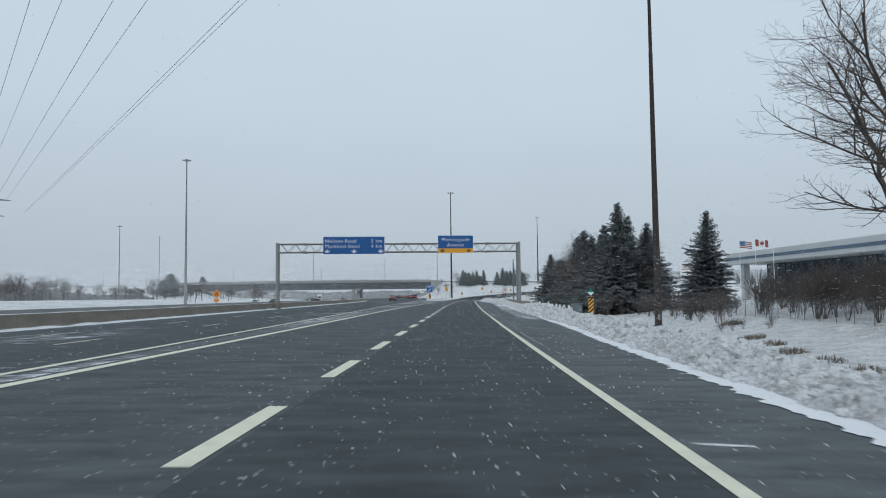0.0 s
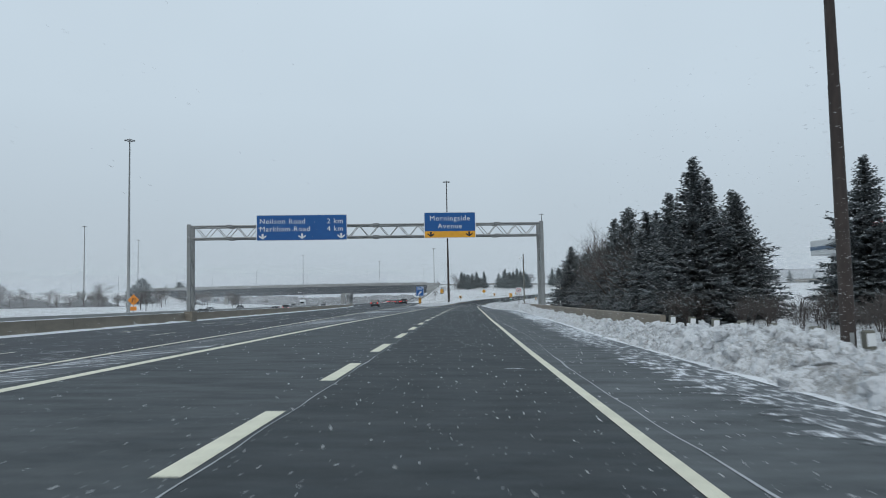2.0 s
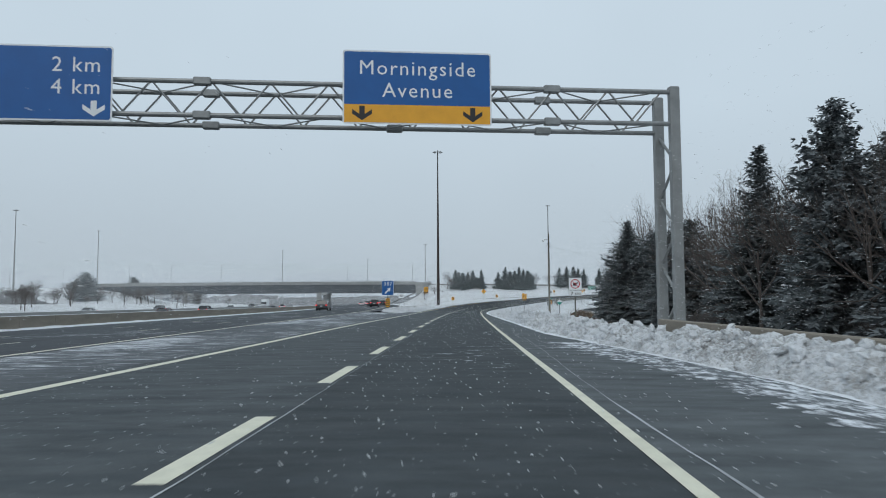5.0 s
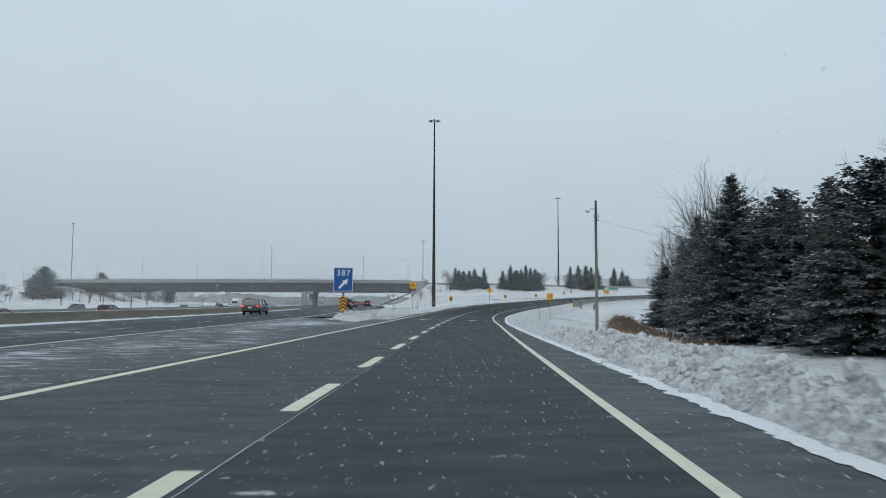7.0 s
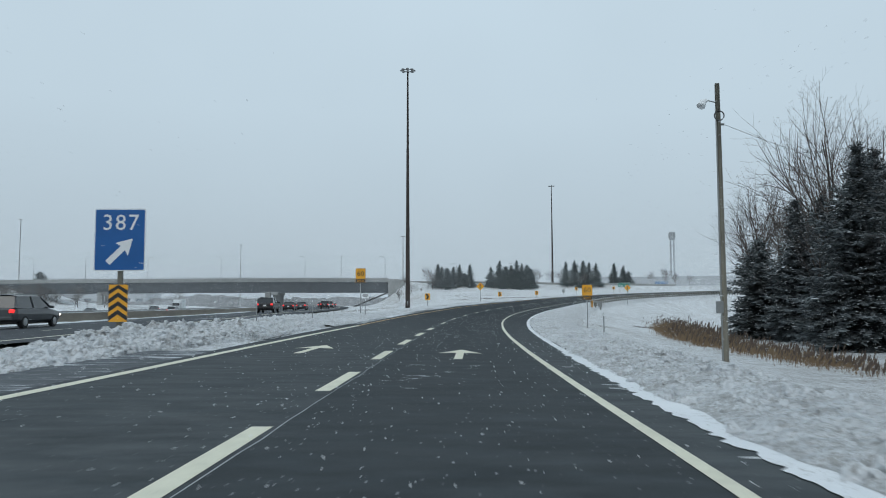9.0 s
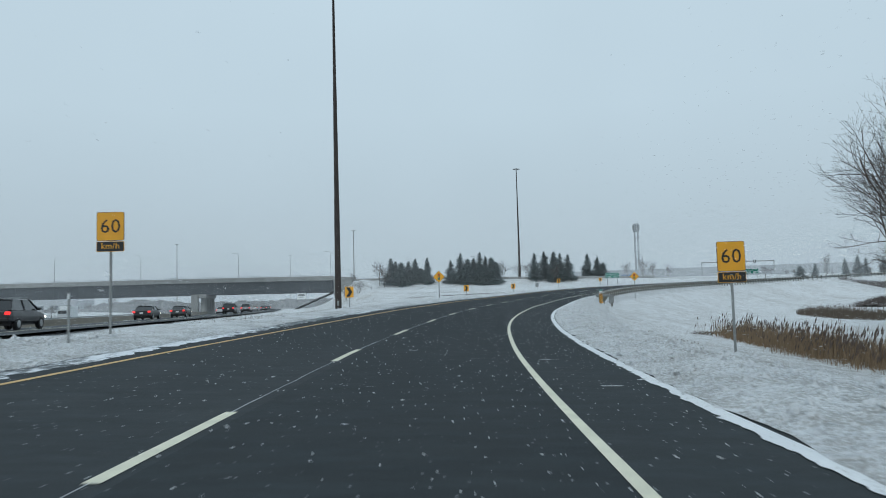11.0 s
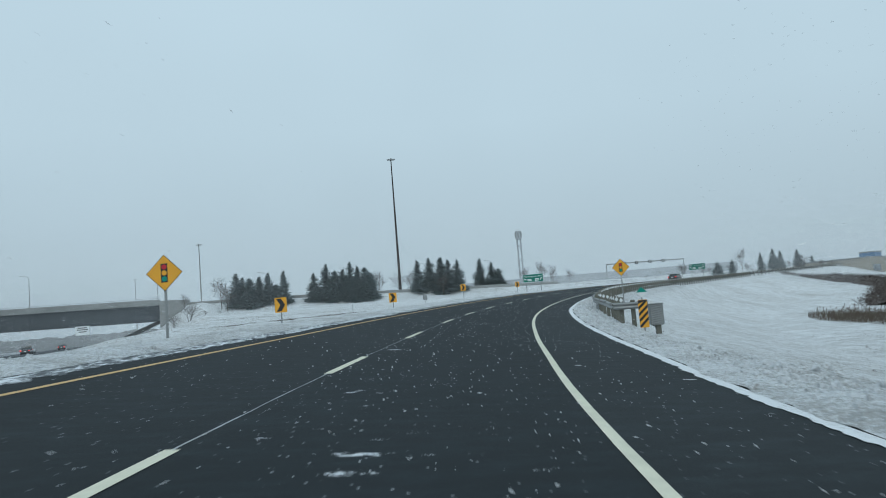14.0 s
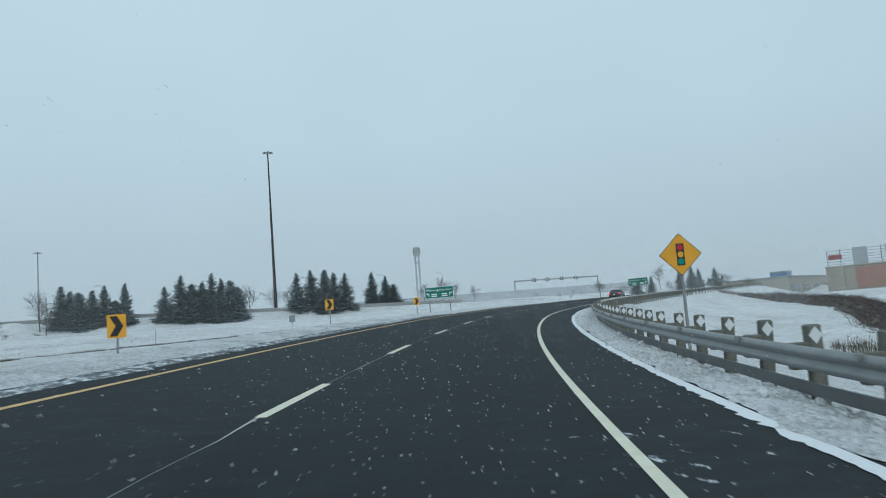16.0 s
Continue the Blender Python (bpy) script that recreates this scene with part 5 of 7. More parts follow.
while s < 610:
    part("beam", w_beam(s, s + 3.84, rail_u, 0.63, 4), M_GALV, rail, smooth=True)
    if 325 < s < 470:
        low = Shape().grid([[on_ramp(q, rail_u(q) + 0.19 + a, z) for a, z in ((0.05, -0.07), (0, -0.07), (0, 0.11), (0.05, 0.11))] for q in (s, s + 1.9, s + 3.81)])
        part("rub_rail", low, M_RUB, rail)
    if s < 470:
        part("beam_bolt", Shape().box(*on_ramp(s + 0.2, rail_u(s) - 0.09, 0.58), 0.1, 0.05, 0.1, None, 0.01), M_GALVD, rail)
    s += 3.81
pe = Vector((30.22, 310.78, 0.84))
term = thing("rail_end_box", "ribbed grey crash box on the guide rail end", "crash box", m=pose(pe.x, pe.y, pe.z, 0, 0, ramp_turn(S_RAIL) + 4))
part("face_box", Shape().box(0, 0, 0.14, 0.58, 0.50, 0.92, None, 0.04), M_GALVD, term)
for q in range(9):
    lift = -0.24 + q * 0.095
    part("rib", Shape().add([(-0.27, -0.262, lift - 0.05), (0.27, -0.262, lift + 0.03), (0.27, -0.275, lift + 0.06), (-0.27, -0.275, lift - 0.02), (-0.27, -0.25, lift + 0.01), (0.27, -0.25, lift + 0.09)], [(0, 1, 2, 3), (3, 2, 5, 4)]), M_GALV, term)
part("lid", Shape().box(0, 0, 0.61, 0.62, 0.54, 0.04, None, 0.01), M_GALVD, term)
part("foot", Shape().box(0.05, 0.05, -0.42, 0.22, 0.25, 0.6), M_POST, term)
part("tie_cable", Shape().tube([(-0.1, -0.2, -0.4), (-0.55, 0.6, 0.0)], 0.02, 6), M_WIRE, term)

# buried rail before the roadside barrier
br = thing("buried_guide_rail", "guide rail almost buried in ploughed snow", "guard rail")
for q in range(9):
    s = 52.5 + q * 1.9
    p = on_ramp(s, 7.7 - q * 0.09)
    po = part("post", pm, None, br, m=pose(p.x, p.y, p.z - 0.46, 0, random.uniform(-3, 3), 0))
    part("reflector", Shape().box(0, -0.106, 0.9, 0.16, 0.012, 0.24).mesh("reflector", M_WHITE), None, po)
part("beam", Shape().tube([tuple(on_ramp(s, 7.55 - (s - 52.5) * 0.047, 0.14)) for s in (51.5, 56, 60, 64, 68.5)], 0.13, 8), M_GALVD, br)
pb = on_ramp(51.3, 7.7)
box = thing("rail_end_box", "dark grey crash box at the buried rail end", "crash box", m=pose(pb.x, pb.y, pb.z - 0.35, 0, 0, 3))
part("face_box", Shape().box(0, 0, 0.62, 0.66, 0.62, 0.86, None, 0.05), M_PLASTIC, box)
part("lid", Shape().box(0, 0, 1.07, 0.70, 0.66, 0.06, None, 0.02), M_PLASTIC, box)
part("leg", Shape().box(0, 0, 0.1, 0.2, 0.2, 0.4), M_POST, box)


# ---- overpass ----
bridge = thing("overpass", "grey concrete and steel girder overpass across the highway", "bridge", kind="structure")
BXL, BXR = -205.0, -19.5
by = lambda x: 521.0 + 0.0 * (x - BXR) - 0.03 * (x - BXR)
bz = lambda x: 13.2 - 0.6 * ((x + 100) / 100.0) ** 2 * 0.6
for nm, dy, z0, z1, mt, w in (("girder", 0.0, -6.5, -1.7, M_GIRDER, 0.6), ("girder", 3.0, -6.5, -1.7, M_GIRDER, 0.6), ("girder", 6.5, -6.5, -1.7, M_GIRDER, 0.6), ("girder", 10.0, -6.5, -1.7, M_GIRDER, 0.6),
                              ("deck", 6.5, -1.7, -1.25, M_BRCONC, 15.0), ("parapet", -0.9, -1.75, 0.0, M_BRCONC, 0.4), ("parapet", 13.8, -1.75, 0.0, M_BRCONC, 0.4)):
    shape, rows = Shape(), []
    for k in range(21):
        x = BXL + (BXR - BXL) * k / 20
        y, z = by(x) + dy, bz(x)
        rows.append([(x, y - w / 2, z + z0), (x, y - w / 2, z + z1), (x, y + w / 2, z + z1), (x, y + w / 2, z + z0), (x, y - w / 2, z + z0)])
    part(nm, shape.grid(rows), mt, bridge)
for k in range(38):
    x = BXL + (BXR - BXL) * (k + 0.5) / 38
    part("stiffener", Shape().box(x, by(x) - 0.36, bz(x) - 4.1, 0.1, 0.14, 4.6), M_GIRDER, bridge)
part("hand_rail", Shape().tube([(BXL + (BXR - BXL) * k / 20, by(BXL + (BXR - BXL) * k / 20) - 0.9, bz(BXL + (BXR - BXL) * k / 20) + 0.4) for k in range(21)], 0.06, 6), M_GALVD, bridge)
for k in range(48):
    x = BXL + (BXR - BXL) * (k + 0.5) / 48
    part("rail_post", Shape().box(x, by(x) - 0.9, bz(x) + 0.2, 0.1, 0.1, 0.42), M_GALVD, bridge)
for px in (-71.0, -148.0):
    pier = part("pier_cap", Shape().box(px, by(px) + 6, bz(px) - 6.9, 3.0, 16.5, 1.5, None, 0.1), M_BRCONC, bridge)
    for q in range(4):
        part("pier_column", Shape().tube([(px, by(px) + 0.4 + q * 4.0, -1.2), (px, by(px) + 0.4 + q * 4.0, bz(px) - 7.6)], 1.15, 14), M_BRCONC, bridge, smooth=True)
    part("pier_wall", Shape().box(px - 3.4, by(px) - 0.2, 2.9, 2.6, 1.6, 8.2, None, 0.1), M_BRCONC, bridge)
for px, k in ((BXR, 1), (BXL, -1)):
    part("abutment", Shape().box(px + k * 2.5, by(px) + 6.5, 7.0, 5.0, 17.0, 11.0, None, 0.08), M_BRCONC, bridge)
    part("slope_paving", Shape().grid([[(px - k * q, by(px) - 2.0 + w * 17.5, -0.7 + (7.6 - q * 0.42) * (1 if q < 19 else 0)) for w in (0, 0.33, 0.66, 1)] for q in (0, 6, 12, 18.9, 19.1)]), M_SLOPE, bridge, "dark concrete slope paving")
    part("wing_wall", Shape().prism([(px, 4.5), (px + k * 6, 8.5), (px + k * 9, 12.2), (px, 12.4)], by(px) - 2.7, by(px) - 2.1), M_BRCONC, bridge)
for x, H in ((-60, 12), (-100, 12), (-135, 12), (-165, 12), (-22, 12), (-190, 12)):
    davit_light(x, by(x) + 13.0, bz(x) - 1.3, H, 0 if x % 2 else 180)
for x, y, H in ((12, 540, 11), (40, 543, 11), (70, 548, 11), (96, 552, 11), (118, 556, 11), (-230, 540, 12), (-262, 540, 12), (-300, 545, 12)):
    davit_light(x, y, float(GROUND_AT(x, y)), H, 180)
ave = Shape()
ave.grid([[(x, 528 + dy + 0.02 * max(0, x - 20) ** 1.15, 11.0 - 0.016 * max(0, x - 10) if x > -20 else 11.0) for dy in (0, 5, 10, 14)] for x in range(-20, 420, 10)])
tagged(part("road_avenue", ave, M_FAR), "grey avenue running on from the overpass", "road", kind="structure")
skirt = Shape()
ave_y = lambda x: 527 + 0.02 * max(0, x - 20) ** 1.15
ave_z = lambda x: 11.0 - 0.016 * max(0, x - 10)
skirt.grid([[(x, ave_y(x) + 1.2, ave_z(x) - 0.05), (x, ave_y(x) - 1.5, ave_z(x) - 0.4), (x, ave_y(x) - 5, ave_z(x) - 1.8), (x, ave_y(x) - 11, float(GROUND_AT(x, ave_y(x) - 11)) - 0.15)] for x in range(-16, 420, 4)])
tagged(part("embankment", skirt, M_SNOW, smooth=True), "snowy embankment carrying the avenue", "embankment", kind="structure")
barrier("barrier_avenue", [(x, 527 + 0.02 * max(0, x - 20) ** 1.15, 10.9 - 0.016 * max(0, x - 10)) for x in range(-14, 120, 8)], 0.9, "grey concrete parapet along the avenue", material=M_BRCONC)

# lane-signal gantry over the ramp's end
lg = thing("signal_gantry", "slim grey gantry with small lane arrow signs", "gantry", m=Matrix.Translation((145.4, 555.6, 0)) @ Matrix.Rotation(math.atan2(-4.8, 31.8), 4, "Z"))
for x in (0, 32.2):
    part("column", Shape().tube([(x, 0, 7.5), (x, 0, 16.3)], 0.2, 10), M_GALVD, lg)
part("beam", Shape().box(16.1, 0, 16.2, 32.6, 0.35, 0.45, None, 0.05), M_GALVD, lg)
for x in (7.5, 12.5, 18, 23.5):
    board(lg, x - 0.65, x + 0.65, 15.5, 16.8, -0.3, M_BLACK, None, 0, 0.05)
    flat(lg, "arrow", [(x - 0.12, 15.7), (x + 0.12, 15.7), (x + 0.12, 16.1), (x + 0.4, 16.1), (x, 16.65), (x - 0.4, 16.1), (x - 0.12, 16.1)], -0.31, M_WHITE)

# slender tower far off
tw = thing("clock_tower", "tall pale open-framed tower far beyond the trees", "tower", m=pose(260.7, 990.6, 8, 0, 0, 20))
for a in range(4):
    x, y = 2.4 * math.cos(a * math.pi / 2), 2.4 * math.sin(a * math.pi / 2)
    part("shaft", Shape().box(x, y, 33, 1.0, 1.0, 66, None, 0.1), M_GREYW, tw)
for z in (14, 28, 42, 56):
    part("tie", Shape().box(0, 0, z, 4.6, 4.6, 0.7), M_GREYW, tw)
part("head", Shape().tube([(0, 0, 62.5), (0, 0, 63.2), (0, 0, 70.8), (0, 0, 71.3)], [2.6, 3.2, 3.2, 2.8], 16), M_GREYW, tw)
for a in range(8):
    part("slot", Shape().box(3.1 * math.cos(a * math.pi / 4), 3.1 * math.sin(a * math.pi / 4), 67, 0.8, 0.8, 5.5), M_GALVD, tw)


# ---- trees ----
def spruce_mesh(seed, H, R, whorls, dense=1.0, full=0.85, seg=0.26):
    """Crown of a spruce: scattered drooping boughs carrying small tufts of needles that point every way."""
    rnd = random.Random(seed)
    crown, trunk = Shape(), Shape()
    trunk.tube([(0, 0, -0.5), (0, 0, H * 0.3), (0, 0, H * 0.7), (0, 0, H * 0.97)], [H * 0.016, H * 0.012, H * 0.006, 0.015], 7)
    up = Vector((0, 0, 1))
    for w in range(whorls):
        t = (w + rnd.random()) / whorls
        L0 = R * ((1 - t) ** full) * (0.62 + 0.38 * min(1, t * 6)) + 0.12
        n = max(4, round((9 - 4 * t) * dense))
        off = rnd.random() * 6.28
        for b in range(n):
            a = off + 6.283 * b / n + rnd.uniform(-0.35, 0.35)
            z = H * (0.03 + 0.95 * t) + rnd.uniform(-1.6, 1.6) * H / whorls
            swell = 1 + 0.16 * math.sin(2 * a + seed) + 0.16 * math.sin(z * 1.1 + seed * 2 + a) + 0.10 * math.sin(z * 2.9 + 3 * a)
            L = L0 * rnd.uniform(0.62, 1.12) * swell
            ca, sa = math.cos(a), math.sin(a)
            rise = 0.5 * t - 0.16 + rnd.uniform(-0.12, 0.12)
            m = max(2, int(L / seg))
            along, across = Vector((ca, sa, 0)), Vector((-sa, ca, 0))
            for k in range(m + 1):
                q = k / m
                if q < 0.25 and L > 1.2 and k % 2:
                    continue
                d = L * q
                p = Vector((ca * d, sa * d, z + d * rise - 0.30 * L * q * q * (1 - t) + 0.16 * L * q ** 3))
                sp = (0.24 + 0.22 * L * (1 - 0.7 * q)) * rnd.uniform(0.7, 1.25)
                sp = min(sp, 0.56) * (seg / 0.26) ** 0.8
                for sgn in (-1, 1, 0) if seg > 0.3 else (-1, -0.45, 0, 0.45, 1):
                    way = along * rnd.uniform(0.45, 1.0) + across * (sgn * rnd.uniform(0.5, 1.1)) + up * (rnd.uniform(-0.55, 0.18) if sgn else rnd.uniform(-0.9, 0.5))
                    tip = p + way.normalized() * sp * (1.0 if sgn else 0.75)
                    side = (tip - p).cross(Vector((rnd.uniform(-0.6, 0.6), rnd.uniform(-0.6, 0.6), 1))).normalized() * (sp * (rnd.uniform(0.26, 0.42) if seg > 0.3 else rnd.uniform(0.13, 0.24)))
                    mid = p.lerp(tip, rnd.uniform(0.35, 0.6))
                    hang = up * (-sp * rnd.uniform(0.02, 0.16))
                    crown.add([p, mid + side + hang, tip, mid - side + hang], [(0, 1, 2), (0, 2, 3)])
    for k in range(14):
        a, z = k * 2.4, H - 0.09 * k
        crown.add([(0, 0, z + 0.06), (0.04 * math.cos(a), 0.04 * math.sin(a), z - 0.1), ((0.06 + 0.02 * k) * math.cos(a + .3), (0.06 + 0.02 * k) * math.sin(a + .3), z + 0.02)], [(0, 1, 2)])
    return trunk, crown


SPRUCE = []
for seed, H, R, wh, dn, fl in ((3, 14, 3.9, 84, 1.2, 0.85), (8, 12, 2.8, 76, 1.1, 0.88), (15, 10, 3.5, 64, 1.2, 0.62)):
    tk, cr_ = spruce_mesh(seed, H, R, wh, dn, fl)
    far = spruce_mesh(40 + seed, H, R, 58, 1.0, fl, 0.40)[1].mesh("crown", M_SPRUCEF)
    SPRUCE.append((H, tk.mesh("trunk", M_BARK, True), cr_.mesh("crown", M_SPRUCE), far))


def spruce(x, y, top, kind=0, wide=1.0, far=False, label="dark green spruce dusted with snow", group="roadside spruces", z=None):
    g = float(GROUND_AT(x, y)) - 0.15 if z is None else z
    H, tk, cw, cf = SPRUCE[kind]
    k = (top - g) / H
    wide *= 1.25 if far else 1.12
    s = thing("spruce_tree", label, "tree", group, m=pose(x, y, g, random.uniform(-1, 1), random.uniform(-1, 1), random.uniform(0, 360)) @ Matrix.Diagonal((k * wide, k * wide, k, 1)))
    part("trunk", tk, None, s)
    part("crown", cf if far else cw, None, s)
    return s


def bare_tree_mesh(seed, H, kids, angle, trunk_share, r0, stems=1, lift=0.10, rmin=0.005):
    """A leafless tree: limbs set spirally along their parent, each level finer."""
    rnd = random.Random(seed)
    wood, twigs = Shape(), Shape()

    def grow(p, d, L, r, lv):
        n = 4 if lv < 2 else (3 if lv < len(kids) else 2)
        pts, rad, dirs = [p], [r], [d]
        dd = d.copy()
        for k in range(n):
            wob = Vector((rnd.uniform(-1, 1), rnd.uniform(-1, 1), rnd.uniform(-1, 1))) * (0.10 if lv == 0 else 0.20)
            dd = (dd + wob + Vector((0, 0, lift if lv else 0.3))).normalized()
            pts.append(pts[-1] + dd * (L / n))
            rad.append(r * (1 - 0.55 * (k + 1) / n))
            dirs.append(dd)
        if r > 0.02:
            wood.tube(pts, rad, 7 if r > 0.1 else 4, False)
        else:
            twigs.tube(pts, [max(q, rmin) for q in rad], 3, False)
        if lv >= len(kids):
            return
        spin = rnd.random() * 6.28
        for k in range(kids[lv]):
            q = (0.42 if lv == 0 else 0.22) + (0.56 if lv == 0 else 0.76) * (k + rnd.random() * 0.8) / kids[lv]
            i = min(n - 1, int(q * n))
            base = pts[i].lerp(pts[i + 1], q * n - i)
            ax = dirs[i]
            u = ax.orthogonal().normalized()
            v = ax.cross(u)
            spin += 2.4 + rnd.uniform(-0.4, 0.4)
            th = radians(angle) * rnd.uniform(0.65, 1.3) * (1.15 - 0.4 * q)
            nd = (ax * math.cos(th) + (u * math.cos(spin) + v * math.sin(spin)) * math.sin(th)).normalized()
            if lv and nd.z < -0.35:
                nd.z *= 0.3
                nd.normalize()
            ln = L * (1.05 if lv == 0 else 0.62) * rnd.uniform(0.7, 1.15) * (1.2 - 0.6 * q)
            grow(base, nd, ln, max(0.006, rad[i] * rnd.uniform(0.42, 0.62)), lv + 1)

    for k in range(stems):
        lean = Vector((rnd.uniform(-1, 1), rnd.uniform(-1, 1), 0)) * (0.02 if stems == 1 else 0.45)
        grow(Vector((0, 0, -0.3)), (Vector((0, 0, 1)) + lean).normalized(), H * trunk_share * rnd.uniform(0.85, 1.1), r0, 0)
    return wood, twigs


BARE = {}
for key, args in {"oak": (21, 22, (11, 8, 6, 5, 2), 52, 0.46, 0.34, 1, 0.09), "ash": (5, 17, (8, 6, 4, 3), 42, 0.58, 0.24, 1, 0.06), "maple": (11, 15, (9, 6, 5, 3), 44, 0.55, 0.22),
                  "pole": (31, 14, (7, 4, 4), 38, 0.72, 0.13, 1, 0.06), "sapling": (44, 12, (8, 5, 4), 36, 0.70, 0.11, 1, 0.06)}.items():
    w_, t_ = bare_tree_mesh(*args)
    BARE[key] = (max(v[2] for v in t_.v), w_.mesh("trunk", M_BARK, True), t_.mesh("fine_crown", M_TWIG))
w_, t_ = bare_tree_mesh(77, 3.0, (4, 3, 2), 34, 0.7, 0.024, 7, 0.10, 0.008)
BARE["shrub"] = (max(v[2] for v in t_.v), w_.mesh("woody_base", M_BARK), t_.mesh("fine_crown", M_TWIG))


w_, t_ = bare_tree_mesh(61, 14, (8, 5, 4), 42, 0.5, 0.2, 1, 0.12, 0.045)
BARE["hazel"] = (max(v[2] for v in t_.v), w_.mesh("trunk", M_BARK, True), t_.mesh("fine_crown", M_TWIG))


def bare(key, x, y, top, wide=1.0, label="leafless tree with fine grey-brown twigs", name="bare_tree", group="leafless trees", turn=None):
    g = float(GROUND_AT(x, y)) - 0.1
    zmax, w_, t_ = BARE[key]
    k = (top - g) / zmax
    s = thing(name, label, "shrub" if key == "shrub" else "tree", group, m=pose(x, y, g, 0, 0, random.uniform(0, 360) if turn is None else turn) @ Matrix.Diagonal((k * wide, k * wide, k, 1)))
    part("woody_base" if key == "shrub" else "trunk", w_, None, s)
    part("fine_crown", t_, None, s)
    return s


# by the first stretch of road
bare("oak", 36.3, 60.5, 28.6, 1.30, "large leafless tree with a broad twiggy crown", turn=40)
spruce(35.3, 106.1, 13.0, 0, 1.0, label="single dark green spruce by the fence")
for q in ((26.8, 124.8, 16.7, 0, 1.0), (28.9, 126.5, 14.6, 1, 1.05), (31.5, 124.5, 12.5, 0, 1.0), (25.4, 129.5, 13.4, 1, 1.0), (33.5, 131, 13.8, 0, 1.0), (25.0, 137.5, 12.2, 1, 1.1),
          (27.5, 143, 12.8, 0, 0.9), (25.7, 151, 14.3, 2, 0.75), (26.3, 165, 14.2, 1, 0.95), (30.5, 153, 12.5, 2, 1.0), (26.2, 133.0, 10.5, 2, 1.1), (30.0, 138.0, 10.0, 2, 1.1)):
    spruce(*q)
for q in (("maple", 29.5, 147, 12.5), ("ash", 28, 157, 12.0), ("maple", 30, 163, 11.5), ("ash", 27.0, 175, 11.0), ("ash", 29.5, 173, 13.5), ("maple", 33, 177, 15.0, 1.1), ("maple", 24.6, 142, 11.0, 0.9), ("ash", 25.2, 147, 12.6, 0.8), ("maple", 26.0, 157, 12.8, 0.8), ("ash", 24.8, 161, 11.5, 0.9), ("maple", 25.5, 170, 11.0, 0.9), ("maple", 31, 180, 11.5)):
    bare(*q)
# second clump
for q in ((25.9, 209.2, 12.8, 0, 1.2), (28.6, 205.5, 10.9, 2, 1.1), (30.0, 194.0, 11.3, 2, 1.2), (31.5, 203, 11.5, 1, 1.2), (33, 212, 11.0, 0, 1.1), (31.0, 214.5, 10.5, 1, 0.9), (31.7, 236, 12.4, 0, 1.0), (34.5, 250, 10.4, 1, 1.15), (33.6, 256, 7.4, 2, 1.0), (36, 243, 9.5, 2, 1.1), (37.5, 237, 11.5, 0, 1.1), (35.0, 229, 10.5, 1, 1.1), (42.5, 252, 15.5, 0, 1.1),
          (39.5, 255, 11.5, 1, 1.2), (46, 254, 13.0, 0, 1.2), (45.5, 247, 12.0, 2, 1.1), (50, 258, 12.5, 0, 1.1), (41.5, 246, 9.5, 2, 1.1)):
    spruce(*q)
for q in (("oak", 38.5, 198, 18.0, 0.8), ("ash", 40, 188, 18.5), ("ash", 34, 184, 15.0), ("maple", 44, 190, 17.0), ("maple", 33, 190, 13.5), ("ash", 47, 204, 18.5), ("maple", 30, 199, 13.0),
          ("ash", 39.8, 271.2, 18.5, 0.8), ("maple", 37.6, 266, 14.0, 0.8), ("pole", 42, 275, 18.5), ("ash", 45, 271, 17.5, 0.8), ("sapling", 37.2, 259, 15.0), ("ash", 42.5, 258, 25.0, 0.7), ("ash", 47, 263, 24.0, 0.8), ("oak", 60.5, 301, 20.5, 1.1), ("pole", 40.5, 257, 23.0), ("sapling", 42.0, 259, 22.0),
          ("pole", 44.0, 256, 22.5), ("sapling", 38.5, 252, 18.0), ("pole", 47, 260, 21.0), ("sapling", 28.5, 222, 10.0), ("pole", 31.2, 240, 10.5)):
    bare(*q)


def scrub(x0, x1, y0, y1, n, hmin, hmax, seed):
    rnd = random.Random(seed)
    for k in range(n):
        x, y = rnd.uniform(x0, x1), rnd.uniform(y0, y1)
        bare("shrub", x, y, float(GROUND_AT(x, y)) + rnd.uniform(hmin, hmax), rnd.uniform(0.9, 1.5), "leafless grey-brown roadside shrub", "bare_shrub", "roadside shrubs")


scrub(27, 37, 78, 120, 46, 1.6, 3.6, 1)
scrub(32, 47, 46, 92, 105, 2.4, 5.4, 2)
scrub(22, 29, 118, 180, 26, 2.0, 4.6, 3)
scrub(27, 36, 180, 236, 18, 1.5, 3.6, 4)
scrub(24, 29, 62, 92, 8, 0.8, 1.4, 5)
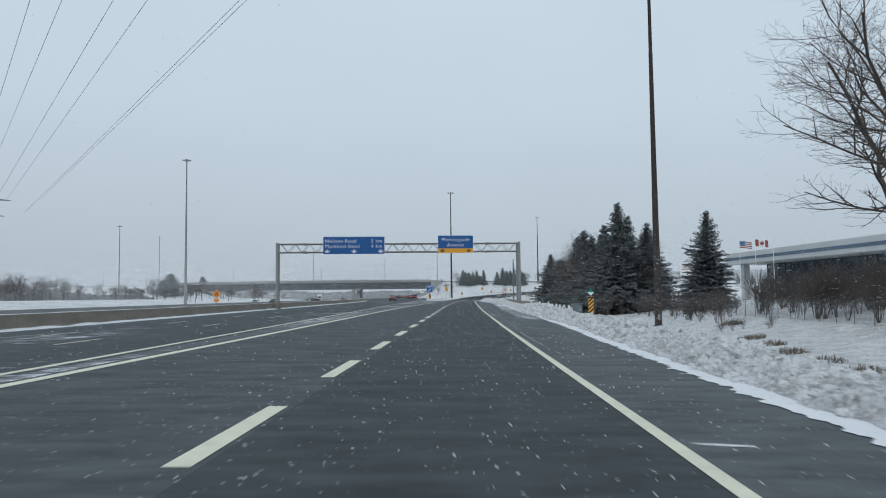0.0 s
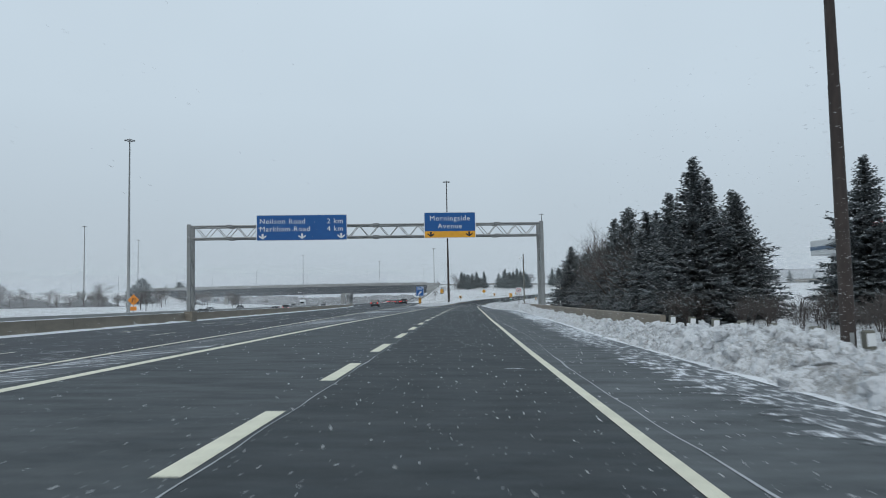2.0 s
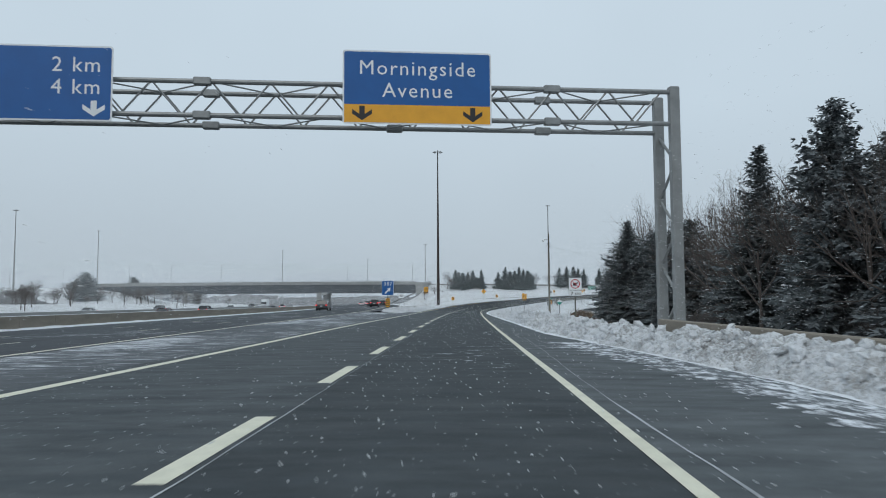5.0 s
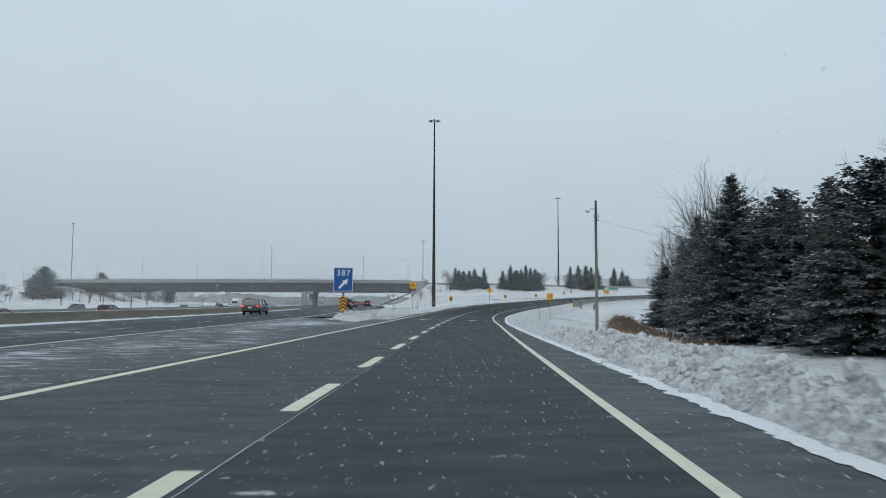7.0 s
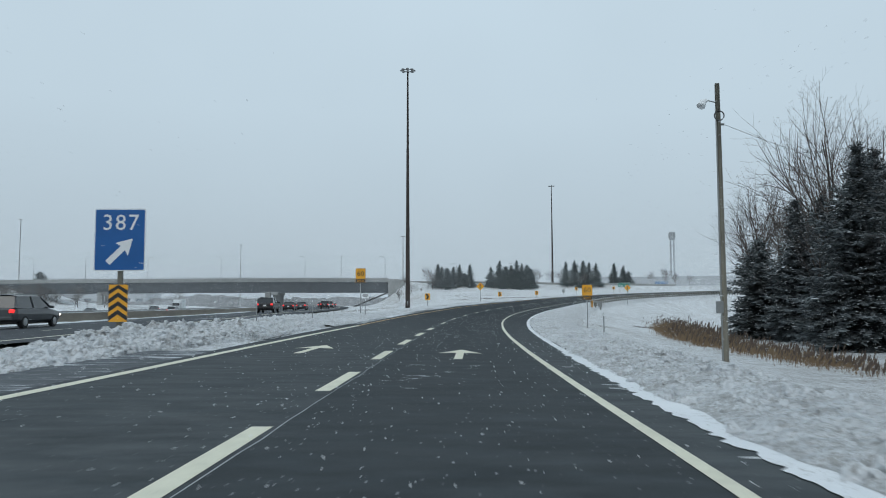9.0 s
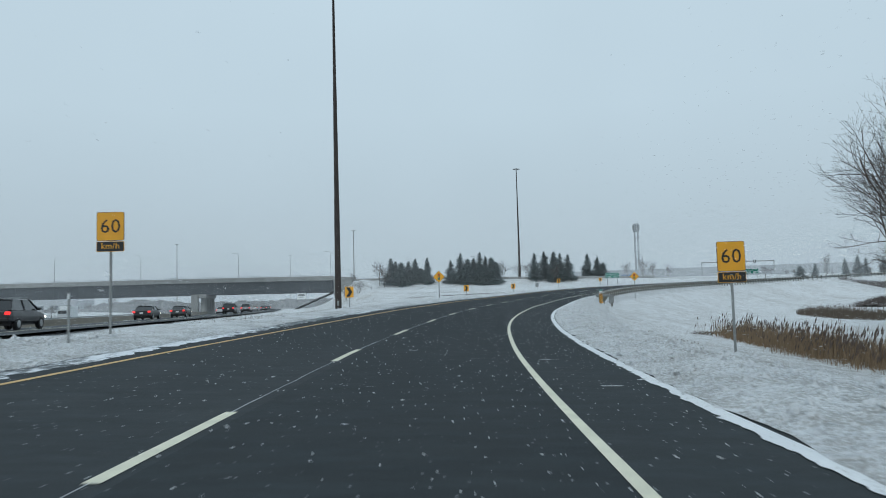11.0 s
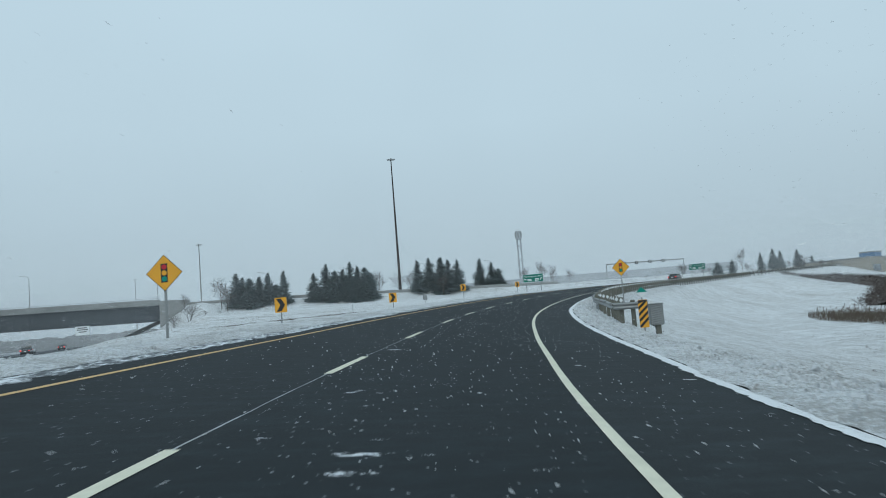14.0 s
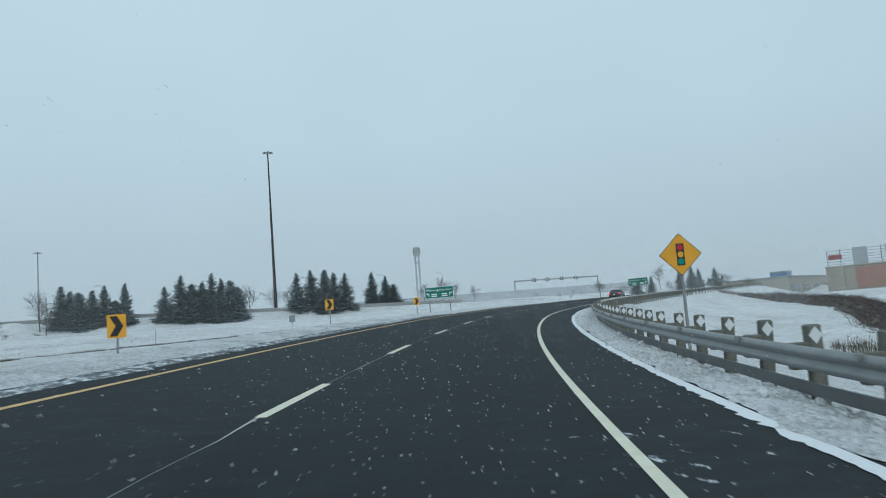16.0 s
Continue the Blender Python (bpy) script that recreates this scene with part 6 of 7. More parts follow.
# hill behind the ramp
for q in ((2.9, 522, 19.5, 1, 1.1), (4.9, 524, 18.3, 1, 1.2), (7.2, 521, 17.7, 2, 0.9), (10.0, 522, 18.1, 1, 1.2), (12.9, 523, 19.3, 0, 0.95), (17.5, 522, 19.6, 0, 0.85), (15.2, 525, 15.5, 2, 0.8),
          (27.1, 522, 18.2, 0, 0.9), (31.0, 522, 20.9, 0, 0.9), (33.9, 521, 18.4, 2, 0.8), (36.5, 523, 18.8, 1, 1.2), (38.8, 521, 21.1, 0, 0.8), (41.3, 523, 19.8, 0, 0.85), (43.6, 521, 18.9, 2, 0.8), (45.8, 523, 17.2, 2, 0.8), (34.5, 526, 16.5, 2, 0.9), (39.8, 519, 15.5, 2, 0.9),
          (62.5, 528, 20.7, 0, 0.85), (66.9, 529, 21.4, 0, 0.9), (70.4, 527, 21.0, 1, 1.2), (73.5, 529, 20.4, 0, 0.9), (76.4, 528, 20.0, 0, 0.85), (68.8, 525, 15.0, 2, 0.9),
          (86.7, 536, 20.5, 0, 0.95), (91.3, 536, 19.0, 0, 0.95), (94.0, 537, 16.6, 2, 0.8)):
    spruce(*q, far=True, label="snow-dusted spruce, haze-paled, on the hill below the avenue", group="hill spruces")
for q in (("hazel", -1.5, 520, 18.6, 1.0), ("hazel", 0.5, 515, 15.5), ("hazel", 69.5, 521, 15.5, 1.2), ("hazel", 49.5, 530, 18.3, 0.9), ("hazel", 57, 535, 17.5), ("hazel", 62, 540, 18), ("hazel", 108, 548, 17), ("hazel", 116, 552, 19), ("hazel", 124, 560, 17.5), ("hazel", 131, 560, 16),
          ("shrub", -9, 498, 10.5, 1.6), ("shrub", -4, 492, 8.0), ("shrub", -14, 505, 8.5), ("hazel", -12, 516, 14.0)):
    bare(*q, label="pale leafless tree on the snowy hill", group="hill trees")
# far right skyline
for q in ((199, 532, 15.5, 1), (206, 534, 17.0, 0), (211, 536, 16.0, 1), (222, 540, 16.5, 0), (172, 520, 12.5, 2), (180, 523, 13.5, 1), (262, 590, 15, 1), (275, 596, 16, 0)):
    spruce(*q, far=True, label="snow-dusted spruce, haze-paled, beside distant buildings", group="distant spruces")
for q in (("hazel", 160, 540, 11.5, 1.5), ("hazel", 168, 536, 12.5, 1.5), ("hazel", 192, 534, 18, 0.8), ("hazel", 152, 552, 12, 1.6), ("hazel", 240, 566, 12, 1.4), ("hazel", 214, 542, 13, 1.2), ("hazel", 184, 530, 12, 1.6), ("hazel", 176, 532, 11.5, 1.6)):
    bare(*q, label="pale leafless tree beside distant buildings", group="distant trees")
_r = random.Random(31)
for k in range(20):
    a, D = radians(30 + 15 * (k + _r.random()) / 20), _r.uniform(235, 300)
    x, y = 25 + D * math.sin(a), 316 + D * math.cos(a)
    bare("hazel", x, y, _r.uniform(8.0, 13.0), _r.uniform(1.1, 1.6), "pale leafless tree beside distant buildings", group="distant trees")
# left of the highway
spruce(-196, 500, 18.6, 2, 1.25, True, "dark round-topped conifer on the highway bank", "bank conifers")
spruce(-203, 504, 15.0, 2, 1.25, True, "dark round-topped conifer on the highway bank", "bank conifers")
spruce(-190, 545, 17.5, 2, 1.3, True, "dark round-topped conifer behind the overpass", "bank conifers")
_r = random.Random(9)
for k in range(26):
    x, y = -150 - 190 * _r.random(), 330 + 150 * _r.random()
    if float(hw_med(y)) - x > 48:
        bare(_r.choice(("hazel", "ash", "shrub")), x, y, float(GROUND_AT(x, y)) + _r.uniform(4, 9), 1.3, "grey leafless brush on the far bank", group="far brush")
for x0, y0, n_, dx, hm in ((-182, 300, 16, 17, 12.0), (-212, 330, 8, 14, 9.0), (-190, 425, 10, 10, 7.5), (-176, 372, 5, 8, 5.0), (-196, 500, 6, 7, 8.0), (-250, 480, 8, 22, 9.0)):
    for k in range(n_):
        x, y = x0 + _r.uniform(-dx, dx), y0 + _r.uniform(-9, 9)
        bare("hazel", x, y, float(GROUND_AT(x, y)) + hm * _r.uniform(0.55, 1.0), 1.5, "dense grey leafless thicket beyond the highway", group="far brush")
for k in range(24):
    x, y = -420 + 900 * _r.random(), 760 + 260 * _r.random()
    if not -170 < x < -30:
        bare(_r.choice(("hazel", "ash")), x, y, float(GROUND_AT(x, y)) + _r.uniform(9, 15), 1.4, "grey leafless tree in the distance", group="far woods")

# ---- dry reeds in the ditch ----
def reeds(name, label, x0, y0, rx, ry, n, hmax, seed, turn=0.0, strip=0.0):
    rnd = random.Random(seed)
    blades, heads = Shape(), Shape()
    c, s_ = math.cos(radians(turn)), math.sin(radians(turn))
    for k in range(n):
        r, a = math.sqrt(rnd.random()), rnd.random() * 6.283
        dx, dy = rx * r * math.cos(a), ry * r * math.sin(a)
        if strip:
            r, dx, dy = rnd.random() * 0.7, rx * rnd.gauss(0, 0.5), strip * rnd.uniform(-0.55, 0.55)
        x, y = x0 + dx * c - dy * s_, y0 + dx * s_ + dy * c
        if name == "dry_grass" and -9.5 < float(to_ramp(np.array([x]), np.array([y]))[1][0]) < 4.6:
            continue
        z = float(GROUND_AT(x, y)) - 0.05
        h = hmax * (0.3 + 0.75 * rnd.random() ** 1.6) * (1.1 - 0.45 * r) * (0.8 + 0.5 * noise.noise(Vector((x * 0.5, y * 0.5, 3.0))))
        lean = 1.6 if h < 0.2 else 0.25
        lx, ly = rnd.uniform(-lean, lean) * h, rnd.uniform(-lean, lean) * h
        w = rnd.uniform(0.008, 0.018)
        b = rnd.random() * 3.14
        wx, wy = w * math.cos(b), w * math.sin(b)
        blades.add([(x - wx, y - wy, z), (x + wx, y + wy, z), (x + lx * .4 + wx, y + ly * .4 + wy, z + h * 0.6), (x + lx * .4 - wx, y + ly * .4 - wy, z + h * 0.6), (x + lx, y + ly, z + h)], [(0, 1, 2, 3), (3, 2, 4)])
        if name == "reed_bed" and rnd.random() < 0.10 and r < 0.9:
            t = Vector((x + lx * 0.7, y + ly * 0.7, z + h * 1.0))
            heads.tube([t, t + Vector((0.06, 0.02, 0.16)), t + Vector((0.12, 0.03, 0.34))], [0.01, 0.045, 0.01], 4, False)
            blades.tube([(x, y, z), tuple(t)], 0.008, 3, False)
    g = thing(name, label, "reeds", kind="stuff")
    part("blades", blades, M_REED if label.startswith("dry tan") else M_STALK, g)
    if heads.v:
        part("seed_heads", heads, M_REEDHEAD, g)


for k_, (xa, ya, xb, yb, hh) in enumerate(((21.6, 203, 22.3, 222, 0.45), (22.3, 222, 24.6, 243, 0.85), (24.6, 243, 28.8, 264, 1.5), (28.8, 264, 34.2, 287.5, 1.9))):
    reeds("reed_bed", "dry tan reeds with drooping dark heads in a ditch", (xa + xb) / 2, (ya + yb) / 2, 1.9, 0, (2400, 3600, 5500, 5500)[k_], hh, 20 + k_, math.degrees(math.atan2(-(xb - xa), yb - ya)), strip=math.hypot(xb - xa, yb - ya))
reeds("reed_bed", "dark dry reeds beyond the snowy slope", 80, 346, 5, 29, 10000, 1.9, 3, -20)
for xa, ya, xb, yb, n_, rx_, h_ in ((28.6, 282, 34, 292, 500, 0.8, 0.32), (34, 292, 41, 303, 450, 0.6, 0.25), (41, 303, 55, 327, 500, 0.6, 0.22),
                                    (4, 362, 16, 374, 1500, 0.35, 0.26), (16, 374, 24.4, 384, 1300, 0.32, 0.26), (24.4, 384, 31, 391, 1100, 0.3, 0.25), (31, 391, 46, 414, 2000, 0.3, 0.25), (10, 352, 24, 366, 500, 0.6, 0.12)):
    reeds("dry_grass", "low brown grass line along a furrow in the snow", (xa + xb) / 2, (ya + yb) / 2, rx_, 0, n_, h_, 13, math.degrees(math.atan2(-(xb - xa), yb - ya)), strip=math.hypot(xb - xa, yb - ya))
for x_, y_, h_ in ((27.2, 75, 0.9), (23.4, 60, 0.8), (22.4, 54, 0.7), (21.1, 47.8, 0.8), (20.4, 42, 0.7), (20.0, 37, 0.6)):
    reeds("dry_grass", "matted brown grass tuft rising out of the snow", x_, y_, 1.0, 1.6, 420, h_, int(y_))
reeds("dry_grass", "short dry stalks poking through the snowy slope", 20, 282, 6.0, 42, 5000, 0.15, 14, -14)
reeds("dry_grass", "short dry stalks poking through the snowy slope", 52, 335, 11.0, 40, 3500, 0.16, 15, -38)
reeds("dry_grass", "dry grass tufts poking out of the snow", 16.5, 36, 3.0, 22.0, 2200, 0.7, 4)
reeds("dry_grass", "dry grass tufts poking out of the snow", 17.0, 74, 4.0, 16.0, 2200, 0.8, 5)
reeds("dry_grass", "dry grass stalks on the snowy hillside", 8, 395, 13.0, 75.0, 5500, 0.28, 16, -16)
reeds("dry_grass", "dry grass tufts poking out of the snow", -14, 300, 5.0, 60.0, 2500, 0.35, 6, -4)


# ---- chain-link fence on the right ----
fence = thing("chain_link_fence", "grey chain-link fence behind the snowy ditch", "fence")
fp = [(30.5 + 0.03 * (y - 40), float(y)) for y in range(20, 122, 3)]
for x, y in fp:
    part("fence_post", Shape().tube([(x, y, float(GROUND_AT(x, y)) - 0.2), (x, y, float(GROUND_AT(x, y)) + 1.9)], 0.03, 6), M_FENCE, fence)
wire = Shape()
for z in (0.1, 0.5, 0.9, 1.3, 1.85):
    wire.tube([(x, y, float(GROUND_AT(x, y)) + z) for x, y in fp], 0.005, 3, False)
part("fence_wires", wire, M_FENCE, fence)
mesh_ = Shape()
for i in range(len(fp) - 1):
    (xa, ya), (xb, yb) = fp[i], fp[i + 1]
    za, zb = float(GROUND_AT(xa, ya)), float(GROUND_AT(xb, yb))
    for k in range(14):
        q = k / 14
        p = Vector((xa + (xb - xa) * q, ya + (yb - ya) * q, za + (zb - za) * q))
        d = Vector((xb - xa, yb - ya, zb - za)) / 14
        for j in range(0, 9):
            z = 0.05 + j * 0.2
            mesh_.tube([p + Vector((0, 0, z)), p + d * (1 if (j + k) % 2 else 1) + Vector((0, 0, z + 0.2))], 0.004, 3, False)
            mesh_.tube([p + Vector((0, 0, z + 0.2)), p + d + Vector((0, 0, z))], 0.004, 3, False)
part("mesh", mesh_, M_FENCE, fence)

# ---- office building with flags ----
of = thing("office_building", "low office building with blue glass and pale roof band", "building", m=Matrix.Translation((69.3, 167.6, -0.4)) @ Matrix.Rotation(radians(-85.5), 4, "Z"))
part("wall", Shape().box(30, 14, 3.6, 60, 28, 8.2, None, 0.05), M_BEIGE, of)
part("glass_band", Shape().box(30, -0.08, 4.4, 59, 0.3, 7.6), M_BLDGGLASS, of)
for k in range(24):
    part("mullion", Shape().box(0.8 + k * 2.54, -0.26, 4.4, 0.08, 0.12, 7.6), M_BLACK, of)
for z in (2.6, 5.4):
    part("transom", Shape().box(30, -0.26, z, 59, 0.1, 0.08), M_BLACK, of)
part("roof_band", Shape().box(28, 10, 9.3, 66, 34, 2.6, None, 0.1), M_ROOF, of, "pale projecting roof band")
part("blue_stripe", Shape().box(28, -7.05, 9.2, 65.8, 0.1, 0.6), M_STRIPE, of, "blue stripe")
part("roof_house", Shape().box(46, 12, 11.3, 18, 14, 1.8, None, 0.1), M_ROOF, of)
part("roof_column", Shape().box(-1, -4.5, 4, 1.4, 1.4, 8.1, None, 0.05), M_ROOF, of)
shop = thing("shop_sign", "tall white shop sign with red bars", "sign", m=pose(71.8, 233.5, float(GROUND_AT(71.8, 233.5)), 0, 0, -12))
for px in (-1.6, 1.6):
    part("sign_post", Shape().box(px, 0, 3.5, 0.3, 0.3, 7.4), M_GALVD, shop)
part("panel", Shape().box(0, -0.1, 9.4, 4.2, 0.5, 6.0, None, 0.05), M_WHITE, shop)
for k, (z, hh) in enumerate(((11.6, 0.9), (10.3, 0.5), (9.2, 0.6), (8.1, 0.5), (7.2, 0.4))):
    flat(shop, "text_bar", [(-1.6, z), (1.6, z), (1.6, z + hh * 0.6), (-1.6, z + hh * 0.6)], -0.37, M_PINK if k != 2 else M_GALVD)
for x, y, zt, col in ((50.6, 133.8, 10.6, 1), (51.7, 129.5, 10.6, 2), (52.7, 124.6, 10.7, 0)):
    g = float(GROUND_AT(x, y))
    fl = thing("flag_pole", "white flag pole with a red and white flag" if col else "bare white flag pole without a flag", "flag pole", "flag poles", m=pose(x, y, g))
    part("pole", Shape().tube([(0, 0, -0.2), (0, 0, zt - g)], [0.07, 0.04], 8), M_WHITE, fl)
    part("finial", Shape().tube([(0, 0, zt - g), (0, 0, zt - g + 0.12)], [0.07, 0.03], 8), M_WHITE, fl)
    if col:
        n, L, hh = 12, 2.3, 1.2
        top = zt - g - 0.15
        wave = lambda q: 0.14 * math.sin(q * 7) * q
        def strip(q0, q1, z0, z1, mt, nm):
            sh = Shape()
            sh.grid([[(L * q, wave(q) + e, top - hh * (1 - z) - 0.25 * q * q) for z in (z0, z1)] for q in np.linspace(q0, q1, n) for e in (0,)])
            part(nm, sh, mt, fl)
        if col == 2:
            strip(0, 0.27, 0, 1, M_FLAGRED, "flag_band")
            strip(0.27, 0.73, 0, 1, M_WHITE, "flag_field")
            strip(0.73, 1, 0, 1, M_FLAGRED, "flag_band")
            flat(fl, "leaf_shape", [(L * 0.5 + a, top - 0.62 + b) for a, b in ((0, -0.4), (0.3, -0.2), (0.38, 0.1), (0.15, 0.08), (0, 0.4), (-0.15, 0.08), (-0.38, 0.1), (-0.3, -0.2))], -0.13, M_FLAGRED)
        else:
            for k in range(7):
                strip(0 if k < 3 else 0.0, 1, k / 7, (k + 1) / 7, M_FLAGRED if k % 2 == 0 else M_WHITE, "flag_stripe")
            flat(fl, "canton", [(0, top - 0.6), (0.95, top - 0.68), (0.95, top), (0, top)], -0.08, M_BLUEB)

# ---- distant buildings ----
def block(name, label, x, y, z, sx, sy, sz, turn, material, roof=M_GALVD, bays=0, band=None):
    b = thing(name, label, "building", "distant buildings", m=pose(x, y, z, 0, 0, turn))
    part("wall", Shape().box(0, 0, sz / 2, sx, sy, sz, None, 0.1), material, b)
    part("roof", Shape().box(0, 0, sz + 0.2, sx + 0.5, sy + 0.5, 0.5, None, 0.1), roof, b)
    for k in range(bays):
        xx = -sx / 2 + sx * (k + 0.5) / bays
        w = part("window", Shape().box(xx, -sy / 2 - 0.05, sz * 0.45, sx / bays * 0.55, 0.2, sz * 0.35), M_BLDGGLASS, b)
    if band:
        part("wall_panel", Shape().box(sx * 0.12, -sy / 2 - 0.1, sz * 0.45, sx * 0.34, 0.3, sz * 0.9), band, b)
    return b


mall = block("mall_building", "beige and red-brown shop building with roof sign frames", 264.0, 480.5, 3, 62, 40, 8.4, -64, M_BEIGE, M_BEIGE, 0, None)
for x, w in ((-27, 3), (-8, 3), (8, 3)):
    part("pilaster", Shape().box(x, -20.3, 4.2, w, 0.6, 8.8, None, 0.05), M_BEIGE, mall)
for x in (-16.5, 0, 16):
    part("wall_panel", Shape().box(x, -20.15, 4.6, 11, 0.3, 6.6), M_PINK, mall, "red-brown wall panel")
for k in range(16):
    part("frame_post", Shape().box(-30.5 + k * 4, -18.5, 11.4, 0.22, 0.22, 5.8), M_GALVD, mall)
for z in (9.4, 10.3, 11.2, 12.1, 13.0, 13.9):
    part("frame_bar", Shape().box(0, -18.5, z, 61, 0.14, 0.14), M_GALVD, mall)
for x in (-20.5, -11, 8):
    part("sign_panel", Shape().box(x, -18.8, 11.6, 4.4, 0.2, 5.6), M_GREYW, mall)
part("sign_panel", Shape().box(-28, -18.8, 11.8, 4.0, 0.2, 1.6), M_FLAGRED, mall, "small red sign panel")
block("flat_building", "long flat beige building", 262, 550, 3, 60, 30, 7.4, 25, M_BEIGE, M_GALVD, 5)
block("flat_building", "dark flat-roofed building with a tall block", 306, 592, 3, 44, 20, 9.0, 25, M_GIRDER, M_GALVD, 4)
block("flat_building", "dark upright block on a flat roof", 288, 573, 3, 7, 7, 11.4, 25, M_BLUEB, M_GALVD)
block("warehouse", "very long pale grey warehouse far beyond the avenue", 330, 1000, 4, 300, 60, 26, -16, M_GREYW, M_GREYW, 0)
block("warehouse", "blue-ended pale building far beyond the avenue", 215, 900, 4, 34, 30, 20, -14, M_GREYW, M_GREYW, 0, M_BLUEB)
block("flat_building", "grey low building beyond the highway", -330, 900, 0, 120, 40, 12, 0, M_GREYW, M_GREYW, 10)
hedge = thing("brush_bank", "dark brown brushy earth bank below the shop building", "shrubbery", kind="stuff")
hs, mound = Shape(), []
_r = random.Random(4)
crest = [(150, 458, 4.6), (160, 451, 4.0), (162, 441, 2.8), (151, 422, 1.9), (131, 401, 0.4), (115, 386, -0.7), (104, 374, -1.6)]
for k in range(97):
    q = k / 96 * (len(crest) - 1)
    a = min(int(q), len(crest) - 2)
    pa, pb = Vector(crest[a]), Vector(crest[a + 1])
    p, d = pa.lerp(pb, q - a), (pb - pa).normalized()
    side = Vector((d.y, -d.x, 0)).normalized()
    row = []
    for w in (-4, -2.5, -1, 0, 1, 2.5, 4):
        x, y = p.x + side.x * w, p.y + side.y * w
        g = float(GROUND_AT(x, y))
        z = g - 0.2 + max(0.0, p.z - g) * (1 - (w / 4) ** 2) + 0.25 * noise.noise(Vector((x * 0.4, y * 0.4, 0)))
        row.append((x, y, z))
        for e in range(5):
            hs.tube([(x + _r.uniform(-1, 1), y + _r.uniform(-1, 1), z - 0.2), (x + _r.uniform(-1.4, 1.4), y + _r.uniform(-1.4, 1.4), z + _r.uniform(0.2, 0.9))], [0.05, 0.015], 3, False)
    mound.append(row)
part("earth", Shape().grid(mound), M_HEDGE, hedge, smooth=True)
part("stems", hs, M_HEDGE, hedge)

for k in range(46):
    y = _r.uniform(250, 500)
    x = float(hw_med(y)) - 52 - 90 * _r.random() ** 1.5
    bare("hazel", x, y, float(GROUND_AT(x, y)) + _r.uniform(3.0, 9.0), _r.uniform(1.2, 1.9), "grey leafless brush on the far bank", group="far brush")

# grey thickets on the bank left of the highway
thick = Shape()
for xa, ya, xb, yb, h0, sd in ((-330, 250, -168, 318, 8.5, 3.0), (-345, 330, -190, 400, 6.5, 9.0), (-330, 430, -205, 470, 5.5, 15.0), (-215, 412, -180, 440, 6.0, 21.0)):
    n_ = round(math.hypot(xb - xa, yb - ya) / 1.2)
    rows = []
    for k in range(n_ + 1):
        x, y = xa + (xb - xa) * k / n_, ya + (yb - ya) * k / n_
        g = float(GROUND_AT(x, y))
        end = float(sstep(0, 9, k)) * float(sstep(n_, n_ - 9, k))
        h = h0 * end * (0.55 + 0.5 * noise.noise(Vector((x * 0.05, sd, 0))) + 0.25 * noise.noise(Vector((x * 0.22, sd, 1))) + 0.3 * noise.noise(Vector((x * 0.9, sd, 2))))
        h = max(0.3, h)
        rows.append([(x, y - 3, g - 0.5), (x + noise.noise(Vector((x, 3, sd))), y - 2, g + h * 0.55), (x, y, g + h), (x, y + 4, g - 0.5)])
    thick.grid(rows)
tagged(part("thicket", thick, M_WOODS, smooth=True), "grey leafless thickets on the bank beyond the highway", "thicket", kind="stuff")

# far wooded skyline beyond the overpass
woods = Shape()
for y0, h0, sd in ((770, 4.5, 0.0), (830, 7.5, 40.0), (900, 10.5, 80.0)):
    rows = []
    for k in range(420):
        x = -760 + k * 2.0
        top = h0 * (0.75 + 0.5 * noise.noise(Vector((x * 0.013 + sd, 0.3, 0))) + 0.22 * noise.noise(Vector((x * 0.12 + sd, 1.7, 0))) + 0.18 * noise.noise(Vector((x * 0.45 + sd, 4.1, 0))))
        rows.append([(x, y0 - 4, -1.0), (x, y0 - 2.5 + 2 * noise.noise(Vector((x * 0.3, 9, sd))), top * 0.6), (x, y0, max(2.0, top)), (x, y0 + 6, -1.0)])
    woods.grid(rows)
tagged(part("far_woods", woods, M_WOODS), "grey leafless woods along the distant skyline", "woods", kind="stuff")

# utility cabinets in the trees
for x, y, w, hh, mt in ((25.0, 217.5, 0.9, 1.9, M_GALV), (26.2, 218.2, 0.9, 2.1, M_PLASTIC)):
    cb = thing("utility_cabinet", "grey metal utility cabinet standing among spruces", "cabinet", "utility cabinets", m=pose(x, y, float(GROUND_AT(x, y)) - 0.1, 0, 0, -25))
    part("body", Shape().box(0, 0, hh / 2, w, 0.7, hh, None, 0.03), mt, cb)
    part("roof", Shape().box(0, 0, hh + 0.03, w + 0.1, 0.8, 0.08, None, 0.02), mt, cb)
    part("door", Shape().box(0, -0.36, hh / 2, w - 0.12, 0.03, hh - 0.25, None, 0.008), mt, cb)
    part("base", Shape().box(0, 0, 0.0, w + 0.2, 0.9, 0.3), M_BRCONC, cb)

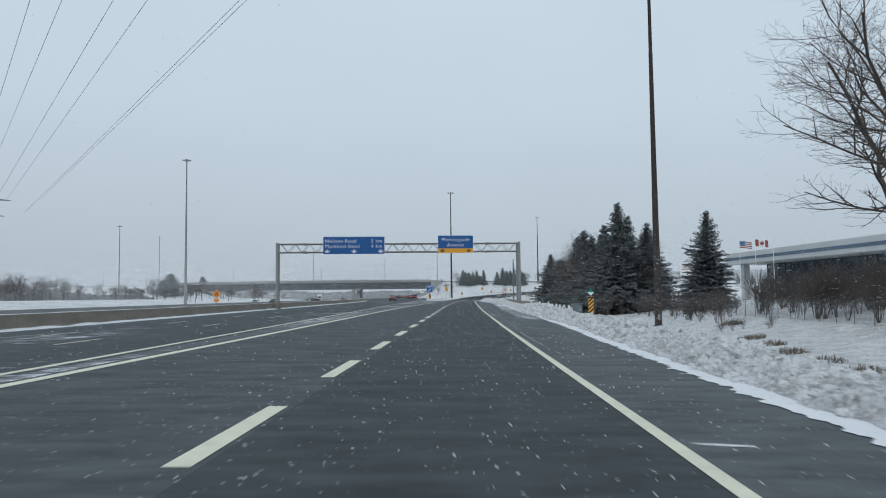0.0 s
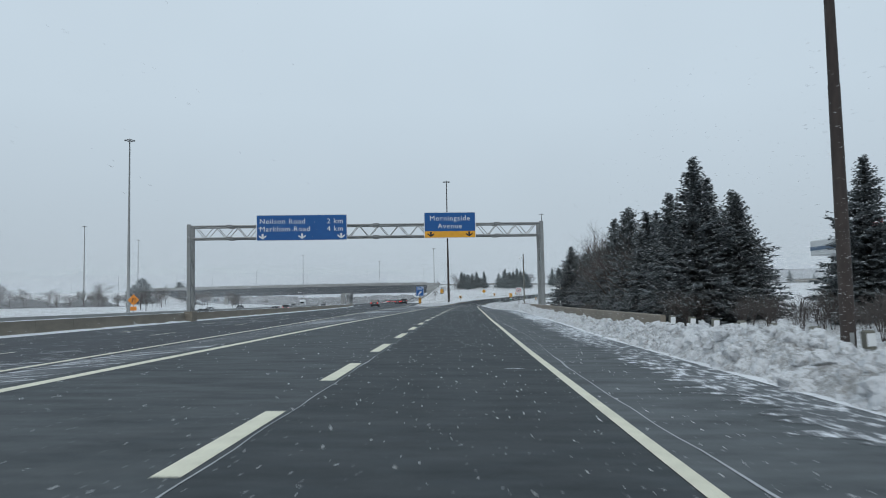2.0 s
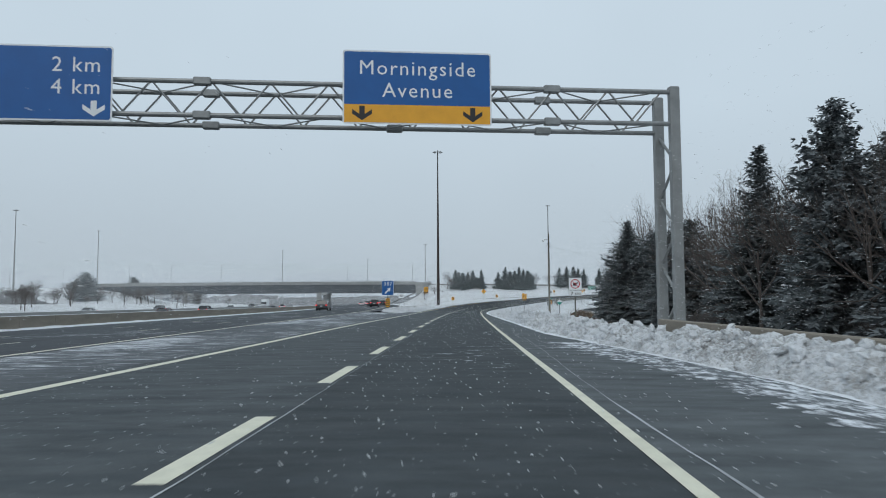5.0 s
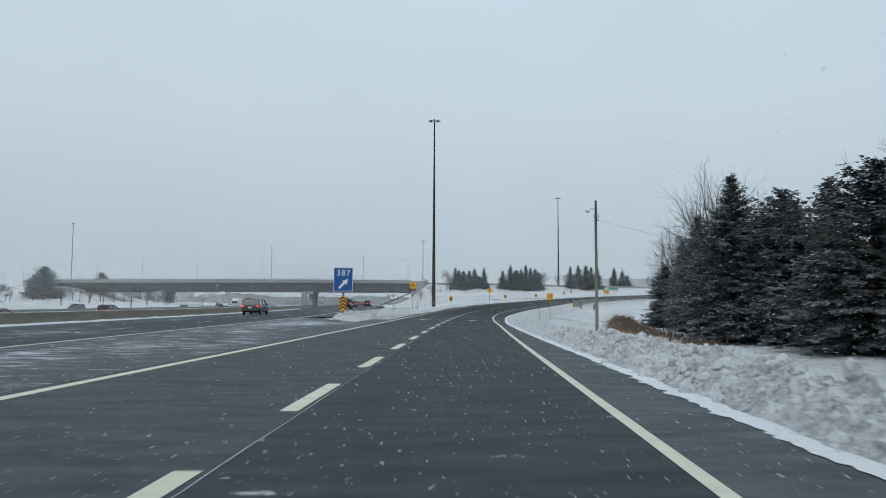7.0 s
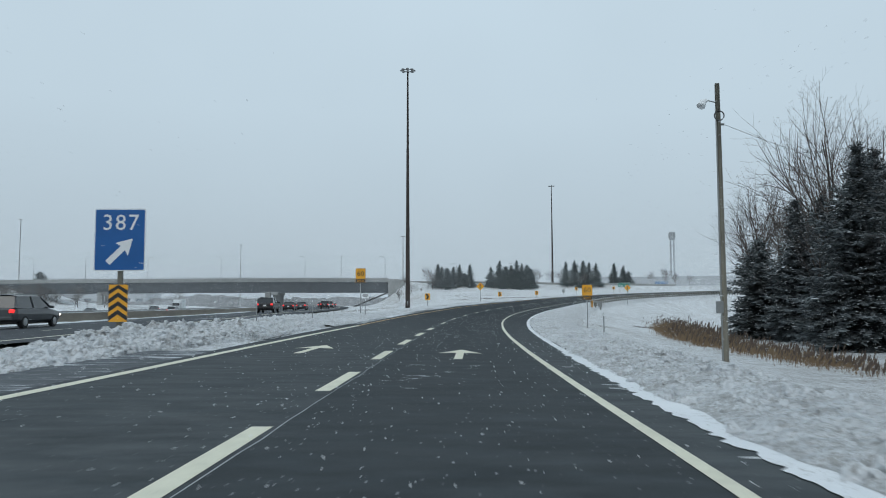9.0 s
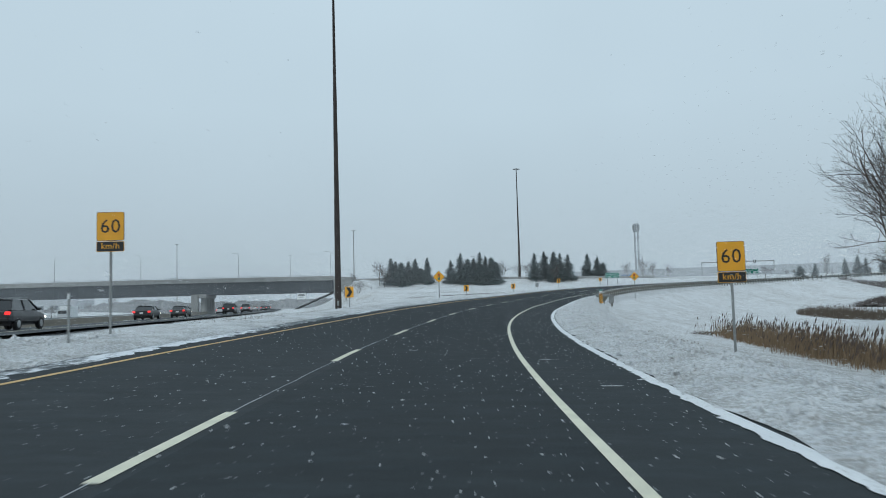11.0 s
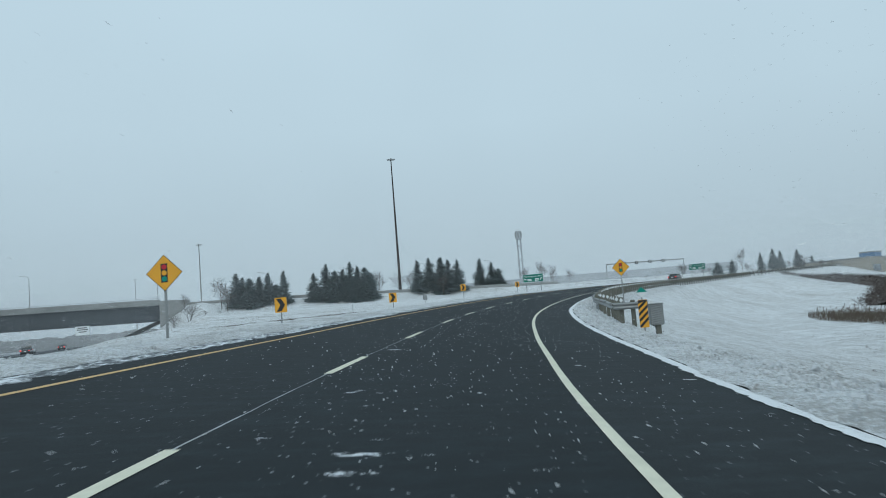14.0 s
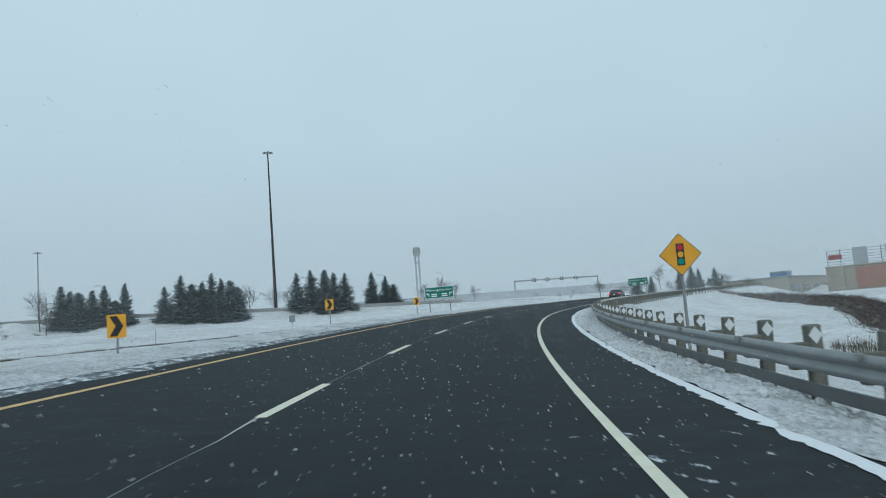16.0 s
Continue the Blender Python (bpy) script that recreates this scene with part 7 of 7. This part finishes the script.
# ---- vehicles ----
def car(label, paint_m, m, kind="suv", braking=True, group="vehicles on the road"):
    """A road vehicle, nose towards +y."""
    c = thing({"suv": "suv", "sedan": "car", "van": "minivan", "truck": "truck"}[kind], label, "car" if kind != "truck" else "truck", group, m=m)
    L, W, H, sill, hood = {"suv": (4.55, 1.86, 1.68, 0.42, 1.02), "sedan": (4.6, 1.82, 1.45, 0.34, 0.92), "van": (5.1, 1.98, 1.75, 0.38, 1.02), "truck": (9.5, 2.5, 3.6, 0.9, 1.6)}[kind]
    belt = hood + 0.06
    half = L / 2
    if kind == "truck":
        part("cargo_box", Shape().box(0, -1.2, 2.25, W, 7.0, 2.9, None, 0.05), M_WHITE, c)
        part("cab", Shape().box(0, 3.5, 1.7, W - 0.1, 2.2, 2.3, None, 0.2), paint_m, c)
        part("windscreen", Shape().box(0, 4.62, 2.2, W - 0.5, 0.06, 0.8), M_CARGLASS, c)
        part("chassis", Shape().box(0, 0, 0.75, 1.2, 9.0, 0.3), M_BLACK, c)
    else:
        st = [(-half, 0.80, sill + 0.10, belt - 0.10), (-half + 0.06, 0.90, sill + 0.02, belt - 0.02), (-half + 0.35, 0.97, sill, belt), (-half * 0.45, 1.0, sill - 0.04, belt), (0, 1.0, sill - 0.04, belt - 0.01),
              (half * 0.40, 1.0, sill - 0.04, belt - 0.02), (half * 0.62, 0.98, sill - 0.02, hood - 0.03), (half - 0.25, 0.92, sill, hood - 0.14), (half - 0.05, 0.84, sill + 0.05, hood - 0.26), (half, 0.74, sill + 0.12, hood - 0.34)]
        rows = []
        for y, w, z0, z1 in st:
            hw = W / 2 * w
            zm = z0 + (z1 - z0) * 0.55
            rows.append([(-hw * 0.88, y, z0), (-hw * 0.98, y, z0 + 0.1), (-hw, y, zm), (-hw * 0.965, y, z1 - 0.06), (-hw * 0.90, y, z1), (0, y, z1 + 0.025), (hw * 0.90, y, z1), (hw * 0.965, y, z1 - 0.06), (hw, y, zm), (hw * 0.98, y, z0 + 0.1), (hw * 0.88, y, z0)])
        sh = Shape().grid(rows)
        n = len(rows[0])
        sh.add(rows[0], [tuple(range(n))])
        sh.add(rows[-1], [tuple(range(n - 1, -1, -1))])
        part("body", sh, paint_m, c, smooth=False)
        back = {"suv": -half + 0.12, "sedan": -half + 0.95, "van": -half + 0.10}[kind]
        roofb = {"suv": -half + 0.55, "sedan": -half + 1.55, "van": -half + 0.42}[kind]
        gl = [(back, 0.90, belt), (roofb, 0.76, H - 0.06), (0.25, 0.78, H - 0.05), (half * 0.52, 0.90, belt - 0.01)]
        rows = []
        for y, w, z in gl:
            rows.append([(-W / 2 * w, y, z), (0, y, z + 0.02), (W / 2 * w, y, z)])
        cabin = Shape()
        lo = [[(-W / 2 * 0.93, y, belt - 0.02), (W / 2 * 0.93, y, belt - 0.02)] for y in (back, roofb, 0.25, half * 0.52)]
        cabin.grid(rows)
        for sx, idx in ((0, 0), (2, 1)):
            cabin.add([rows[0][sx], rows[1][sx], rows[2][sx], rows[3][sx], lo[2][idx], lo[1][idx]], [(0, 1, 5), (1, 2, 4, 5), (2, 3, 4)])
        part("glasshouse", cabin, M_CARGLASS, c, "dark tinted glass")
        part("roof", Shape().grid([[(-W / 2 * 0.77, y, H - 0.045), (-W / 2 * 0.6, y, H), (0, y, H + 0.02), (W / 2 * 0.6, y, H), (W / 2 * 0.77, y, H - 0.045)] for y in (roofb - 0.06, 0.0 - half * 0.1, 0.32)]), paint_m, c)
        for sx in (-1, 1):
            for ya, yb in ((0.25, half * 0.52), (-half * 0.28, -half * 0.24), (roofb, back)):
                za, zb = (H - 0.05, belt) if ya != -half * 0.28 else (H - 0.06, belt)
                part("pillar", Shape().tube([(sx * W / 2 * 0.78, ya, za), (sx * W / 2 * 0.93, yb, zb)], 0.045, 5), paint_m, c)
            part("roof_rail", Shape().tube([(sx * W / 2 * 0.66, roofb + 0.1, H + 0.04), (sx * W / 2 * 0.66, 0.3, H + 0.04)], 0.022, 5), M_GALVD, c)
            part("mirror", Shape().box(sx * (W / 2 + 0.08), half * 0.42, belt + 0.05, 0.2, 0.12, 0.15, None, 0.03), paint_m, c)
            part("tail_lamp", Shape().box(sx * W / 2 * 0.80, -half + 0.03, belt - 0.16, 0.26, 0.14, 0.18, None, 0.03), M_TAIL, c, "lit red tail lamp")
            part("head_lamp", Shape().box(sx * W / 2 * 0.70, half - 0.10, hood - 0.32, 0.34, 0.2, 0.13, None, 0.03), M_HEAD, c, "lit head lamp")
        part("rear_bumper", Shape().box(0, -half + 0.02, sill + 0.16, W * 0.86, 0.16, 0.2, None, 0.04), M_BLACK if kind == "suv" else paint_m, c)
        part("number_plate", Shape().box(0, -half - 0.015, belt - 0.28, 0.34, 0.02, 0.16), M_WHITE, c, "plain pale plate")
        part("underbody", Shape().box(0, 0, sill - 0.05, W * 0.8, L * 0.86, 0.18), M_BLACK, c)
    r = 0.34 if kind != "truck" else 0.5
    for y in ((-half * 0.6, half * 0.62) if kind != "truck" else (-3.2, -2.0, 3.4)):
        for sx in (-1, 1):
            x0 = sx * (W / 2 - 0.11)
            wh = part("wheel", Shape().tube([(x0 - 0.11, y, r), (x0 - 0.09, y, r), (x0 + 0.09, y, r), (x0 + 0.11, y, r)], [r * 0.9, r, r, r * 0.9], 18), M_RUBBER, c)
            part("rim", Shape().tube([(x0 + sx * 0.112, y, r), (x0 + sx * 0.125, y, r)], [r * 0.62, r * 0.5], 12), M_RIM, wh)
    return c


P_BLACK, P_GREY = paint("black_paint", (0.018, 0.019, 0.022)), paint("graphite_paint", (0.055, 0.06, 0.065))
P_WHITE, P_RED, P_SILV = paint("white_paint", (0.55, 0.57, 0.58)), paint("dark_red_paint", (0.12, 0.02, 0.025)), paint("silver_paint", (0.28, 0.29, 0.30))


def on_hw(y, u, turn=0.0):
    line = hw_edge if u < 21 else hw_med
    slope = math.degrees(math.atan(float(line(y - 2) - line(y + 2)) / 4))
    z = float(hw_z(u, y)) if u < 21 else -0.83
    x = float(line(y)) - (u if u < 21 else u - 21.2)
    return pose(x, y, z + 0.005, 0, 0, slope + turn)


car("black suv with lit tail lamps on the highway lane", P_BLACK, on_hw(266, 2.4), "suv")
car("graphite minivan on the highway lane", P_GREY, on_hw(225.5, 8.1), "van")
for y, u, kd, pt, tn in ((344, 2.0, "suv", P_BLACK, 0), (318, 4.6, "sedan", P_GREY, 0), (303, 5.0, "sedan", P_BLACK, 0), (372, 2.0, "suv", P_SILV, 0), (395, 9.6, "sedan", P_WHITE, 0), (415, 5.8, "suv", P_BLACK, 0), (440, 2.0, "sedan", P_GREY, 0),
                         (470, 5.8, "van", P_WHITE, 0), (500, 2.0, "sedan", P_BLACK, 0), (215, 27, "sedan", P_RED, 0), (250, 31, "suv", P_BLACK, 0), (300, 27, "sedan", P_GREY, 0), (345, 31, "suv", P_WHITE, 0),
                         (160, 27, "sedan", P_BLACK, 0), (240, 50, "sedan", P_WHITE, 180), (290, 54, "suv", P_GREY, 180), (340, 47, "sedan", P_SILV, 180), (400, 50, "van", P_BLACK, 180), (450, 54, "sedan", P_WHITE, 180)):
    car("%s %s in the snowy highway traffic" % ({P_BLACK: "black", P_GREY: "graphite", P_WHITE: "white", P_RED: "dark red", P_SILV: "silver"}[pt], {"suv": "suv", "sedan": "sedan", "van": "minivan"}[kd]), pt, on_hw(y, u, tn), kd)
car("white box truck in the oncoming traffic", P_WHITE, on_hw(420, 47, 180), "truck")
pc = on_ramp(440, -0.6)
car("dark sedan far up the exit ramp", P_GREY, pose(pc.x, pc.y, pc.z, 0, 0, ramp_turn(440)), "sedan")

# ---- falling snow in the air ----
def flakes(name, label, n, place, rmin, rmax, long, seed, fall=(-0.8, 0.1)):
    """Single flakes, each a small bent triangle pair stretched to look like a motion streak, built in arrays."""
    g = np.random.default_rng(seed)
    c = place(g, n)
    r = g.uniform(rmin, rmax, (n, 1))
    d = np.stack([g.uniform(0.2, 1.0, n), g.uniform(-0.4, 0.4, n), g.uniform(*fall, n)], 1)
    d /= np.linalg.norm(d, axis=1)[:, None]
    o = g.normal(size=(n, 3))
    o -= d * (o * d).sum(1)[:, None]
    o /= np.linalg.norm(o, axis=1)[:, None]
    w = np.cross(d, o)
    k = g.uniform(*long, (n, 1))
    v = np.stack([c - d * r * k, c + o * r, c + d * r * k, c - o * r + w * r * 0.5], 1).reshape(-1, 3)
    me = bpy.data.meshes.new(name)
    me.vertices.add(4 * n)
    me.vertices.foreach_set("co", v.ravel())
    idx = np.arange(n)[:, None] * 4
    f = np.concatenate([idx + np.array([0, 1, 2]), idx + np.array([0, 2, 3])], 1).ravel()
    me.loops.add(6 * n)
    me.loops.foreach_set("vertex_index", f)
    me.polygons.add(2 * n)
    me.polygons.foreach_set("loop_start", np.arange(2 * n) * 3)
    me.update(calc_edges=True)
    me.materials.append(M_FLAKE)
    return tagged(new(name, me), label, "snowfall", kind="stuff")


def flake_material():
    m, n, l, b = shade("flake_snow", 0.8)
    b.inputs["Base Color"].default_value = (0.86, 0.88, 0.9, 1)
    tr = n.new("ShaderNodeBsdfTranslucent")
    tr.inputs[0].default_value = (0.86, 0.88, 0.9, 1)
    mx = n.new("ShaderNodeMixShader")
    mx.inputs[0].default_value = 0.5
    l.new(b.outputs[0], mx.inputs[1])
    l.new(tr.outputs[0], mx.inputs[2])
    l.new(mx.outputs[0], n["Material Output"].inputs[0])
    return m


M_FLAKE = flake_material()


def over_road(g, n):
    s = g.uniform(3, 430, n)
    u = g.uniform(-9, 9, n)
    z = 0.05 + 5.5 * g.random(n) ** 2.6
    z = np.where(np.abs(u) < 2.4, np.minimum(z, 0.05 + 0.35 * g.random(n)), z)
    x, y = np.interp(s, SS, CX) + u * np.interp(s, SS, TY), np.interp(s, SS, CY) - u * np.interp(s, SS, TX)
    return np.stack([x, y, np.interp(s, SS, CZ) - u * np.interp(s, SS, BANK) + z], 1)


def veil(name, label, n, seed):
    """Snow falling through the whole depth of the place, each flake enlarged with its distance from the road to fit the
    camera's view.
    """
    g = np.random.default_rng(seed)
    x, y = g.uniform(-300, 280, n), g.uniform(110, 640, n)
    z = -0.5 + 27 * g.random(n) ** 1.3
    k = np.arange(0, 420, 12.0)
    px, py = np.interp(k, SS, CX), np.interp(k, SS, CY)
    d = np.sqrt(((x[:, None] - px) ** 2 + (y[:, None] - py) ** 2).min(1))
    z += np.interp(y, [380, 520], [0, 5]) * (x > -20)
    keep = d > 34
    c, r = np.stack([x, y, z], 1)[keep], np.clip(0.0005 * d[keep], 0.012, 0.12)[:, None]
    n = len(c)
    a, b = g.normal(size=(n, 3)), g.normal(size=(n, 3))
    a /= np.linalg.norm(a, axis=1)[:, None]
    b -= a * (a * b).sum(1)[:, None]
    b /= np.linalg.norm(b, axis=1)[:, None]
    v = np.stack([c + a * r, c - a * r * 0.5 + b * r * 0.87, c - a * r * 0.5 - b * r * 0.87], 1).reshape(-1, 3)
    me = bpy.data.meshes.new(name)
    me.vertices.add(3 * n)
    me.vertices.foreach_set("co", v.ravel())
    me.loops.add(3 * n)
    me.loops.foreach_set("vertex_index", np.arange(3 * n))
    me.polygons.add(n)
    me.polygons.foreach_set("loop_start", np.arange(n) * 3)
    me.update(calc_edges=True)
    me.materials.append(M_FLAKE)
    return tagged(new(name, me), label, "snowfall", kind="stuff")


flakes("falling_snow", "fine white snow flakes falling over the road", 46000, over_road, 0.003, 0.0062, (1.5, 4.5), 5)
veil("blowing_snow", "snow flakes falling far off, enlarged with distance", 60000, 6)


def haze_material(name, share):
    """Translucent sheet standing in for distance haze: soft-edged, uneven, letting most light through."""
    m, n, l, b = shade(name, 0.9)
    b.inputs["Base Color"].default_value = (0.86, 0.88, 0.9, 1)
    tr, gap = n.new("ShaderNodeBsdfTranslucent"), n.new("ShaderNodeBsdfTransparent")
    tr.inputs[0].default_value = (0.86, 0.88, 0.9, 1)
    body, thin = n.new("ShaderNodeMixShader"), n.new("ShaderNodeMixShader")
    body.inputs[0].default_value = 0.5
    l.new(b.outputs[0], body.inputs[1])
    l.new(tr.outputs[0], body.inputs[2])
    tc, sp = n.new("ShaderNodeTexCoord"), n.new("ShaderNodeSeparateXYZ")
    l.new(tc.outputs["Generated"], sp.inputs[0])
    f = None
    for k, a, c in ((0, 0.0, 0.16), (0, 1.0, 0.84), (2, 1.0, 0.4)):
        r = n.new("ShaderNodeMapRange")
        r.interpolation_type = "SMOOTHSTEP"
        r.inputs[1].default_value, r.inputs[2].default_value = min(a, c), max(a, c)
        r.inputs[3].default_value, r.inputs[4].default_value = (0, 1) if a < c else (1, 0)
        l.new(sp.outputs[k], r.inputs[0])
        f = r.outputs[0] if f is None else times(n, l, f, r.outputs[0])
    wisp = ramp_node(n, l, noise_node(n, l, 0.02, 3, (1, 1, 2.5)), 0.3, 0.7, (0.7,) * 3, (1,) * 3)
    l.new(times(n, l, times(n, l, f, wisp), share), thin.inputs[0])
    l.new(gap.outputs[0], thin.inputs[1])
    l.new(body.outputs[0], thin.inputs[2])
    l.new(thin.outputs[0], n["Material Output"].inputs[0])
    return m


# added upright sheets that imitate haze over the far view
drift = thing("distance_haze", "thin translucent sheets standing in for distance haze", "snowfall", kind="stuff")
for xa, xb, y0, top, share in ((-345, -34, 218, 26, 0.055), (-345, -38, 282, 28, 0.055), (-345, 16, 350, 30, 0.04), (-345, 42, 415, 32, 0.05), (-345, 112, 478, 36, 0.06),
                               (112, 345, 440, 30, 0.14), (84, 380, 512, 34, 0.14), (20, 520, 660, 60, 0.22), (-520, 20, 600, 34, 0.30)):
    part("flurry", Shape().grid([[(x, y0 + 6 * math.sin(x * 0.021 + y0) + 0.12 * z, z) for z in (-4, top * 0.2, top * 0.45, top * 0.7, top)] for x in np.linspace(xa, xb, 40)]), haze_material("thin_haze_sheet", share), drift, smooth=True)


def beside_road(g, n):
    s = g.uniform(20, 300, n)
    u = g.uniform(4, 20, n)
    z = 0.3 + 6.0 * g.random(n) ** 1.3
    x, y = np.interp(s, SS, CX) + u * np.interp(s, SS, TY), np.interp(s, SS, CY) - u * np.interp(s, SS, TX)
    return np.stack([x, y, np.interp(s, SS, CZ) + z], 1)


flakes("driving_snow", "wind-driven snow flakes drawn into motion streaks before the dark trees", 46000, beside_road, 0.003, 0.0065, (3.0, 9.0), 7, (-0.2, 0.1))
